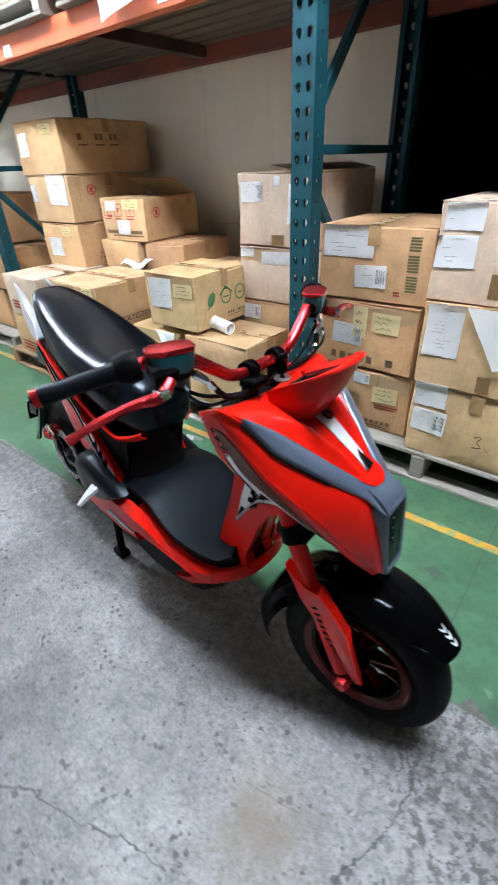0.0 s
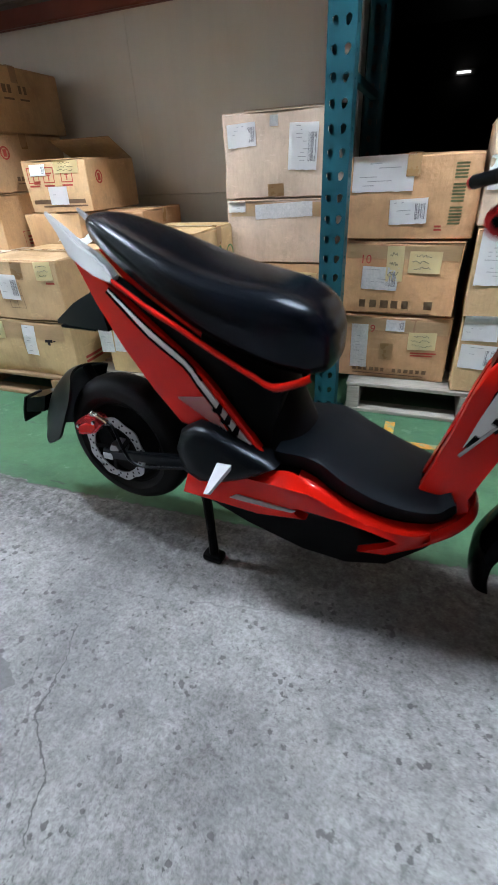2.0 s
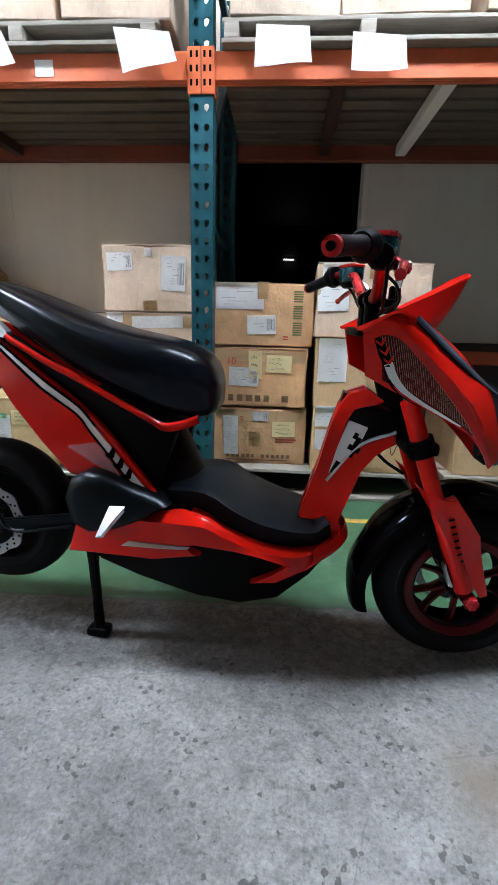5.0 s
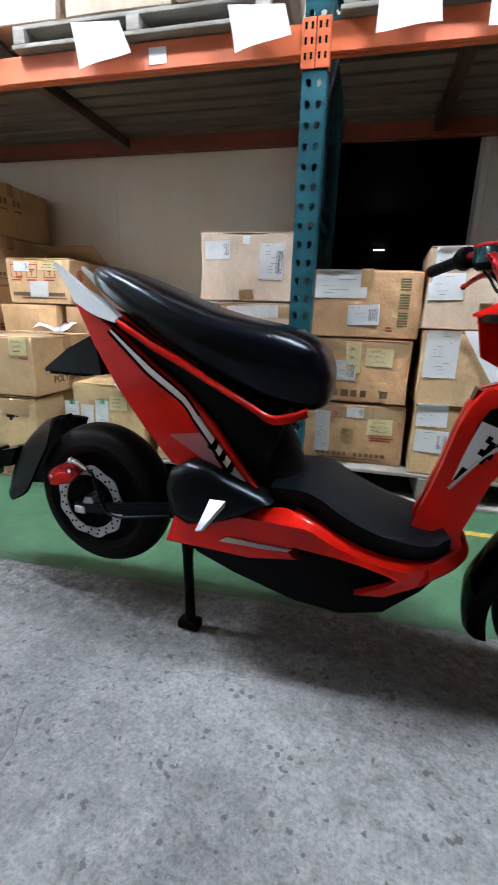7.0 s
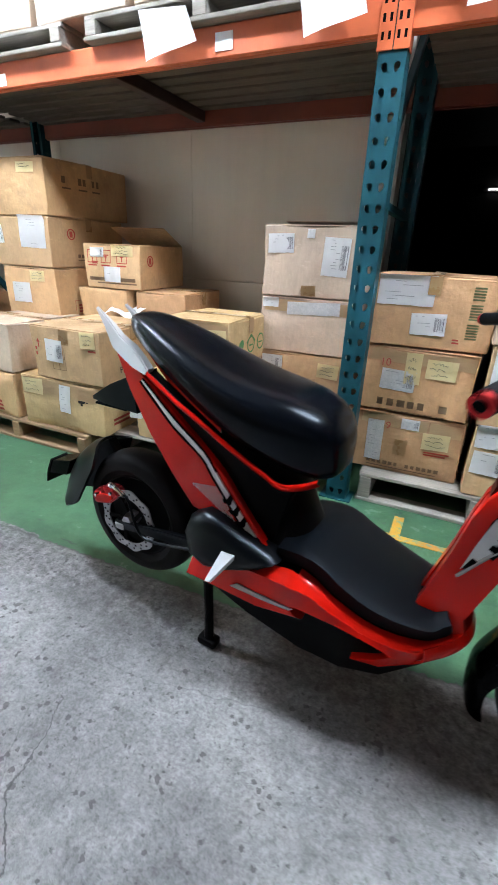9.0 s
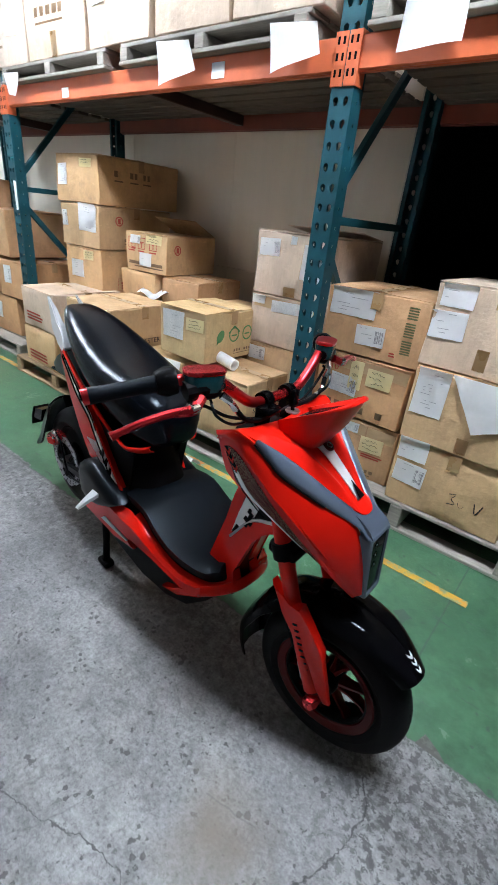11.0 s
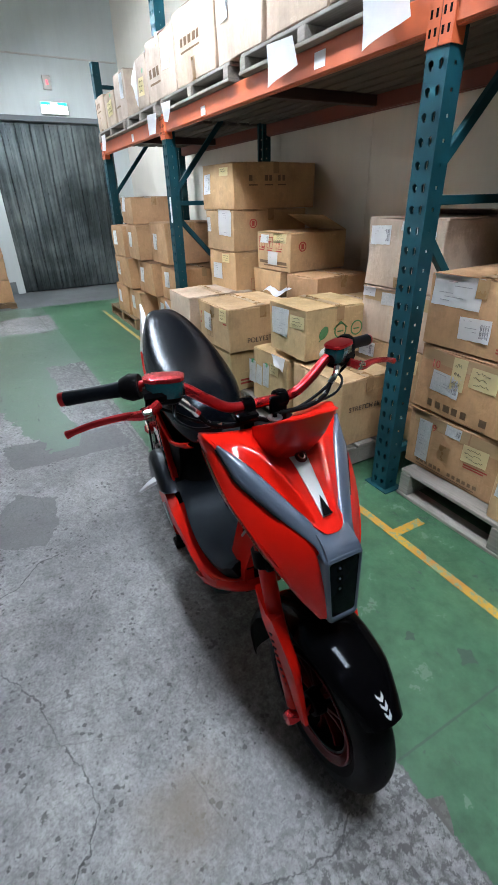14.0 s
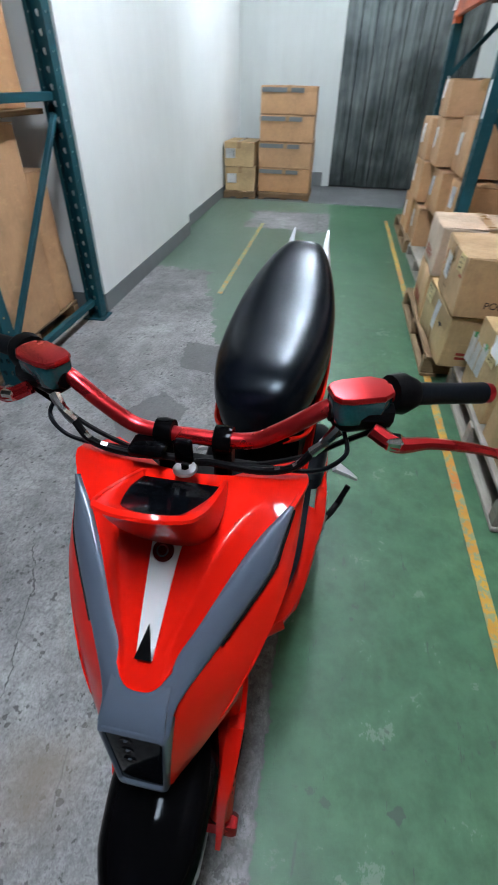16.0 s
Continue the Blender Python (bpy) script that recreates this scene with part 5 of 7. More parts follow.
def crumpled(tl, tr, br, bl, y, label):
    """A creased sheet hanging in front of a carton."""
    bm = bmesh.new()
    n = 9
    vs = []
    for j in range(n + 1):
        f = j / n
        row = []
        for i in range(n + 1):
            g = i / n
            x = (tl[0] * (1 - g) + tr[0] * g) * (1 - f) + (bl[0] * (1 - g) + br[0] * g) * f
            z = (tl[1] * (1 - g) + tr[1] * g) * (1 - f) + (bl[1] * (1 - g) + br[1] * g) * f
            row.append(bm.verts.new((x, y - 0.004 - 0.03 * f * abs(noise.noise(Vector((x * 14, z * 14, 3.1)))) - 0.012 * f, z)))
        vs.append(row)
    bmesh.ops.solidify(bm, geom=[bm.faces.new((vs[j][i], vs[j][i + 1], vs[j + 1][i + 1], vs[j + 1][i])) for j in range(n) for i in range(n)], thickness=0.0008)
    tagged(part("paper_sheet", bm, PAPER, smooth=20), label, "paper")


crumpled((0.76, 0.83), (1.07, 0.825), (1.09, 0.69), (0.9, 0.61), 0.052, "large crumpled white sheet hanging off a carton")
crumpled((-0.86, 0.515), (-0.7, 0.52), (-0.7, 0.44), (-0.78, 0.46), -0.108, "torn white sheet hanging off a yellowish carton")

# far bay
FARB = "plain brown carton in the far bay of the rack"
for b in ((-4.72, -4.25, -0.1, 0.45, 0.122, 0.46), (-4.2, -3.75, -0.08, 0.45, 0.122, 0.45), (-4.6, -3.98, -0.1, 0.42, 0.47, 0.8), (-3.9, -3.4, -0.02, 0.5, 0.46, 0.79), (-4.55, -4.1, -0.1, 0.4, 0.81, 1.13), (-4.06, -3.62, -0.06, 0.42, 0.81, 1.15), (-4.15, -3.68, -0.06, 0.42, 1.16, 1.41), (-3.55, -3.05, 0.05, 0.6, 0.81, 1.18), (-3.55, -3.05, 0.05, 0.6, 0.122, 0.45), (-3.3, -2.85, 0.05, 0.6, 0.47, 0.78)):
    carton(*b, CARTON_ORANGE, FARB, [("paper", b[0] + 0.1, b[0] + 0.22, b[4] + 0.12, b[4] + 0.27)], group="cartons in the far bay")
carton(-2.72, -2.5, 0.02, 0.4, 0.132, 0.62, CARTON, "narrow brown carton beside the rack post")

# upper level
UP = 2.066
uppers = ((-4.68, -4.33, 2.36, CARTON_WHITE), (-4.3, -3.92, 2.33, CARTON_WHITE), (-3.88, -3.5, 2.42, CARTON_WHITE), (-3.16, -2.9, 2.4, CARTON_WHITE), (-2.86, -2.29, 2.44, CARTON_WHITE), (-2.25, -1.64, 2.46, CARTON_WHITE), (-1.6, -1.07, 2.5, CARTON_WHITE), (-1.04, -0.55, 2.5, CARTON_WHITE), (-0.52, -0.08, 2.46, CARTON_PALE), (0.16, 0.6, 2.46, CARTON_WHITE), (0.62, 1.11, 2.46, CARTON_WHITE), (1.15, 1.7, 2.44, CARTON_WHITE), (1.75, 2.3, 2.44, CARTON_WHITE))
for x0, x1, z1, mat in uppers:
    w = x1 - x0
    kinds = random.choice(([("paper", x0 + 0.1 * w, x0 + 0.35 * w, UP + 0.18, z1 - 0.03)], [("yellow", x0 + 0.3 * w, x0 + 0.8 * w, UP + 0.08, UP + 0.2), ("green", x0 + 0.7 * w, x0 + 0.8 * w, UP + 0.22, UP + 0.25)], [("tape", x0 + 0.45 * w, x0 + 0.55 * w, UP, UP + 0.12), ("stampw", x0 + 0.2 * w, x0 + 0.7 * w, UP + 0.16, UP + 0.24)], [("paper", x0 + 0.6 * w, x0 + 0.85 * w, UP + 0.15, z1 - 0.02), ("stampw", x0 + 0.1 * w, x0 + 0.5 * w, UP + 0.1, UP + 0.2)]))
    carton(x0, x1, -0.035, 0.55, UP, z1, mat, "pale carton on the rack's upper level", kinds, group="cartons on the upper level", seam=random.choice("xy"))
bag = bmesh.new()
bmesh.ops.create_icosphere(bag, subdivisions=4, radius=1.0)
for v in bag.verts:
    k = noise.noise_vector(v.co * 2.3) * 0.22 + noise.noise_vector(v.co * 6) * 0.07
    v.co = Vector(((v.co.x + k.x) * 0.16, (v.co.y + k.y) * 0.2, max(-0.2, (v.co.z + k.z) * 0.24)))
bag.transform(Matrix.Translation((-3.33, 0.19, UP + 0.2)))
tagged(part("plastic_bag", bag, PLASTIC_WRAP, smooth=60), "bulging white plastic bag between cartons", "bag")

# papers hanging over the beam
HANG = (((-1.0, 2.04), (-0.77, 2.025), (-0.72, 1.91), (-0.955, 1.86)), ((-0.3, 2.03), (-0.07, 2.01), (-0.04, 1.91), (-0.26, 1.86)), ((0.28, 2.03), (0.49, 2.02), (0.505, 1.89), (0.275, 1.885)), ((0.66, 2.0), (0.865, 1.985), (0.88, 1.87), (0.66, 1.862)), ((-2.93, 2.0), (-2.7, 1.99), (-2.71, 1.85), (-2.92, 1.86)), ((-2.57, 2.03), (-2.37, 2.02), (-2.39, 1.89), (-2.52, 1.91)), ((-4.55, 2.02), (-4.38, 2.02), (-4.38, 1.87), (-4.53, 1.88)))
for tl, tr, br, bl in HANG:
    bm = bmesh.new()
    n = 6
    ph = random.uniform(0, 6)
    vs = []
    for j in range(n + 1):
        f = j / n
        row = []
        for i in range(n + 1):
            g = i / n
            x = (tl[0] * (1 - g) + tr[0] * g) * (1 - f) + (bl[0] * (1 - g) + br[0] * g) * f
            z = (tl[1] * (1 - g) + tr[1] * g) * (1 - f) + (bl[1] * (1 - g) + br[1] * g) * f
            row.append(bm.verts.new((x, -0.055 - 0.012 * f * f * (1 + math.sin(ph + g * 4)), z)))
        vs.append(row)
    bmesh.ops.solidify(bm, geom=[bm.faces.new((vs[j][i], vs[j][i + 1], vs[j + 1][i + 1], vs[j + 1][i])) for j in range(n) for i in range(n)], thickness=0.0008)
    tagged(part("paper_sheet", bm, PAPER), "white paper sheet hanging over the orange beam", "paper", "sheets on the beam")
for x0, x1, z0, z1 in ((-0.665, -0.585, 1.885, 1.945), (-1.95, -1.88, 1.875, 1.925), (-3.6, -3.54, 1.88, 1.94)):
    tagged(part("beam_tag", box_bm(x0, x1, -0.003, -0.0005, z0, z1), PAPER, smooth=0), "small white tag stuck on the orange beam", "tag", "tags on the beam")
tagged(part("post_tag", box_bm(-2.72, -2.69, -0.004, -0.001, 1.2, 1.4), PAPER, smooth=0), "long white strip stuck on a rack post", "tag")

# stacks on pallets by the end wall
for i, (z0, z1) in enumerate(((0.092, 0.39), (0.4, 0.69))):
    c = carton(-6.85, -6.25, -2.52, -2.09, z0, z1, CARTON_YELLOW, "yellow-brown carton with a white label by the end wall", (), [("paper", -2.5, -2.36, z0 + 0.1, z0 + 0.22)], "cartons by the end wall")
for i in range(4):
    z0 = 0.092 + i * 0.31
    c = carton(-6.88, -6.3, -2.03, -1.29, z0, z0 + 0.3, CARTON_ORANGE, "brown carton with a dark printed band by the end wall", (), (), "cartons by the end wall")
    part("printed_band", box_bm(0.2965, 0.2985, -0.36, 0.2, 0.235, 0.285), BASE_GREY, c, smooth=0)

# ---------------------------------------------------------------- rack end frame across the aisle, with tall cartons
side_rack = thing("side_rack", label="teal steel rack end frame beside the white wall", category="pallet rack")
for x in (-1.81, -0.79):
    ob = new("upright_post", POST)
    ob.parent = side_rack
    ob.matrix_basis = pose(x + (0.0 if x < -1 else 0.08), -2.45 if x < -1 else -2.55, 0.006, 0, 0, 90 if x > -1 else -90)
    part("foot_plate", box_bm(x - 0.03, x + 0.12, -2.58, -2.42, 0, 0.006), TEAL_STEEL, side_rack, smooth=0)
for z in (0.12, 1.28, 2.4):
    part("brace", beam_between((-1.73, -2.5, z), (-0.79, -2.5, z), 0.035, 0.04, bevel=0.003), TEAL_STEEL, side_rack, smooth=0)
for a, b in (((-1.73, 1.2), (-0.8, 0.2)), ((-0.8, 1.35), (-1.73, 2.35))):
    part("brace", beam_between((a[0], -2.5, a[1]), (b[0], -2.5, b[1]), 0.03, 0.03, bevel=0.003), TEAL_STEEL, side_rack, smooth=0)
BIG = "large plain orange-brown carton standing in the side rack"
pallet(-1.75, -0.65, -3.7, -2.62, 0.0, 0.12, WOOD_BROWN, "wooden pallet under large cartons in the side rack")
carton(-1.5, -0.7, -3.3, -2.62, 0.122, 1.17, CARTON_ORANGE, BIG, group="cartons in the side rack")
carton(-1.73, -1.52, -3.3, -2.64, 0.122, 0.93, CARTON_ORANGE, "narrow orange-brown carton standing in the side rack", group="cartons in the side rack")
tagged(part("shelf_board", box_bm(-1.73, -0.7, -3.5, -2.56, 1.2, 1.225, 0.003), WOOD_BROWN, side_rack, smooth=0), "brown shelf board")
carton(-1.66, -0.75, -3.3, -2.62, 1.227, 2.1, CARTON_ORANGE, BIG, group="cartons in the side rack")


# ---------------------------------------------------------------- the scooter
# local space: x ahead, y to its left, z up
scooter = thing("electric_scooter", (0.1609, -1.0111, 0), -5.2, "glossy red and black electric scooter on its centre stand", "scooter")
REAR = Vector((-0.55, 0, 0.325))
FRONT = Vector((0.777, 0, 0.226))
STEER = Matrix.Translation((0.48, 0, 0)) @ Matrix.Rotation(radians(4.4), 4, "Z") @ Matrix.Translation((-0.48, 0, 0))
FORK_TURN = Matrix.Translation((0.48, 0, 0)) @ Matrix.Rotation(radians(5.9), 4, "Z") @ Matrix.Translation((-0.48, 0, 0))


def sp(name, bm, mat, label="", parent=None, smooth=35, at=None, steer=False):
    """A part of the scooter; at: a place to move it to; steer: it turns with the bars."""
    if at is not None:
        bm.transform(Matrix.Translation(at))
    if steer:
        bm.transform(FORK_TURN if steer == "fork" else STEER)
    return part(name, bm, mat, parent or scooter, label, smooth)


def mirrored(points):
    return [(p[0], -p[1], p[2]) for p in points]


def tyre_bm(R, w):
    prof = []
    for k in range(13):
        a = math.pi * k / 12
        prof.append((R - 0.055 + 0.055 * math.sin(a) ** 0.75, -w / 2 * math.cos(a)))
    prof += [(R - 0.075, w / 2 - 0.012), (R - 0.075, -w / 2 + 0.012)]
    bm = revolve(prof, 56)
    return bm


def tread(R, w, bm):
    for k in range(34):
        a = 2 * math.pi * k / 34
        for s in (-1, 1):
            g = box_bm(-0.003, 0.003, 0.008, w * 0.42, -0.004, 0.0015)
            for v in g.verts:
                f = v.co.y / (w / 2)
                v.co.x += f * 0.022
                v.co.z += -0.055 * (1 - (1 - min(1, f) ** 2) ** 0.4)
            g.transform(Matrix.Rotation(a, 4, "Y") @ Matrix.Translation((0, 0, R)) @ Matrix.Diagonal((1, s, 1, 1)))
            me = bpy.data.meshes.new("tmp")
            g.to_mesh(me)
            g.free()
            bm.from_mesh(me)
            bpy.data.meshes.remove(me)
    return bm


def disc_bm(R, r, w, holes=18):
    bm = bmesh.new()
    n = 72
    ring = []
    for k in range(n):
        a = 2 * math.pi * k / n
        wob = 0.004 * math.cos(9 * a)
        ring.append([bm.verts.new((q * math.cos(a), y, q * math.sin(a))) for q, y in ((R + wob, -w), (R + wob, w), (r, w), (r, -w))])
    for k in range(n):
        a, b = ring[k], ring[(k + 1) % n]
        for j in range(4):
            bm.faces.new((a[j], b[j], b[(j + 1) % 4], a[(j + 1) % 4]))
    return bm


# rear wheel
wheel = sp("rear_wheel", revolve([(0.0, -0.045), (0.055, -0.045), (0.07, -0.03), (0.125, -0.026), (0.14, -0.042), (0.148, -0.042), (0.148, 0.042), (0.14, 0.042), (0.125, 0.026), (0.07, 0.03), (0.055, 0.045), (0.0, 0.045)], 48, closed=False), BLACK_MATT, "black motor hub wheel", at=REAR)
sp("tyre", tyre_bm(0.222, 0.115), TYRE, "black rubber tyre", wheel, at=REAR)
sp("tread_grooves", tread(0.2205, 0.115, bmesh.new()), BLACK_MATT, parent=wheel, at=REAR)["kind"] = "stuff"
d = sp("brake_disc", disc_bm(0.112, 0.084, 0.002), STEEL, "drilled steel brake disc", wheel, at=REAR + Vector((0, -0.08, 0)))
dots = bmesh.new()
for k in range(20):
    a = 2 * math.pi * k / 20
    for q in (0.092, 0.103):
        o = revolve([(0.0, -0.0028), (0.0038, -0.0028), (0.0038, 0.0028), (0.0, 0.0028)], 8, closed=False)
        o.transform(Matrix.Translation((q * math.cos(a + q * 20), 0, q * math.sin(a + q * 20))))
        me = bpy.data.meshes.new("tmp")
        o.to_mesh(me)
        o.free()
        dots.from_mesh(me)
        bpy.data.meshes.remove(me)
sp("disc_holes", dots, BLACK_MATT, parent=d, at=REAR + Vector((0, -0.08, 0)))["kind"] = "stuff"
car = bmesh.new()
for k in range(5):
    a = 2 * math.pi * k / 5 + 0.4
    beam_between((0.03 * math.cos(a), 0, 0.03 * math.sin(a)), (0.088 * math.cos(a + 0.3), 0, 0.088 * math.sin(a + 0.3)), 0.004, 0.014, car)
sp("disc_carrier", car, BLACK_MATT, "black disc carrier", wheel, at=REAR + Vector((0, -0.08, 0)))
shape = [(-0.684, 0.392), (-0.668, 0.415), (-0.63, 0.438), (-0.584, 0.441), (-0.566, 0.42), (-0.605, 0.38), (-0.672, 0.363)]
cal = loft([[(u, v, z) for u, z in shape] for v in (-0.062, -0.104)])
bmesh.ops.bevel(cal, geom=cal.edges[:], offset=0.005, segments=2, affect="EDGES")
caliper = sp("brake_caliper", cal, ANOD_RED, "red anodised brake caliper")
face = loft([[(u * 0.66 - 0.213, v, z * 0.5 + 0.195) for u, z in shape] for v in (-0.1, -0.109)])
bmesh.ops.bevel(face, geom=face.edges[:], offset=0.002, segments=1, affect="EDGES")
sp("caliper_face", face, RED, "red caliper face plate", caliper)
for u, z in ((-0.66, 0.4), (-0.592, 0.425)):
    sp("caliper_bolt", revolve([(0, -0.112), (0.006, -0.112), (0.007, -0.103), (0, -0.103)], 6, closed=False), CHROME, "", caliper, at=(u, 0, z))
sp("axle_nut", revolve([(0, -0.09), (0.02, -0.09), (0.024, -0.08), (0.024, 0.08), (0.02, 0.09), (0, 0.09)], 6, closed=False), STEEL, "steel axle nut", at=REAR)
for s in (-1, 1):
    arm = loft([[(-0.605, s * 0.076, 0.28), (-0.605, s * 0.076, 0.318), (-0.605, s * 0.09, 0.318), (-0.605, s * 0.09, 0.28)], [(-0.5, s * 0.078, 0.302), (-0.5, s * 0.078, 0.333), (-0.5, s * 0.096, 0.333), (-0.5, s * 0.096, 0.302)], [(-0.2, s * 0.088, 0.345), (-0.2, s * 0.088, 0.388), (-0.2, s * 0.112, 0.388), (-0.2, s * 0.112, 0.345)]])
    bmesh.ops.bevel(arm, geom=arm.edges[:], offset=0.004, segments=2, affect="EDGES")
    arm = sp("swingarm", arm, BLACK_SATIN, "black steel swingarm")
    sp("axle_adjuster", box_bm(-0.6, -0.562, min(s * 0.089, s * 0.097), max(s * 0.089, s * 0.097), 0.287, 0.311, 0.004), STEEL, "steel axle adjuster block", arm)
sp("brake_hose", tube([(-0.531, -0.108, 0.44), (-0.51, -0.112, 0.425), (-0.489, -0.114, 0.36), (-0.466, -0.115, 0.322), (-0.424, -0.116, 0.314), (-0.36, -0.118, 0.326), (-0.27, -0.115, 0.345)], 0.0045, 8), BLACK_SATIN, "black brake hose")
fit = tube([(-0.583, -0.108, 0.46), (-0.558, -0.11, 0.454), (-0.53, -0.11, 0.438)], 0.007, 10, 4, radii=[0.006, 0.008, 0.006, 0.0075])
bmesh.ops.create_uvsphere(fit, u_segments=12, v_segments=8, radius=0.0105, matrix=Matrix.Translation((-0.583, -0.108, 0.458)))
sp("hose_fitting", fit, CHROME, "chrome banjo hose fitting")

# rear mud flap and plate holder
rows = []
CREST = [(-0.712, 0.553), (-0.735, 0.545), (-0.769, 0.525), (-0.836, 0.467), (-0.885, 0.4), (-0.918, 0.335), (-0.925, 0.295)]
RIM = [(-0.672, 0.535), (-0.68, 0.515), (-0.697, 0.473), (-0.735, 0.41), (-0.765, 0.36), (-0.797, 0.313), (-0.855, 0.282)]
for v in (-1, -0.85, -0.65, -0.4, -0.2, 0, 0.2, 0.4, 0.65, 0.85, 1):
    k = abs(v) ** 2
    rows.append([(a[0] + (b[0] - a[0]) * k, v * 0.085, a[1] + (b[1] - a[1]) * k) for a, b in zip(CREST, RIM)])
flap = sp("mud_flap", skin(rows, 0.008, 3), BLACK_SATIN, "black plastic rear mud flap", smooth=60)
sp("flap_bracket", beam_between((-0.68, 0, 0.56), (-0.56, 0, 0.33), 0.03, 0.014, bevel=0.003), BLACK_MATT, parent=flap)
plate_bm = skin([[(-0.975, v, 0.415), (-0.995, v, 0.38), (-1.01, v, 0.345), (-1.018, v, 0.31)] for v in (-0.036, 0, 0.036)], 0.005)
sp("plate_holder", plate_bm, BLACK_MATT, parent=flap)
sp("flap_arm", loft([[(-0.86, -0.04, 0.44), (-0.86, 0.04, 0.44), (-0.89, 0.04, 0.375), (-0.89, -0.04, 0.375)], [(-0.98, -0.032, 0.408), (-0.98, 0.032, 0.408), (-1.0, 0.032, 0.35), (-1.0, -0.032, 0.35)]]), BLACK_GLOSS, parent=flap)

# tail
light = sp("tail_light", loft([[(-0.735, v * 0.25, 0.69) for v in (-0.06, 0.06)] + [(-0.735, 0.25 * v, 0.7) for v in (0.06, -0.06)],
                               [(-0.64, -0.05, 0.7), (-0.64, 0.05, 0.7), (-0.62, 0.045, 0.765), (-0.62, -0.045, 0.765)],
                               [(-0.5, -0.06, 0.7), (-0.5, 0.06, 0.7), (-0.52, 0.055, 0.81), (-0.52, -0.055, 0.81)]]), BLACK_SATIN, "smoked black tail light")
sp("light_strip", box_bm(-0.69, -0.56, -0.047, 0.047, 0.69, 0.698, 0.002), DARK_LENS, parent=light)
for s in (-1, 1):
    horn = loft([[(-0.636, s * 0.052, 0.985), (-0.636, s * 0.058, 0.985), (-0.629, s * 0.058, 0.993), (-0.629, s * 0.052, 0.993)],
                 [(-0.596, s * 0.05, 0.947), (-0.596, s * 0.07, 0.944), (-0.574, s * 0.066, 0.955), (-0.574, s * 0.05, 0.957)],
                 [(-0.554, s * 0.055, 0.895), (-0.554, s * 0.086, 0.891), (-0.526, s * 0.078, 0.921), (-0.526, s * 0.055, 0.924)],
                 [(-0.507, s * 0.062, 0.873), (-0.507, s * 0.097, 0.869), (-0.475, s * 0.088, 0.9), (-0.475, s * 0.062, 0.903)],
                 [(-0.462, s * 0.075, 0.858), (-0.462, s * 0.11, 0.854), (-0.432, s * 0.101, 0.877), (-0.432, s * 0.075, 0.879)],
                 [(-0.404, s * 0.09, 0.845), (-0.404, s * 0.121, 0.842), (-0.397, s * 0.118, 0.855), (-0.397, s * 0.09, 0.857)]])
    bmesh.ops.bevel(horn, geom=horn.edges[:], offset=0.003, segments=2, affect="EDGES")
    sp("grab_rail", horn, SILVER_PAINT, "silver-white rear grab rail")

# seat
def section(u, zt, zb, w, n=20, p=3.5):
    """A rounded seat slice."""
    out = []
    zm, hh = (zt + zb) / 2, (zt - zb) / 2
    for k in range(n):
        a = 2 * math.pi * k / n
        c, s = math.cos(a), math.sin(a)
        y = w * math.copysign(abs(c) ** (2 / p), c)
        z = hh * math.copysign(abs(s) ** (2 / p), s)
        if z < 0:
            y *= 0.93
        out.append((u, y, zm + z))
    return out


keys = [(-0.532, 0.962, 0.945, 0.02), (-0.515, 0.98, 0.922, 0.045), (-0.47, 0.985, 0.9, 0.075), (-0.385, 0.962, 0.853, 0.112), (-0.302, 0.93, 0.803, 0.135), (-0.222, 0.893, 0.758, 0.147), (-0.144, 0.868, 0.718, 0.152), (-0.069, 0.859, 0.683, 0.15), (0.01, 0.855, 0.655, 0.138), (0.063, 0.838, 0.65, 0.12), (0.098, 0.808, 0.656, 0.096), (0.119, 0.768, 0.676, 0.062), (0.126, 0.742, 0.704, 0.026)]
dense = []
for j in range(len(keys) - 1):
    a, b = keys[j], keys[j + 1]
    pa, pb = keys[max(j - 1, 0)], keys[min(j + 2, len(keys) - 1)]
    for k in range(4):
        t = k / 4
        dense.append(tuple(0.5 * (2 * y + (z - x) * t + (2 * x - 5 * y + 4 * z - w) * t * t + (3 * y - x - 3 * z + w) * t ** 3) for x, y, z, w in zip(pa, a, b, pb)))
dense.append(keys[-1])
for _ in range(40):
    even = [tuple(0.25 * a + 0.5 * b + 0.25 * c for a, b, c in zip(*q)) for q in zip(dense, dense[1:], dense[2:])]
    hold = [max(0.0, min(1.0, (q[0] + 0.5) * 8, (0.115 - q[0]) * 14)) for q in dense[1:-1]]
    dense = [dense[0]] + [tuple(x + (y - x) * h for x, y in zip(p, q)) for p, q, h in zip(dense[1:-1], even, hold)] + [dense[-1]]
seat = sp("seat", loft([section(*q, n=48) for q in dense]), VINYL, "long black vinyl seat, glossy", smooth=60)
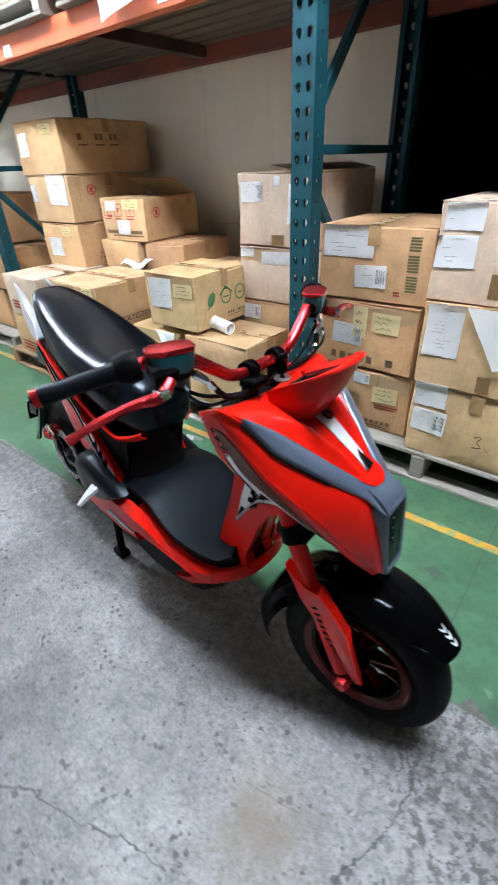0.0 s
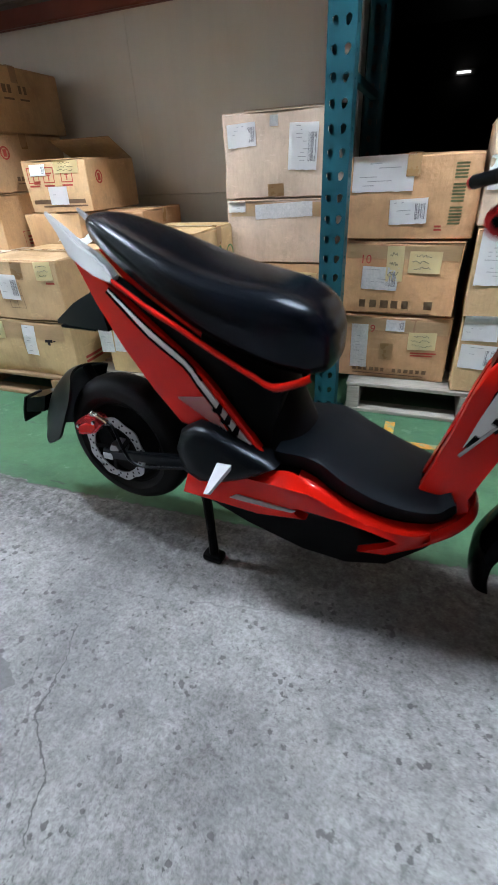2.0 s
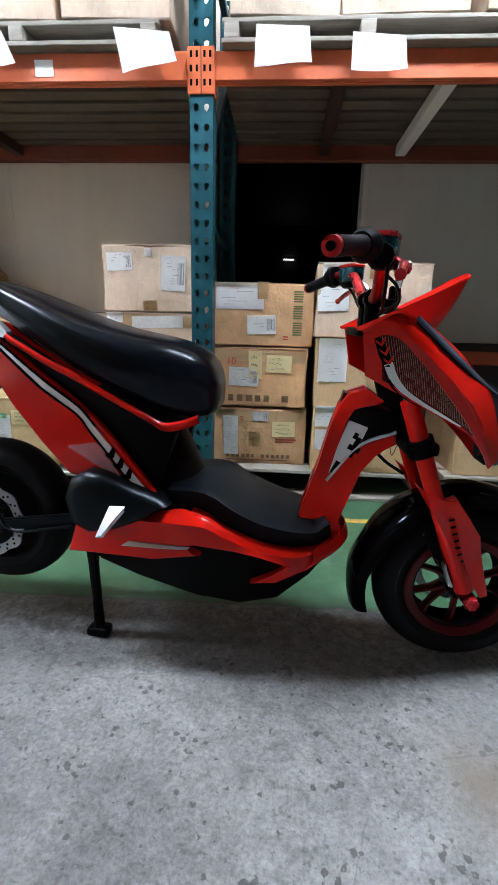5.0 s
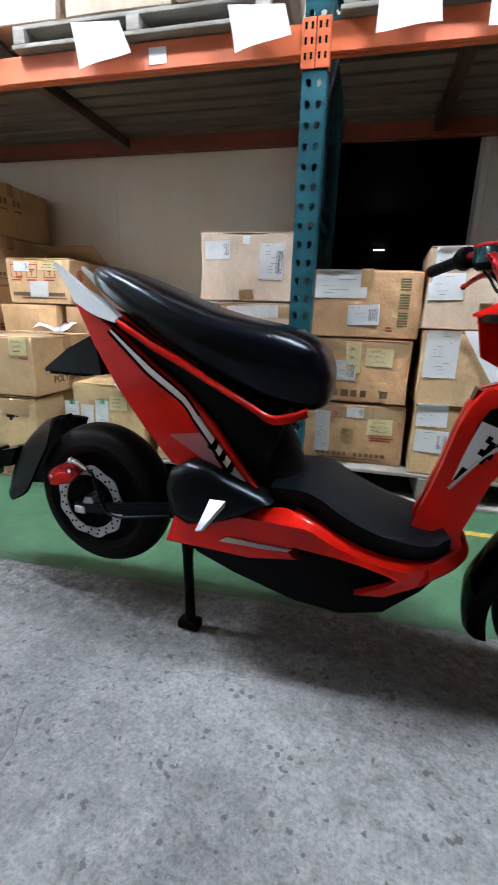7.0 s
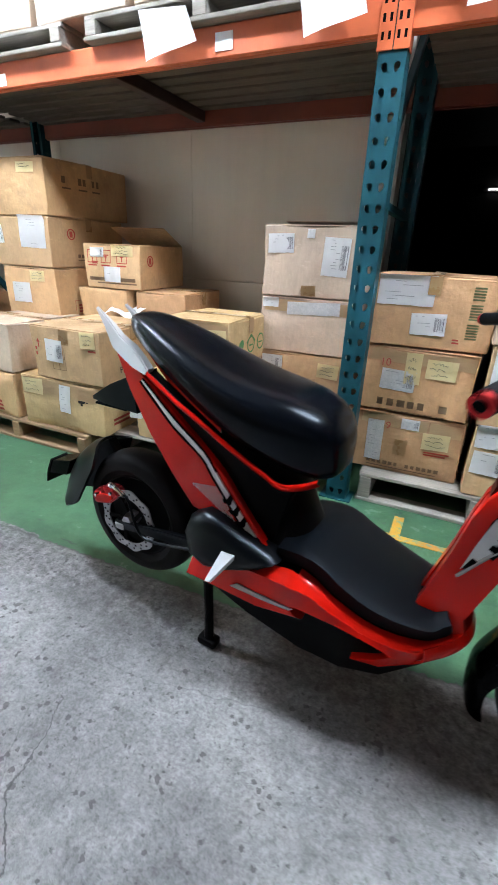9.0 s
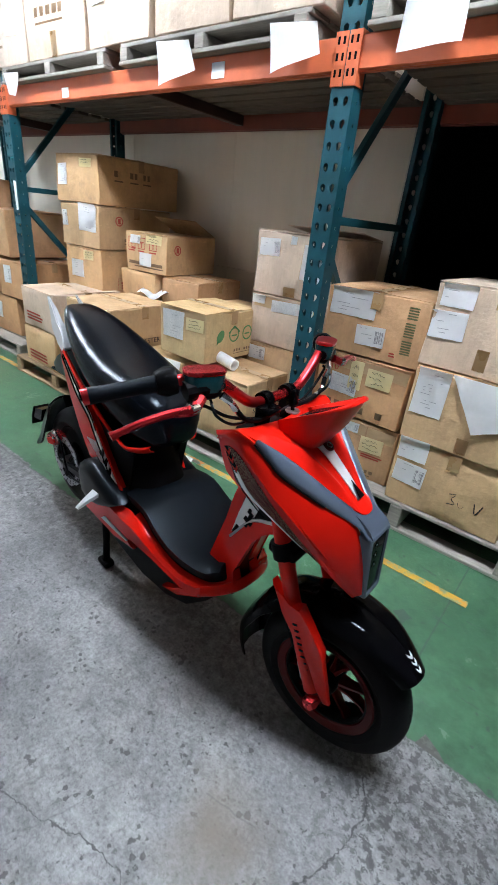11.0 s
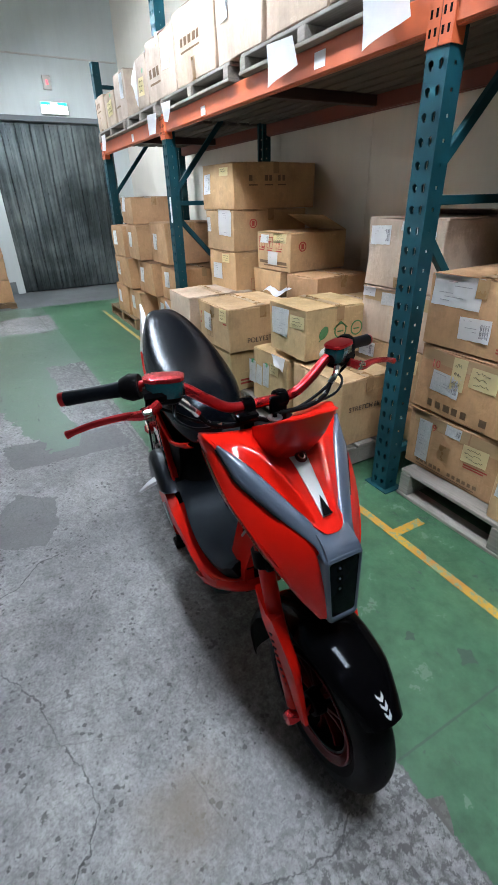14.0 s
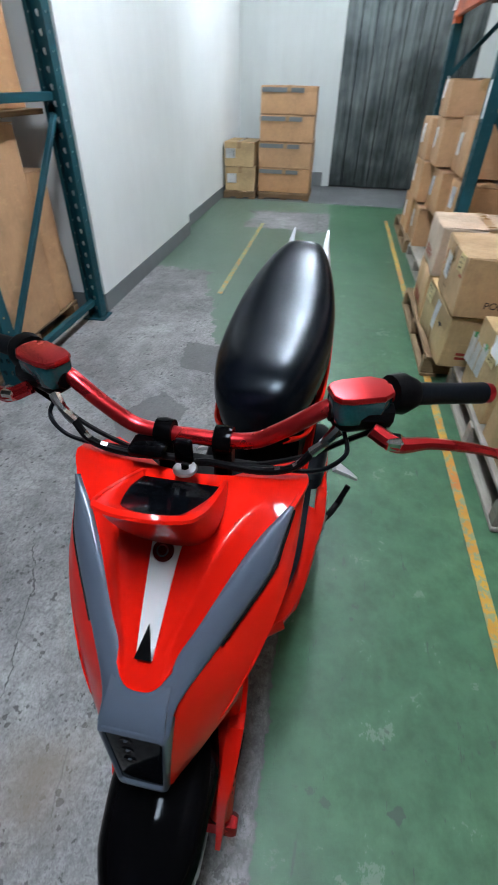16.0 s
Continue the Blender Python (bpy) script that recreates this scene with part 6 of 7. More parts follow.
for s in (-1, 1):
    line = [(-0.40, 0.118, 0.848), (-0.35, 0.126, 0.825), (-0.297, 0.134, 0.799), (-0.22, 0.142, 0.767), (-0.147, 0.146, 0.731), (-0.076, 0.145, 0.695), (-0.03, 0.139, 0.67), (-0.008, 0.135, 0.655), (0.016, 0.13, 0.649), (0.055, 0.113, 0.656), (0.084, 0.09, 0.666)]
    rows = [[(u, s * (v + q), z + dz) for u, v, z in line] for q, dz in ((-0.002, 0.006), (0.004, 0.0), (-0.002, -0.011), (-0.016, -0.02))]
    sp("seat_trim", skin(rows, 0.004, 4), RED, "red trim strip under the seat", smooth=50)
    # body sides below the seat
    blk = [(-0.50, s * 0.07, 0.87), (-0.39, s * 0.112, 0.845), (-0.09, s * 0.132, 0.675), (0.02, s * 0.118, 0.64), (0.03, s * 0.105, 0.62), (0.0, s * 0.105, 0.54), (-0.01, s * 0.11, 0.46), (-0.06, s * 0.113, 0.5), (-0.2, s * 0.112, 0.68), (-0.44, s * 0.085, 0.82)]
    sp("side_cover", plate(blk, 0.03, 0.005), BLACK_MATT, "matt black cover under the seat")
    red = [(-0.572, s * 0.062, 0.89), (-0.53, s * 0.075, 0.876), (-0.40, s * 0.11, 0.82), (-0.305, s * 0.119, 0.754), (-0.237, s * 0.124, 0.708), (-0.172, s * 0.129, 0.655), (-0.14, s * 0.13, 0.623), (-0.07, s * 0.13, 0.535), (-0.005, s * 0.128, 0.452), (-0.08, s * 0.13, 0.47), (-0.17, s * 0.128, 0.495), (-0.255, s * 0.122, 0.5), (-0.332, s * 0.113, 0.58), (-0.417, s * 0.1, 0.675), (-0.495, s * 0.085, 0.78)]
    tail = sp("tail_panel", plate(red, 0.02, 0.006), RED, "glossy red tail side panel")
    upper = [(-0.425, 0.1095, 0.827), (-0.305, 0.1245, 0.741), (-0.211, 0.131, 0.68), (-0.171, 0.1335, 0.634), (-0.119, 0.1345, 0.57), (-0.074, 0.1345, 0.516), (-0.035, 0.134, 0.472)]
    lower = [(-0.432, 0.108, 0.823), (-0.311, 0.1245, 0.726), (-0.217, 0.1305, 0.667), (-0.181, 0.133, 0.622), (-0.136, 0.1345, 0.568), (-0.095, 0.1345, 0.513), (-0.054, 0.134, 0.468)]
    strip = [(u, s * v, z) for u, v, z in upper + lower[::-1]]
    sp("white_stripe", plate(strip, 0.006, 0.001), WHITE_PAINT, "white lacquer stripe", tail)
    sp("stripe_edge", tube([(u - 0.002, s * v, z - 0.003) for u, v, z in lower], 0.0032, 6, 3), BLACK_GLOSS, "", tail)
    sp("stripe_edge", tube([(u + 0.002, s * v, z + 0.002) for u, v, z in upper[:4]], 0.0028, 6, 3), BLACK_GLOSS, "", tail)
    d, n = Vector((0.63, 0, -0.776)), Vector((0.776, 0, 0.63))
    for k in range(3):
        c = Vector((-0.138 + k * 0.021, s * 0.1365, 0.576 - k * 0.026))
        chev = [c - n * 0.016, c + d * 0.012, c + n * 0.016, c + n * 0.016 + d * 0.012, c + d * 0.024, c - n * 0.016 + d * 0.012]
        sp("chevron", plate([tuple(q) for q in chev], 0.003, 0), BLACK_GLOSS, "", tail)
    edge = tube([(-0.178, s * 0.1305, 0.659), (-0.14, s * 0.132, 0.623), (-0.07, s * 0.132, 0.535), (-0.008, s * 0.13, 0.456)], 0.006, 7)
    sp("red_edge", edge, RED, "", tail)
    hatch = bmesh.new()
    A, B, C = Vector((-0.256, s * 0.1255, 0.577)), Vector((-0.166, s * 0.1325, 0.595)), Vector((-0.105, s * 0.1335, 0.498))
    for k in range(1, 15):
        f = k / 14
        beam_between(A + (B - A) * f, A + (C - A) * f, 0.0013, 0.0016, hatch)
    sp("hatching", hatch, WHITE_PAINT, "fine pale hatching", tail)["kind"] = "stuff"
    # black pods over the swingarm pivot
    def pod_ring(v, k):
        pts = [(-0.253, 0.455), (-0.235, 0.5), (-0.187, 0.528), (-0.14, 0.522), (-0.07, 0.494), (0.012, 0.465), (0.03, 0.452), (-0.01, 0.425), (-0.06, 0.4), (-0.12, 0.375), (-0.19, 0.36), (-0.24, 0.385)]
        c = Vector((-0.11, 0, 0.44))
        return [(c.x + (a - c.x) * k, s * v, c.z + (b - c.z) * k) for a, b in pts]
    pod = loft([pod_ring(0.1, 0.98), pod_ring(0.15, 1.0), pod_ring(0.172, 0.93), pod_ring(0.182, 0.75), pod_ring(0.184, 0.45)])
    sp("pivot_cover", pod, BLACK_SATIN, "rounded black pivot cover", smooth=50)
    reach = 0.042 if s > 0 else 0.0
    peg = loft([[(-0.115, s * (0.165 + reach), 0.445), (-0.072, s * (0.165 + reach), 0.447), (-0.074, s * (0.176 + reach), 0.456), (-0.117, s * (0.176 + reach), 0.454)],
                [(-0.118, s * (0.208 + reach), 0.415), (-0.09, s * (0.21 + reach), 0.42), (-0.093, s * (0.218 + reach), 0.428), (-0.121, s * (0.216 + reach), 0.424)],
                [(-0.125, s * (0.24 + reach), 0.388), (-0.11, s * (0.242 + reach), 0.392), (-0.112, s * (0.247 + reach), 0.398), (-0.127, s * (0.246 + reach), 0.394)]])
    sp("foot_peg", peg, SILVER_PAINT, "silver-white folding foot peg")

# seat column and frame core
def column_ring(u0, u1, w, z0, z1):
    """A rounded slice from u0 to u1; z0 at its rear, z1 at its front."""
    out = []
    for k in range(24):
        a = 2 * math.pi * k / 24
        c, q = math.cos(a), math.sin(a)
        u = math.copysign(abs(c) ** 0.75, c)
        out.append(((u0 + u1) / 2 + (u1 - u0) / 2 * u, w * math.copysign(abs(q) ** 0.75, q), (z0 + z1) / 2 + (z1 - z0) / 2 * u))
    return out


sp("seat_column", loft([column_ring(-0.22, 0.02, 0.098, 0.72, 0.68), column_ring(-0.22, 0.024, 0.098, 0.6, 0.6), column_ring(-0.22, 0.06, 0.106, 0.5, 0.52), column_ring(-0.22, 0.088, 0.118, 0.42, 0.455), column_ring(-0.22, 0.13, 0.138, 0.36, 0.42)]), BLACK_MATT, "matt black seat column", smooth=50)

# floorboard
MATP = [(0.02, 0.445, 0.12), (0.1, 0.447, 0.126), (0.16, 0.414, 0.13), (0.24, 0.38, 0.129), (0.32, 0.361, 0.115), (0.39, 0.356, 0.09), (0.43, 0.374, 0.062)]
rows = [[(u, v * w * (1.2 if v > 0 else 1), z + 0.004 * (1 - v * v) - 0.006 * max(v, 0) - 0.005 * abs(v) ** 6) for u, z, w in MATP] for v in (-1, -0.85, -0.4, 0, 0.4, 0.85, 1)]
board = sp("floorboard", skin(rows, -0.045, 3), MAT_RUBBER, "black ribbed rubber floorboard", smooth=40)
ribs = bmesh.new()
for k in range(9):
    y = -0.07 + k * 0.0175
    tube([(0.27, y, 0.376), (0.32, y * 0.95, 0.367), (0.37, y * 0.85, 0.3625)], 0.003, 6, 3, bm=ribs)
sp("floor_ribs", ribs, MAT_RUBBER, parent=board)["kind"] = "stuff"
for s in (-1, 1):
    off = 0.036 if s > 0 else 0.0
    low = [(-0.225, 0.145, 0.405), (-0.1, 0.155, 0.4), (-0.04, 0.165, 0.406), (0.067, 0.172, 0.409), (0.117, 0.172, 0.407), (0.137, 0.17, 0.399), (0.19, 0.16, 0.366), (0.25, 0.153, 0.347), (0.308, 0.145, 0.335), (0.362, 0.13, 0.331), (0.39, 0.115, 0.343), (0.43, 0.085, 0.362), (0.455, 0.05, 0.375), (0.448, 0.07, 0.345), (0.422, 0.095, 0.318), (0.376, 0.118, 0.291), (0.3, 0.14, 0.257), (0.232, 0.15, 0.253), (0.29, 0.152, 0.285), (0.335, 0.143, 0.309), (0.31, 0.148, 0.316), (0.253, 0.158, 0.335), (0.193, 0.166, 0.352), (0.09, 0.172, 0.363), (0.055, 0.174, 0.352), (0.108, 0.172, 0.328), (-0.02, 0.168, 0.305), (-0.258, 0.155, 0.295)]
    low = [(u, s * (v + off), z) for u, v, z in low]
    skirt = sp("side_skirt", plate(low, 0.025, 0.005), RED, "glossy red lower side skirt")
    ledge = [[(-0.04, s * (0.138 + off), 0.412), (0.02, s * (0.142 + off), 0.434), (0.066, s * (0.145 + off), 0.441), (0.098, s * (0.147 + off), 0.424), (0.125, s * (0.152 + off), 0.407), (0.14, s * (0.158 + off), 0.4)], [(-0.04, s * (0.165 + off), 0.404), (0.02, s * (0.17 + off), 0.409), (0.067, s * (0.173 + off), 0.41), (0.098, s * (0.173 + off), 0.41), (0.12, s * (0.172 + off), 0.407), (0.14, s * (0.17 + off), 0.398)]]
    sp("skirt_ledge", skin(ledge, 0.006, 3), RED, "red sloping top facet of the skirt", skirt, smooth=30)
    wide = 1.2 if s > 0 else 1.0
    edge_in = [(0.08, 0.125, 0.441), (0.12, 0.127, 0.428), (0.16, 0.13, 0.404), (0.2, 0.13, 0.386), (0.25, 0.127, 0.366), (0.308, 0.117, 0.352), (0.362, 0.1, 0.347), (0.395, 0.086, 0.35), (0.432, 0.06, 0.366)]
    edge_out = [(0.08, 0.172, 0.411), (0.12, 0.172, 0.406), (0.155, 0.167, 0.388), (0.19, 0.16, 0.366), (0.25, 0.153, 0.347), (0.308, 0.145, 0.335), (0.362, 0.13, 0.331), (0.392, 0.114, 0.342), (0.432, 0.084, 0.362)]
    rim = [[(u, s * v * wide, z) for u, v, z in edge_in], [((u + p) / 2, s * (v * wide + q + off + 0.006) / 2, (z + r) / 2 + 0.005) for (u, v, z), (p, q, r) in zip(edge_in, edge_out)], [(u, s * (v + off), z + 0.001) for u, v, z in edge_out]]
    sp("skirt_rim", skin(rim, 0.006, 3), RED, "red rounded rim beside the floorboard", skirt, smooth=50)
    bar = [(-0.1, s * (0.17 + off), 0.334), (0.02, s * (0.176 + off), 0.341), (0.075, s * (0.178 + off), 0.346), (0.085, s * (0.178 + off), 0.353), (-0.08, s * (0.168 + off), 0.348)]
    sp("skirt_stripe", plate(bar, 0.004, 0.001), STEEL, "grey metallic stripe", skirt)
    belly = [(-0.2, 0.125, 0.33), (-0.184, 0.127, 0.264), (-0.071, 0.13, 0.23), (0.089, 0.125, 0.186), (0.2, 0.112, 0.166), (0.3, 0.1, 0.188), (0.38, 0.085, 0.262), (0.44, 0.065, 0.33), (0.3, 0.125, 0.345), (0.2, 0.14, 0.365), (0.0, 0.14, 0.37)]
    belly = [(u, s * v, z) for u, v, z in belly]
    sp("belly_panel", plate(belly, 0.03, 0.006), BLACK_MATT, "matt black belly panel")
nose_top = [(0.385, 0.12, 0.345), (0.43, 0.086, 0.363), (0.458, 0.045, 0.378), (0.466, 0.0, 0.382)]
nose_mid = [(0.39, 0.126, 0.318), (0.438, 0.092, 0.336), (0.468, 0.05, 0.348), (0.477, 0.0, 0.352)]
nose_low = [(0.372, 0.117, 0.292), (0.418, 0.088, 0.312), (0.446, 0.05, 0.322), (0.455, 0.0, 0.326)]
sp("skirt_prow", skin([[(u, -v, z) for u, v, z in r] + [(u, v + 0.036 * v / 0.12, z) for u, v, z in r[-2::-1]] for r in (nose_top, nose_mid, nose_low)], 0.006, 3), RED, "red prow joining both skirts", smooth=50)
sp("belly_pan", loft([[(-0.2, -0.12, 0.27), (-0.2, 0.12, 0.27), (-0.2, 0.12, 0.36), (-0.2, -0.12, 0.36)], [(0.1, -0.11, 0.183), (0.1, 0.11, 0.183), (0.1, 0.13, 0.36), (0.1, -0.13, 0.36)], [(0.28, -0.085, 0.185), (0.28, 0.085, 0.185), (0.28, 0.11, 0.34), (0.28, -0.11, 0.34)], [(0.43, -0.06, 0.31), (0.43, 0.06, 0.31), (0.43, 0.07, 0.36), (0.43, -0.07, 0.36)]]), BLACK_MATT, "black battery belly pan")

# centre stand
for s in (-1,):
    leg = sp("stand_leg", tube([(-0.228, s * 0.08, 0.3), (-0.228, s * 0.085, 0.22), (-0.22, s * 0.092, 0.1), (-0.214, s * 0.1, 0.02)], 0.015, 10, 4, radii=[0.024, 0.015, 0.014, 0.016]), BLACK_MATT, "black steel centre-stand leg")
    sp("stand_foot", box_bm(-0.248, -0.182, s * 0.1 - 0.022, s * 0.1 + 0.022, 0.0, 0.028, 0.009, 2), BLACK_MATT, "black stand foot", leg)

side_stand = sp("side_stand", tube([(0.03, 0.17, 0.3), (-0.03, 0.215, 0.29), (-0.13, 0.25, 0.275)], 0.011, 10, 4), BLACK_MATT, "folded black side stand")
sp("stand_tab", beam_between((-0.1, 0.24, 0.28), (-0.14, 0.268, 0.34), 0.018, 0.012, bevel=0.003), BLACK_MATT, "", side_stand)
sp("stand_spring", tube([(0.08, 0.19, 0.29), (-0.02, 0.212, 0.305)], 0.007, 8, 2), STEEL, "steel return spring", side_stand)

# narrow leg-shield spine between floorboard and steering head
for s in (-1, 1):
    sh = [(0.33, s * 0.05, 0.375), (0.345, s * 0.048, 0.42), (0.385, s * 0.04, 0.553), (0.408, s * 0.036, 0.65), (0.424, s * 0.036, 0.703), (0.447, s * 0.04, 0.735), (0.486, s * 0.045, 0.748), (0.53, s * 0.05, 0.72), (0.512, s * 0.046, 0.708), (0.46, s * 0.038, 0.7), (0.445, s * 0.036, 0.66), (0.405, s * 0.038, 0.505), (0.48, s * 0.036, 0.6), (0.565, s * 0.045, 0.645), (0.57, s * 0.045, 0.615), (0.52, s * 0.04, 0.585), (0.488, s * 0.038, 0.54), (0.44, s * 0.05, 0.405), (0.46, s * 0.055, 0.37), (0.45, s * 0.06, 0.335), (0.39, s * 0.075, 0.315), (0.36, s * 0.07, 0.355)]
    shield = sp("leg_shield", plate(sh, 0.03, 0.005), RED, "glossy red leg-shield spine")
    inner = [(0.412, s * 0.033, 0.52), (0.447, s * 0.031, 0.655), (0.463, s * 0.033, 0.697), (0.512, s * 0.04, 0.704), (0.57, s * 0.04, 0.68), (0.563, s * 0.04, 0.646), (0.48, s * 0.032, 0.604)]
    sp("shield_inset", plate(inner, 0.025, 0.002), BLACK_MATT, "black inset in the spine", shield)
    tag = [(0.412, s * 0.0385, 0.528), (0.43, s * 0.037, 0.6), (0.452, s * 0.036, 0.668), (0.5, s * 0.0365, 0.652), (0.487, s * 0.0365, 0.618), (0.455, s * 0.037, 0.58)]
    sp("shield_sticker", plate(tag, 0.003, 0), WHITE_PAINT, "white and black sticker", shield)
    ax, ac = Vector((0.42, 0, 0.91)), Vector((0.91, 0, -0.42))
    for along, across, la, lc in ((-0.008, 0.0, 0.034, 0.013), (0.066, 0.008, 0.014, 0.03), (0.078, 0.016, 0.026, 0.012), (0.05, 0.02, 0.018, 0.01), (0.096, 0.006, 0.016, 0.01)):
        c = Vector((0.418, s * 0.0405, 0.54)) + ax * along + ac * across
        sp("sticker_block", plate([tuple(c), tuple(c + ax * la), tuple(c + ax * la + ac * lc), tuple(c + ac * lc)], 0.003, 0), BLACK_GLOSS, "", shield)
    sp("shield_line", tube([(0.408, s * 0.0385, 0.508), (0.48, s * 0.0375, 0.603), (0.566, s * 0.0455, 0.647)], 0.0045, 6), STEEL, "thin silver edge line", shield)
sp("inner_shield", loft([[(0.435, -0.026, 0.735), (0.435, 0.026, 0.735), (0.55, 0.028, 0.7), (0.55, -0.028, 0.7)], [(0.4, -0.03, 0.6), (0.4, 0.03, 0.6), (0.49, 0.026, 0.58), (0.49, -0.026, 0.58)], [(0.35, -0.04, 0.42), (0.35, 0.04, 0.42), (0.44, 0.04, 0.42), (0.44, -0.04, 0.42)], [(0.35, -0.06, 0.34), (0.35, 0.06, 0.34), (0.45, 0.05, 0.32), (0.45, -0.05, 0.32)]]), RED_DEEP, "red inner face of the spine")

# front fairing: side cheeks, grey blue V band, red nose panel, headlight
TOPL = [(0.43, 0.15, 0.89), (0.49, 0.168, 0.914), (0.553, 0.158, 0.902), (0.622, 0.138, 0.845), (0.704, 0.087, 0.79), (0.77, 0.046, 0.75), (0.8, 0.042, 0.67), (0.815, 0.037, 0.586)]
MIDL = [(0.445, 0.158, 0.882), (0.5, 0.171, 0.895), (0.55, 0.172, 0.862), (0.61, 0.166, 0.812), (0.665, 0.147, 0.762), (0.71, 0.123, 0.71), (0.758, 0.087, 0.645), (0.803, 0.042, 0.574)]
LOWL = [(0.46, 0.138, 0.79), (0.523, 0.14, 0.758), (0.575, 0.131, 0.732), (0.63, 0.121, 0.704), (0.675, 0.113, 0.68), (0.715, 0.099, 0.655), (0.757, 0.077, 0.612), (0.793, 0.042, 0.562)]
for s in (-1, 1):
    top, mid, low = ([(u, s * v, z) for u, v, z in r] for r in (TOPL, MIDL, LOWL))
    def between(a, b, f, out=0.0):
        return [(p[0] + (q[0] - p[0]) * f, p[1] + (q[1] - p[1]) * f + s * out, p[2] + (q[2] - p[2]) * f) for p, q in zip(a, b)]

    cheek = skin([top, between(top, mid, 0.5, 0.003), between(top, mid, 0.93, 0.0004), mid, between(mid, low, 0.05, 0.0004), between(mid, low, 0.5, 0.002), low], 0.006, 3)
    shell = BVHTree.FromBMesh(cheek)
    cheek = sp("fairing_cheek", cheek, RED, "glossy red fairing side with a sharp crease", steer=True, smooth=30)
    def on_cheek(u, z, lift=0.0012):
        hit, normal = shell.ray_cast(Vector((u, s * 0.4, z)), Vector((0, -s, 0)))[:2]
        if hit is None:
            return Vector((u, s * 0.14, z))
        return hit + (normal if normal.y * s > 0 else -normal) * lift

    def on_line(path, widths):
        """A painted band along a path of (u, z) on the cheek."""
        pts = spline([(u, 0, z) for u, z in path], 6)
        rows = [[], [], []]
        for k, p in enumerate(pts):
            d = (pts[min(k + 1, len(pts) - 1)] - pts[max(k - 1, 0)]).normalized()
            f = k / (len(pts) - 1) * (len(widths) - 1)
            i = min(int(f), len(widths) - 2)
            h = (widths[i] + (widths[i + 1] - widths[i]) * (f - i)) / 2
            for row, g in zip(rows, (-1, 0, 1)):
                row.append(on_cheek(p.x + d.z * h * g, p.z - d.x * h * g))
        return skin(rows, 0.0012, 1)

    hatch = bmesh.new()
    ma, lo = spline(mid, 10), spline(low, 10)
    count = int(len(ma) * 0.74)
    strip = []
    for k in range(6, count):
        f0 = 0.14 + 0.7 * max(0.0, (k / count - 0.3) / 0.7) ** 1.3
        strip.append([on_cheek(q.x, q.z, 0.0009) for q in (ma[k] + (lo[k] - ma[k]) * f for f in (f0, f0 * 0.67 + 0.3, f0 * 0.33 + 0.6, 0.9))])
        shift = min(k + 3, len(lo) - 1)
        ends = [ma[k] + (lo[shift] - ma[k]) * (f0 + (0.84 - f0) * f) for f in (0.0, 0.33, 0.67, 1.0)]
        ends = [on_cheek(q.x, q.z, 0.0017) for q in ends]
        for q, r in zip(ends, ends[1:]):
            beam_between(q, r, 0.001, 0.0009, hatch)
    sp("side_inlay", skin(strip, 0.0012, 1), RED_DEEP, "dark red inlay with fine gold hatching", cheek, steer=True)
    sp("hatching", hatch, GOLD_LINE, "fine pale gold hatching", cheek, steer=True)["kind"] = "stuff"
    path = [(0.474, 0.872), (0.49, 0.842), (0.508, 0.812)]
    sp("black_band", on_line(path, (0.012, 0.02, 0.02)), BLACK_GLOSS, "short black band with chevrons", cheek, steer=True)
    for k in range(3):
        u, z = 0.479 + k * 0.0105, 0.864 - k * 0.0185
        chev = [(u - 0.008, z + 0.004), (u + 0.004, z - 0.004), (u + 0.009, z + 0.01)]
        rows = [[on_cheek(p, q, 0.0026) for p, q in chev], [on_cheek(p + 0.0035, q - 0.006, 0.0026) for p, q in chev]]
        sp("chevron", skin(rows, 0.001, 1), RED, "", cheek, steer=True)
    path = [(0.504, 0.819), (0.516, 0.795), (0.532, 0.774), (0.552, 0.756), (0.59, 0.733), (0.635, 0.709), (0.685, 0.682)]
    sp("white_stripe", on_line(path, (0.018, 0.017, 0.014, 0.011, 0.008, 0.006, 0.003)), WHITE_PAINT, "white lacquer stripe", cheek, steer=True)
    path = [(0.496, 0.806), (0.508, 0.784), (0.524, 0.764), (0.545, 0.746), (0.585, 0.725)]
    sp("stripe_edge", on_line(path, (0.003, 0.004, 0.003, 0.002)), BLACK_GLOSS, "", cheek, steer=True)
    OUT = [(0.551, 0.16, 0.905), (0.59, 0.151, 0.874), (0.622, 0.141, 0.848), (0.704, 0.09, 0.793), (0.768, 0.051, 0.756), (0.799, 0.0475, 0.735)]
    INN = [(0.553, 0.152, 0.91), (0.59, 0.121, 0.888), (0.628, 0.096, 0.862), (0.694, 0.056, 0.812), (0.752, 0.03, 0.776), (0.8, 0.025, 0.743)]
    band = []
    for f in (0.0, 0.1, 0.28, 0.5, 0.72, 0.9, 1.0):
        lift = 0.011 * math.sqrt(max(0.0, 1 - (2 * f - 1) ** 2))
        row = []
        for k, (a, b) in enumerate(zip(OUT, INN)):
            rise = lift * (1.0, 1.0, 1.0, 0.9, 0.35, 0.1)[k]
            row.append((a[0] + (b[0] - a[0]) * f + rise * 0.35, s * (a[1] + (b[1] - a[1]) * f + rise * 0.3), a[2] + (b[2] - a[2]) * f + rise * 0.85))
        band.append(row)
    sp("band_seam", tube([(u - 0.001, s * (v + 0.0015), z - 0.001) for u, v, z in OUT[:4]], 0.0022, 6, 4), BLACK_MATT, "black seam beside the band", steer=True)
    sp("fairing_band", skin(band, 0.008, 3), GREY_BLUE, "grey-blue painted V band", steer=True, smooth=50)
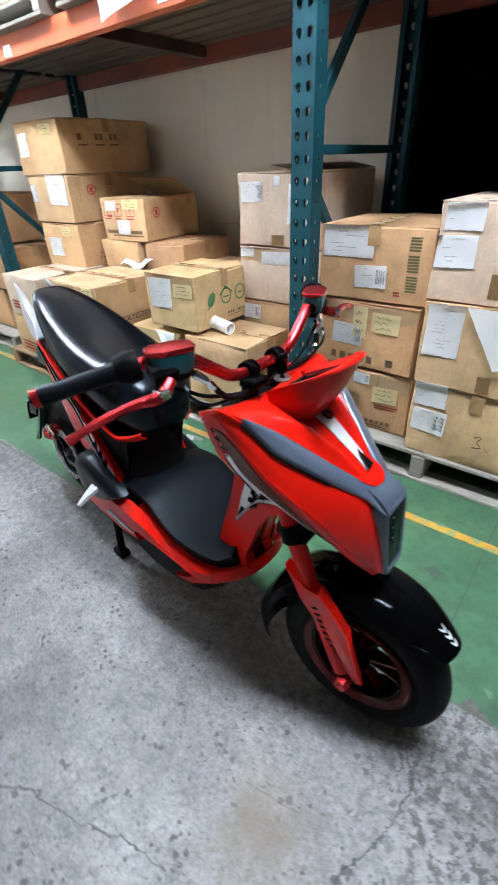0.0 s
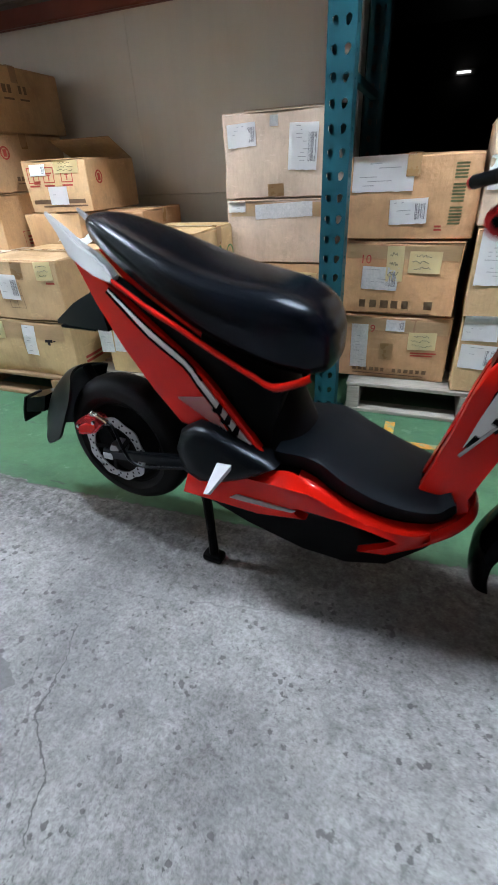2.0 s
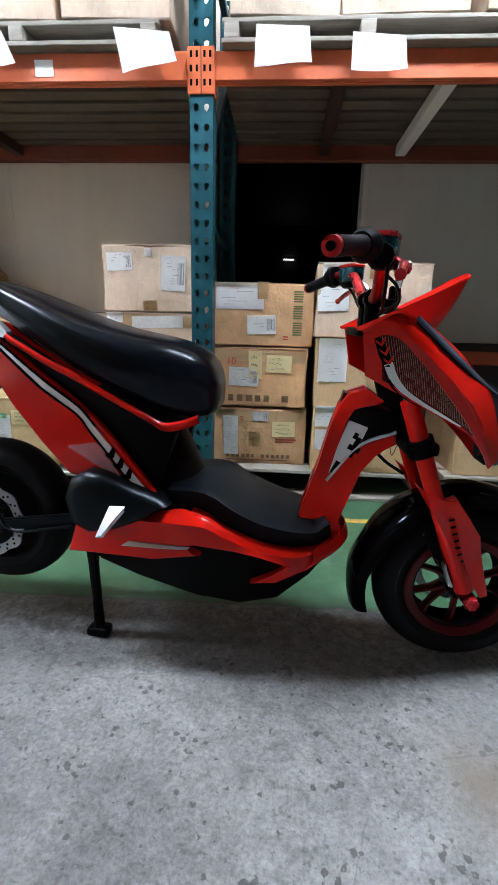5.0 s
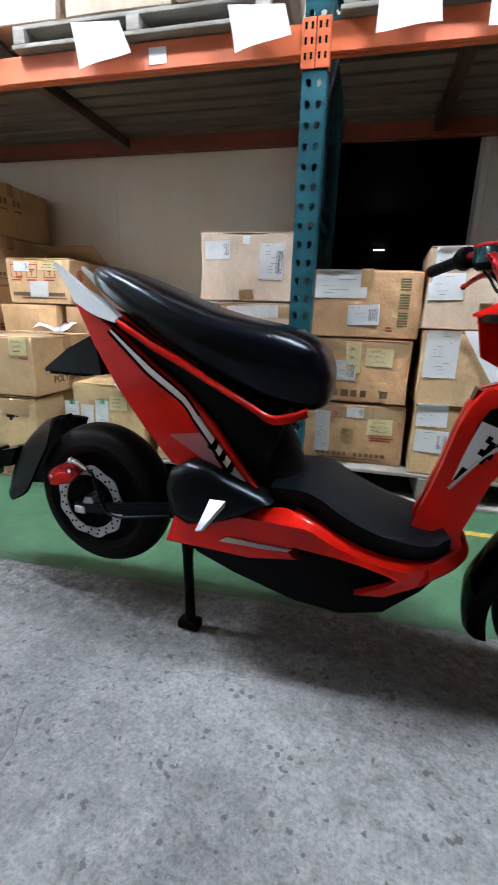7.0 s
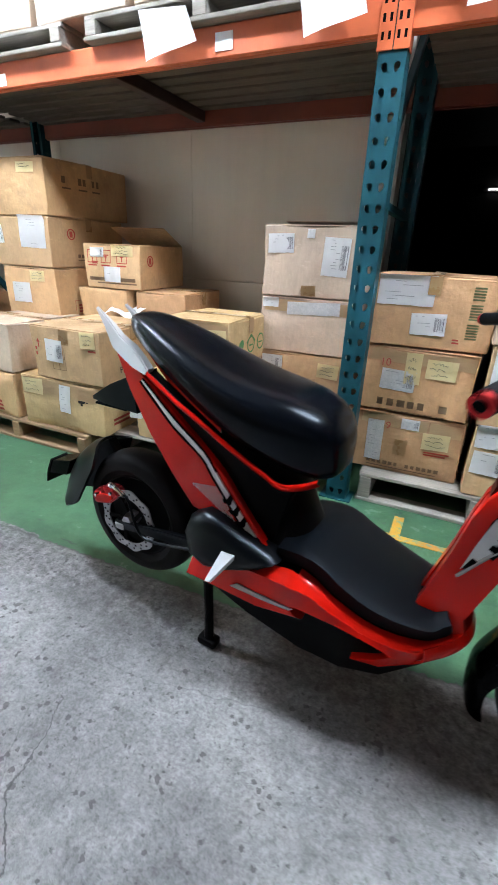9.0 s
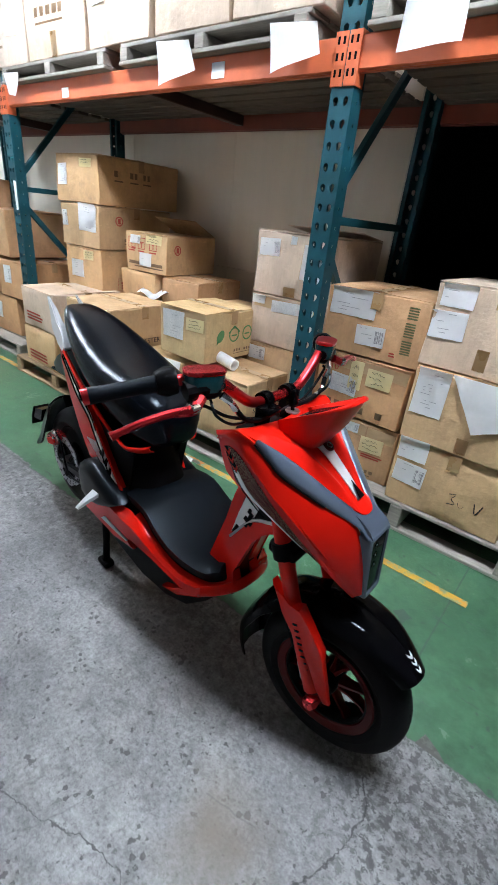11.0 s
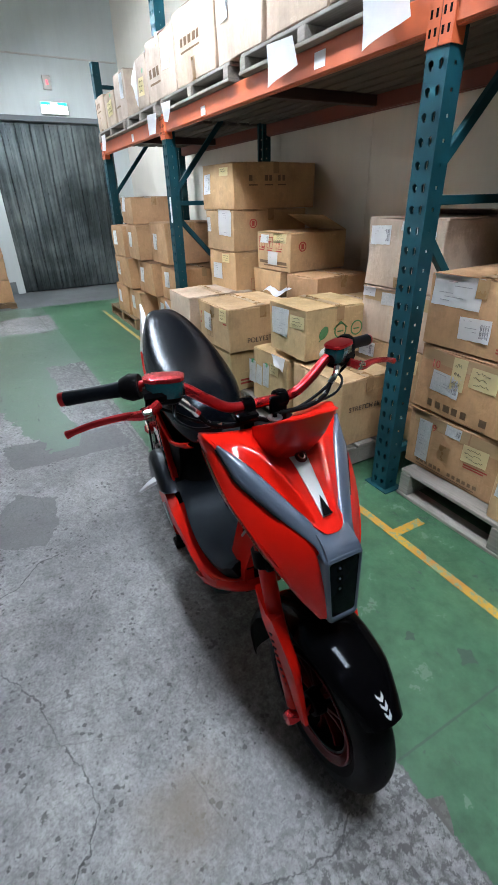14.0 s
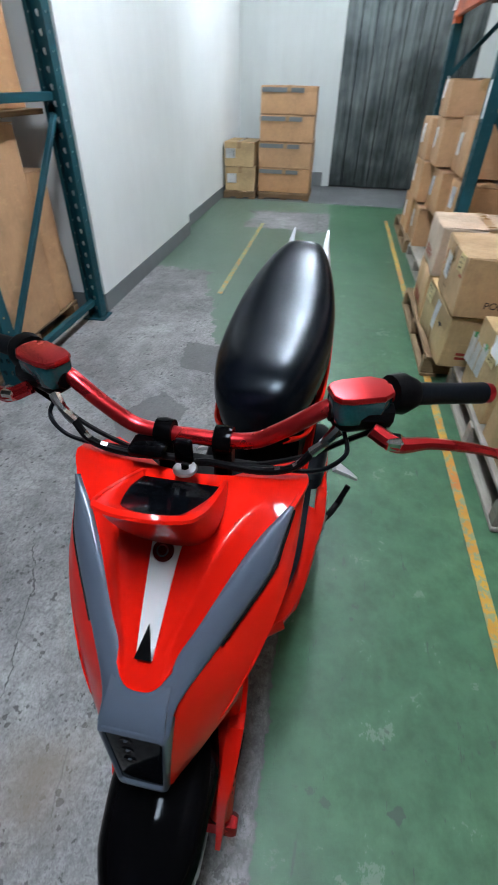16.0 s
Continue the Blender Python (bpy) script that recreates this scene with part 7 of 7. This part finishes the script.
# headlight set into the point of the bands
face = [[(0.725, v, 0.789), (0.752, v, 0.776), (0.777, v, 0.7635), (0.797, v * 1.05, 0.7495), (0.8085, v * 1.08, 0.733)] for v in (-0.04, -0.02, 0, 0.02, 0.04)]
sp("fairing_nose", skin(face, 0.008, 3), GREY_BLUE, "grey-blue nose bridge", steer=True, smooth=50)


def lens_ring(top, bottom, wide, narrow, r, depth):
    """A rounded, tapering outline on the raked front of the nose."""
    out = []
    for cy, cz, w, start in ((1, top - r, wide, 0), (-1, top - r, wide, 90), (-1, bottom + r, narrow, 180), (1, bottom + r, narrow, 270)):
        for k in range(6):
            a = radians(start + 18 * k)
            z = cz + r * math.sin(a)
            out.append((0.807 + (0.74 - z) * 0.09 - depth, cy * (w - r) + r * math.cos(a), z))
    return out


frame_rings = [lens_ring(0.742, 0.568, 0.0475, 0.039, 0.012, 0.035), lens_ring(0.742, 0.568, 0.0475, 0.039, 0.012, 0.007), lens_ring(0.74, 0.57, 0.0455, 0.037, 0.011, 0.002), lens_ring(0.737, 0.575, 0.043, 0.0345, 0.01, 0.0), lens_ring(0.731, 0.581, 0.0405, 0.033, 0.009, 0.0005), lens_ring(0.729, 0.583, 0.039, 0.0315, 0.008, 0.002), lens_ring(0.728, 0.584, 0.038, 0.0305, 0.008, 0.012)]
sp("headlight_surround", loft(frame_rings, cap=False), GREY_BLUE, "grey-blue headlight surround", steer=True, smooth=50)
lamp = loft([lens_ring(0.73, 0.582, 0.0395, 0.032, 0.008, d) for d in (0.012, 0.0045)] + [lens_ring(0.726, 0.587, 0.036, 0.0285, 0.008, 0.0035)])
lamp = sp("headlight", lamp, DARK_LENS, "dark headlight lens with small LEDs", steer=True)
for k in range(3):
    z = 0.708 - k * 0.026
    place = Matrix.Translation((0.803 + (0.74 - z) * 0.09, -0.011, z)) @ Matrix.Rotation(radians(85), 4, "Y")
    led = revolve([(0.004, 0.0), (0.0085, 0.0), (0.0085, 0.0018), (0.004, 0.0012)], 18, "Z")
    led.transform(place)
    led = sp("led", led, BLACK_GLOSS, "", lamp, steer=True)
    dot = revolve([(0, 0.0), (0.0028, 0.0), (0.0024, 0.0015), (0, 0.002)], 12, "Z", closed=False)
    dot.transform(place)
    sp("led_chip", dot, GREY_BLUE, "", lamp, steer=True)

# nose panel between the bands
rows = []
for f in (-1, -0.94, -0.88, -0.82, -0.76, -0.7, -0.64, -0.56, -0.45, -0.3, 0, 0.3, 0.45, 0.56, 0.64, 0.7, 0.76, 0.82, 0.88, 0.94, 1):
    g = abs(f)
    r = 0.008 * math.exp(-((g - 0.72) / 0.13) ** 2)
    rows.append([(0.502 + 0.01 * g, f * 0.172, 0.9 + 0.026 * g), (0.553, f * 0.153, 0.905 + 0.006 * g + 0.4 * r), (0.59, f * 0.123, 0.893 + 0.006 * g - 0.01 * g ** 4 + 0.9 * r), (0.628, f * 0.098, 0.877 + 0.003 * g - 0.017 * g ** 4 + r), (0.694, f * 0.061, 0.83 + 0.003 * g - 0.018 * g ** 4 + 0.9 * r), (0.735 - 0.012 * g ** 3, f * 0.042, 0.795 + 0.001 * g - 0.003 * g ** 4 + 0.3 * r), (0.769 - 0.024 * g ** 3, f * 0.036, 0.7705 + 0.0145 * g ** 3)])
nose = sp("nose_panel", skin(rows, 0.006, 4), RED, "glossy red nose panel", steer=True, smooth=50)
for s in (-1, 1):
    wing = [[(0.43, s * 0.15, 0.89), (0.465, s * 0.164, 0.906), (0.512, s * 0.176, 0.927), (0.553, s * 0.16, 0.906)], [(0.45, s * 0.11, 0.888), (0.475, s * 0.112, 0.9), (0.512, s * 0.115, 0.915), (0.55, s * 0.1, 0.9)], [(0.46, s * 0.06, 0.88), (0.485, s * 0.06, 0.89), (0.52, s * 0.05, 0.895), (0.55, s * 0.05, 0.895)]]
    sp("fairing_shoulder", skin(wing, 0.006, 3), RED, "red fairing shoulder", steer=True, smooth=50)
stripe = [[(0.616, v * 1.2, 0.8855), (0.64, v * 1.05, 0.8735), (0.675, v * 0.9, 0.8475), (0.71, v * 0.75, 0.8205), (0.74, v * 0.6, 0.7945)] for v in (-0.018, -0.009, 0, 0.009, 0.018)]
stripe = sp("nose_stripe", skin(stripe, 0.002, 3), WHITE_PAINT, "white nose stripe", nose, steer=True, smooth=50)
badge = revolve([(0, 0.004), (0.012, 0.004), (0.0145, 0.001), (0.0145, 0), (0, 0)], 24, "Z", closed=False)
badge.transform(Matrix.Translation((0.638, 0, 0.884)) @ Matrix.Rotation(radians(32), 4, "Y"))
bd = sp("badge", badge, RED_DEEP, "round dark red badge", nose, steer=True)
ring = revolve([(0.006, 0.0045), (0.0085, 0.0045), (0.0085, 0.0052), (0.006, 0.0052)], 20, "Z")
ring.transform(Matrix.Translation((0.638, 0, 0.884)) @ Matrix.Rotation(radians(32), 4, "Y"))
sp("badge_ring", ring, CHROME, "chrome badge ring", bd, steer=True)
arrow = [[(0.710, 0, 0.8275), (0.7435, -0.0115, 0.7995)], [(0.710, 0.0005, 0.8275), (0.7435, 0.0115, 0.7995)]]
sp("nose_arrow", skin(arrow, 0.001, 1), BLACK_MATT, "black arrow mark", nose, steer=True)

# instrument pod
PODT = [(0.535, 0.064, 0.928), (0.59, 0.067, 0.957), (0.64, 0.067, 0.983), (0.668, 0.062, 0.998), (0.681, 0.053, 1.004), (0.692, 0.028, 1.01)]
rim = [(u, v, z) for u, v, z in PODT] + [(0.695, 0, 1.012)] + [(u, -v, z) for u, v, z in PODT[::-1]]
base = [(0.54, 0.064, 0.888), (0.57, 0.065, 0.889), (0.594, 0.06, 0.882), (0.607, 0.049, 0.876), (0.613, 0.037, 0.872), (0.616, 0.018, 0.87)]
foot = [(u, v, z) for u, v, z in base] + [(0.617, 0, 0.87)] + [(u, -v, z) for u, v, z in base[::-1]]
mid = [((a[0] * 0.5 + b[0] * 0.5) + 0.006, a[1] * 0.51 + b[1] * 0.51, a[2] * 0.5 + b[2] * 0.5 - 0.003) for a, b in zip(rim, foot)]
pod = sp("instrument_pod", skin([rim, mid, foot], 0.006, 3), RED, "glossy red instrument pod", smooth=45, steer=True)
glass = [(0.55, 0.055), (0.59, 0.054), (0.625, 0.047), (0.65, 0.039), (0.659, 0.031), (0.664, 0.016)]
inset = [(u, v, 0.926 + (u - 0.545) * 0.5) for u, v in glass] + [(0.665, 0, 0.986)] + [(u, -v, 0.926 + (u - 0.545) * 0.5) for u, v in glass[::-1]]
top = skin([rim, [((a[0] + b[0]) / 2, (a[1] + b[1]) / 2, (a[2] + b[2]) / 2 + 0.003) for a, b in zip(rim, inset)], inset], 0.004, 3)
sp("pod_rim", top, RED, "red rim of the pod", pod, smooth=45, steer=True)
disp = bmesh.new()
disp.faces.new([disp.verts.new((u, v, z - 0.001)) for u, v, z in inset])
bmesh.ops.solidify(disp, geom=disp.faces[:], thickness=0.006)
sp("display", disp, DARK_LENS, "dark glass display", pod, smooth=0, steer=True)
key = revolve([(0.006, 0.0), (0.016, 0.0), (0.018, 0.003), (0.016, 0.006), (0.006, 0.006)], 24, "Z")
lock = sp("ignition_lock", key, STEEL, "steel ignition ring", at=(0.53, 0.0, 0.93), steer=True)
blade = box_bm(0.522, 0.536, -0.013, 0.013, 0.945, 0.985, 0.005, 2)
box_bm(0.527, 0.531, -0.005, 0.005, 0.93, 0.947, bm=blade)
sp("ignition_key", blade, BLACK_GLOSS, "black key in the lock", lock, steer=True)

# bars
BAR = [(0.355, 0.41, 1.008), (0.41, 0.3, 1.026), (0.445, 0.235, 1.032), (0.462, 0.19, 1.022), (0.472, 0.14, 0.988), (0.476, 0.095, 0.96), (0.478, 0.05, 0.953)]
full = BAR + [(0.478, 0, 0.953)] + mirrored(BAR[::-1])
bar = sp("handlebar", tube(full, 0.0125, 12, 6), ANOD_RED, "red anodised handlebar", steer=True)
for s in (-1, 1):
    grip = sp("grip", tube([(0.352, s * 0.416, 1.007), (0.383, s * 0.354, 1.017), (0.41, s * 0.3, 1.026)], 0.018, 12, 3, radii=[0.0165, 0.0155, 0.016, 0.0175]), MAT_RUBBER, "black rubber grip", bar, steer=True)
    end = sp("bar_end", tube([(0.347, s * 0.426, 1.005), (0.354, s * 0.412, 1.008)], 0.0155, 16, 1), ANOD_RED, "red bar end", bar, steer=True)
    sp("end_bolt", tube([(0.3455, s * 0.429, 1.0045), (0.348, s * 0.424, 1.006)], 0.0075, 12, 1), BLACK_MATT, "", end, steer=True)
    sp("switch_housing", tube([(0.405, s * 0.305, 1.025), (0.424, s * 0.27, 1.03)], 0.028, 14, 2, radii=[0.022, 0.03, 0.027]), BLACK_MATT, "black switch housing", bar, steer=True)
    place = Matrix.Translation((0.458, s * 0.228, 1.008)) @ Matrix.Rotation(radians(s * 112), 4, "Z") @ Matrix.Diagonal((1, s, 1, 1))
    outline = [(-0.043, -0.013), (-0.036, -0.023), (-0.02, -0.027), (0.024, -0.027), (0.04, -0.017), (0.044, 0.0), (0.04, 0.016), (0.024, 0.026), (-0.02, 0.025), (-0.036, 0.02), (-0.043, 0.012)]

    def slices(levels):
        bm = loft([[(x * k, y * k, z) for x, y in outline] for z, k in levels])
        bm.transform(place)
        return bm

    r = sp("brake_reservoir", slices(((0.004, 0.86), (0.012, 0.94), (0.037, 0.96), (0.039, 0.94))), TEAL_GLASS, "teal brake fluid reservoir", bar, steer=True, smooth=50)
    sp("reservoir_lid", slices(((0.0395, 0.97), (0.0415, 1.0), (0.0455, 1.0), (0.048, 0.96), (0.0485, 0.88))), ANOD_RED, "red anodised lid", r, steer=True, smooth=20)
    sp("reservoir_base", slices(((-0.012, 0.6), (-0.004, 0.84), (0.0035, 0.86))), BLACK_MATT, "", r, steer=True, smooth=50)
    body = tube([(0.475, s * 0.19, 1.022), (0.462, s * 0.235, 1.02), (0.45, s * 0.27, 1.015)], 0.02, 10, 3, radii=[0.012, 0.022, 0.02])
    sp("master_cylinder", body, BLACK_MATT, "black brake master cylinder", bar, steer=True)
    lever = tube([(0.478, s * 0.25, 1.005), (0.487, s * 0.285, 0.992), (0.475, s * 0.33, 0.992), (0.463, s * 0.385, 0.984), (0.452, s * 0.42, 0.973), (0.447, s * 0.436, 0.967)], 0.008, 8, 5, radii=[0.011, 0.012, 0.008, 0.0075, 0.007, 0.009])
    lv = sp("brake_lever", lever, ANOD_RED, "red anodised brake lever", bar, steer=True)
    sp("lever_adjuster", box_bm(0.474, 0.498, min(s * 0.268, s * 0.292), max(s * 0.268, s * 0.292), 0.985, 1.004, 0.004), CHROME, "chrome adjuster", lv, steer=True)
    sp("hose_fitting", tube([(0.488, s * 0.205, 1.005), (0.5, s * 0.19, 0.99), (0.502, s * 0.175, 0.972)], 0.008, 8, 3, radii=[0.009, 0.007, 0.008]), CHROME, "chrome hose fitting", bar, steer=True)
    sp("brake_hose", tube([(0.502, s * 0.176, 0.973), (0.51, s * 0.15, 0.945), (0.507, s * 0.1, 0.928), (0.5, s * 0.03, 0.925), (0.49, 0, 0.91)], 0.006, 8, 5), BLACK_MATT, "black brake hose", bar, steer=True)
    sp("braided_sleeve", tube([(0.501, s * 0.178, 0.975), (0.507, s * 0.163, 0.957), (0.51, s * 0.148, 0.944), (0.509, s * 0.128, 0.936)], 0.0055, 8, 5, radii=[0.0065, 0.005, 0.006, 0.005, 0.006]), CHROME, "braided steel hose sleeve", bar, steer=True)
    sp("wire", tube([(0.46, s * 0.27, 1.0), (0.47, s * 0.22, 0.975), (0.478, s * 0.17, 0.945), (0.49, s * 0.1, 0.925), (0.49, s * 0.04, 0.915)], 0.004, 6, 5), BLACK_MATT, "", bar, steer=True)
    sp("wire", tube([(0.468, s * 0.215, 0.99), (0.49, s * 0.222, 0.968), (0.503, s * 0.198, 0.947), (0.504, s * 0.165, 0.936), (0.5, s * 0.12, 0.931), (0.495, s * 0.06, 0.92)], 0.0035, 6, 5), BLACK_SATIN, "", bar, steer=True)
    clamp = revolve([(0.013, -0.013), (0.021, -0.013), (0.023, 0, ), (0.021, 0.013), (0.013, 0.013)], 16)
    sp("bar_clamp", clamp, BLACK_GLOSS, "black bar clamp", bar, at=(0.478, s * 0.045, 0.953), steer=True)
    sp("clamp_riser", box_bm(0.462, 0.494, s * 0.045 - 0.014, s * 0.045 + 0.014, 0.88, 0.945, 0.005), BLACK_MATT, "", bar, steer=True)
sp("switch_box", box_bm(0.485, 0.525, -0.09, -0.035, 0.935, 0.952, 0.007, 2), BLACK_GLOSS, "black switch box", bar, steer=True)
sp("top_yoke", box_bm(0.44, 0.53, -0.1, 0.1, 0.87, 0.89, 0.008, 2), BLACK_MATT, "black top yoke", bar, steer=True)

# fork, front mudguard and wheel
sp("steering_column", tube([(0.5, 0, 0.88), (0.585, 0, 0.62)], 0.03, 12, 1), BLACK_MATT, "black steering column", steer="fork")
sp("lower_yoke", box_bm(0.575, 0.655, -0.1, 0.1, 0.6, 0.632, 0.01, 2), BLACK_MATT, "black lower fork yoke", steer="fork")
for s in (-1, 1):
    fork = sp("fork_leg", tube([(0.575, s * 0.08, 0.73), (0.615, s * 0.084, 0.62), (0.66, s * 0.087, 0.5), (0.72, s * 0.087, 0.36), (0.765, s * 0.086, 0.25)], 0.022, 12, 4, radii=[0.022, 0.022, 0.02, 0.024, 0.024]), RED, "red fork leg", steer="fork")
    sp("fork_clamp", tube([(0.606, s * 0.079, 0.64), (0.622, s * 0.08, 0.6)], 0.034, 12, 1), BLACK_MATT, "black fork clamp", fork, steer="fork")
    cov = [(0.608, s * 0.112, 0.532), (0.64, s * 0.116, 0.508), (0.672, s * 0.118, 0.492), (0.702, s * 0.118, 0.506), (0.74, s * 0.116, 0.455), (0.776, s * 0.112, 0.405), (0.782, s * 0.112, 0.37), (0.822, s * 0.110, 0.24), (0.805, s * 0.110, 0.232), (0.755, s * 0.112, 0.3), (0.71, s * 0.115, 0.38), (0.655, s * 0.117, 0.46)]
    cover = plate(cov, 0.028, 0.006)
    for q in cover.verts:
        thin = min(max((0.48 - q.co.z) / 0.22, 0.0), 1.0)
        q.co.y = s * (0.09 + (abs(q.co.y) - 0.09) * (1 - 0.62 * thin))
    c = sp("fork_cover", cover, RED, "glossy red fork cover", fork, steer="fork")
    low = tube([(0.7, s * 0.08, 0.4), (0.735, s * 0.082, 0.3), (0.77, s * 0.083, 0.235)], 0.02, 10, 3)
    sp("fork_lower", low, RED_DEEP, "dark red fork lower", fork, steer="fork")
    nut = revolve([(0, s * 0.122), (0.016, s * 0.122), (0.02, s * 0.114), (0.02, s * 0.05), (0, s * 0.05)], 6, closed=False)
    sp("axle_cap", nut, ANOD_RED, "red axle cap", fork, at=FRONT, steer="fork")
    arch = bmesh.new()
    for k in range(9):
        a = Vector((0.69 + 0.055 * k / 8, s * (0.1175 - 0.0125 * k / 8), 0.45 - 0.15 * k / 8))
        beam_between(a, a + Vector((0.012, 0, 0.004)), 0.002, 0.005, arch)
    sp("cover_marks", arch, BLACK_MATT, "", c, steer="fork")["kind"] = "stuff"


def on_guard(f, v, lift=0.0):
    """A place on the mudguard's skin, f along it and v across."""
    a = radians(197 - 155 * f)
    g = abs(v)
    r = 0.283 - 0.009 * g - 0.012 * g ** 3 - 0.018 * g ** 8 + lift + 0.012 * min(max((0.25 - f) / 0.1, 0.0), 1.0)
    w = 0.091 * (0.75 + 0.25 * math.sin(math.pi * f) if f < 0.85 else 0.8635 - (f - 0.85) * 2.2) * (1 - 0.24 * math.exp(-((f - 0.54) / 0.08) ** 2))
    return (FRONT.x + r * math.cos(a), v * w, FRONT.z + r * math.sin(a))


rows = [[on_guard(k / 20, v) for k in range(21)] for v in (-1, -0.95, -0.88, -0.78, -0.6, -0.4, -0.2, 0, 0.2, 0.4, 0.6, 0.78, 0.88, 0.95, 1)]
guard = sp("front_mudguard", skin(rows, 0.004, 2), BLACK_GLOSS, "glossy black front mudguard", steer="fork", smooth=60)
for q in range(3):
    f0 = 0.912 + q * 0.024
    arms = [[on_guard(f0, -0.2, 0.002), on_guard(f0 + 0.014, -0.08, 0.002), on_guard(f0, 0.04, 0.002)], [on_guard(f0 + 0.011, -0.2, 0.002), on_guard(f0 + 0.025, -0.08, 0.002), on_guard(f0 + 0.014, 0.04, 0.002)]]
    sp("guard_mark", skin(arms, 0.001, 2), WHITE_PAINT, "white chevron mark", guard, steer="fork")
rim = revolve([(0.118, -0.036), (0.142, -0.042), (0.15, -0.04), (0.15, 0.04), (0.142, 0.042), (0.118, 0.036), (0.132, 0.0)], 48)
fw = sp("front_wheel", rim, BLACK_MATT, "black cast front wheel with a dark red edge", at=FRONT, steer="fork")
for s in (-1, 1):
    sp("rim_edge", revolve([(0.123, s * 0.037), (0.146, s * 0.0435), (0.1475, s * 0.0465), (0.143, s * 0.0485), (0.136, s * 0.046), (0.125, s * 0.041)], 56), RED_DEEP, "dark red rim edge", fw, at=FRONT, steer="fork")
sp("tyre", tyre_bm(0.224, 0.1), TYRE, "black rubber tyre", fw, at=FRONT, steer="fork")
sp("tread_grooves", tread(0.2225, 0.1, bmesh.new()), BLACK_MATT, "", fw, at=FRONT, steer="fork")["kind"] = "stuff"
hub = sp("hub", revolve([(0, -0.05), (0.03, -0.05), (0.034, -0.03), (0.034, 0.03), (0.03, 0.05), (0, 0.05)], 24, closed=False), BLACK_MATT, "black hub", fw, at=FRONT, steer="fork")
for k in range(10):
    a = 2 * math.pi * (k // 2) / 5 + (0.16 if k % 2 else -0.16)
    b = 2 * math.pi * (k // 2) / 5 + (0.3 if k % 2 else -0.3)
    rings = []
    for f, w, d in ((0.0, 0.0095, 0.02), (0.35, 0.0065, 0.015), (0.75, 0.0055, 0.013), (1.0, 0.009, 0.018)):
        ang, q = a + (b - a) * f ** 1.4, 0.03 + 0.098 * f
        c, tang = Vector((q * math.cos(ang), 0, q * math.sin(ang))), Vector((-math.sin(ang), 0, math.cos(ang)))
        rings.append([c + tang * (w * x) + Vector((0, d * y, 0)) for x, y in ((-1, -0.5), (-0.55, -1), (0.55, -1), (1, -0.5), (1, 0.5), (0.55, 1), (-0.55, 1), (-1, 0.5))])
    sp("spoke", loft(rings), RED_DEEP, "dark red cast spoke", fw, at=FRONT, steer="fork", smooth=40)
sp("brake_disc", disc_bm(0.095, 0.07, 0.002), STEEL, "steel front brake disc", fw, at=FRONT + Vector((0, 0.058, 0)), steer="fork")
sp("hanging_wire", tube([(0.55, 0.05, 0.7), (0.52, 0.06, 0.6), (0.56, 0.08, 0.54), (0.62, 0.09, 0.5)], 0.005, 6, 5), BLACK_MATT, "black hanging wire")

# front brake caliper and its bracket behind the fork cover
grip_bm = loft([[(0.647, -0.07, 0.392), (0.66, -0.07, 0.398), (0.66, -0.068, 0.398), (0.647, -0.068, 0.392)], [(0.682, -0.068, 0.332), (0.702, -0.068, 0.345), (0.702, -0.083, 0.345), (0.682, -0.083, 0.332)], [(0.7, -0.068, 0.318), (0.722, -0.068, 0.33), (0.722, -0.084, 0.33), (0.7, -0.084, 0.318)]])
bmesh.ops.bevel(grip_bm, geom=grip_bm.edges[:], offset=0.003, segments=2, affect="EDGES")
sp("caliper_bracket", grip_bm, BLACK_MATT, "black caliper bracket", steer="fork")
block = loft([[(0.698, v, 0.35), (0.738, v, 0.356), (0.752, v, 0.31), (0.762, v, 0.262), (0.728, v, 0.25), (0.712, v, 0.3)] for v in (-0.06, -0.083, -0.09)])
bmesh.ops.bevel(block, geom=block.edges[:], offset=0.004, segments=2, affect="EDGES")
cal = sp("front_caliper", block, STEEL, "silver front brake caliper", steer="fork")
for u, z in ((0.72, 0.338), (0.744, 0.275)):
    sp("caliper_bolt", revolve([(0, -0.095), (0.006, -0.095), (0.007, -0.089), (0, -0.089)], 6, closed=False), CHROME, "", cal, at=(u, 0, z), steer="fork")
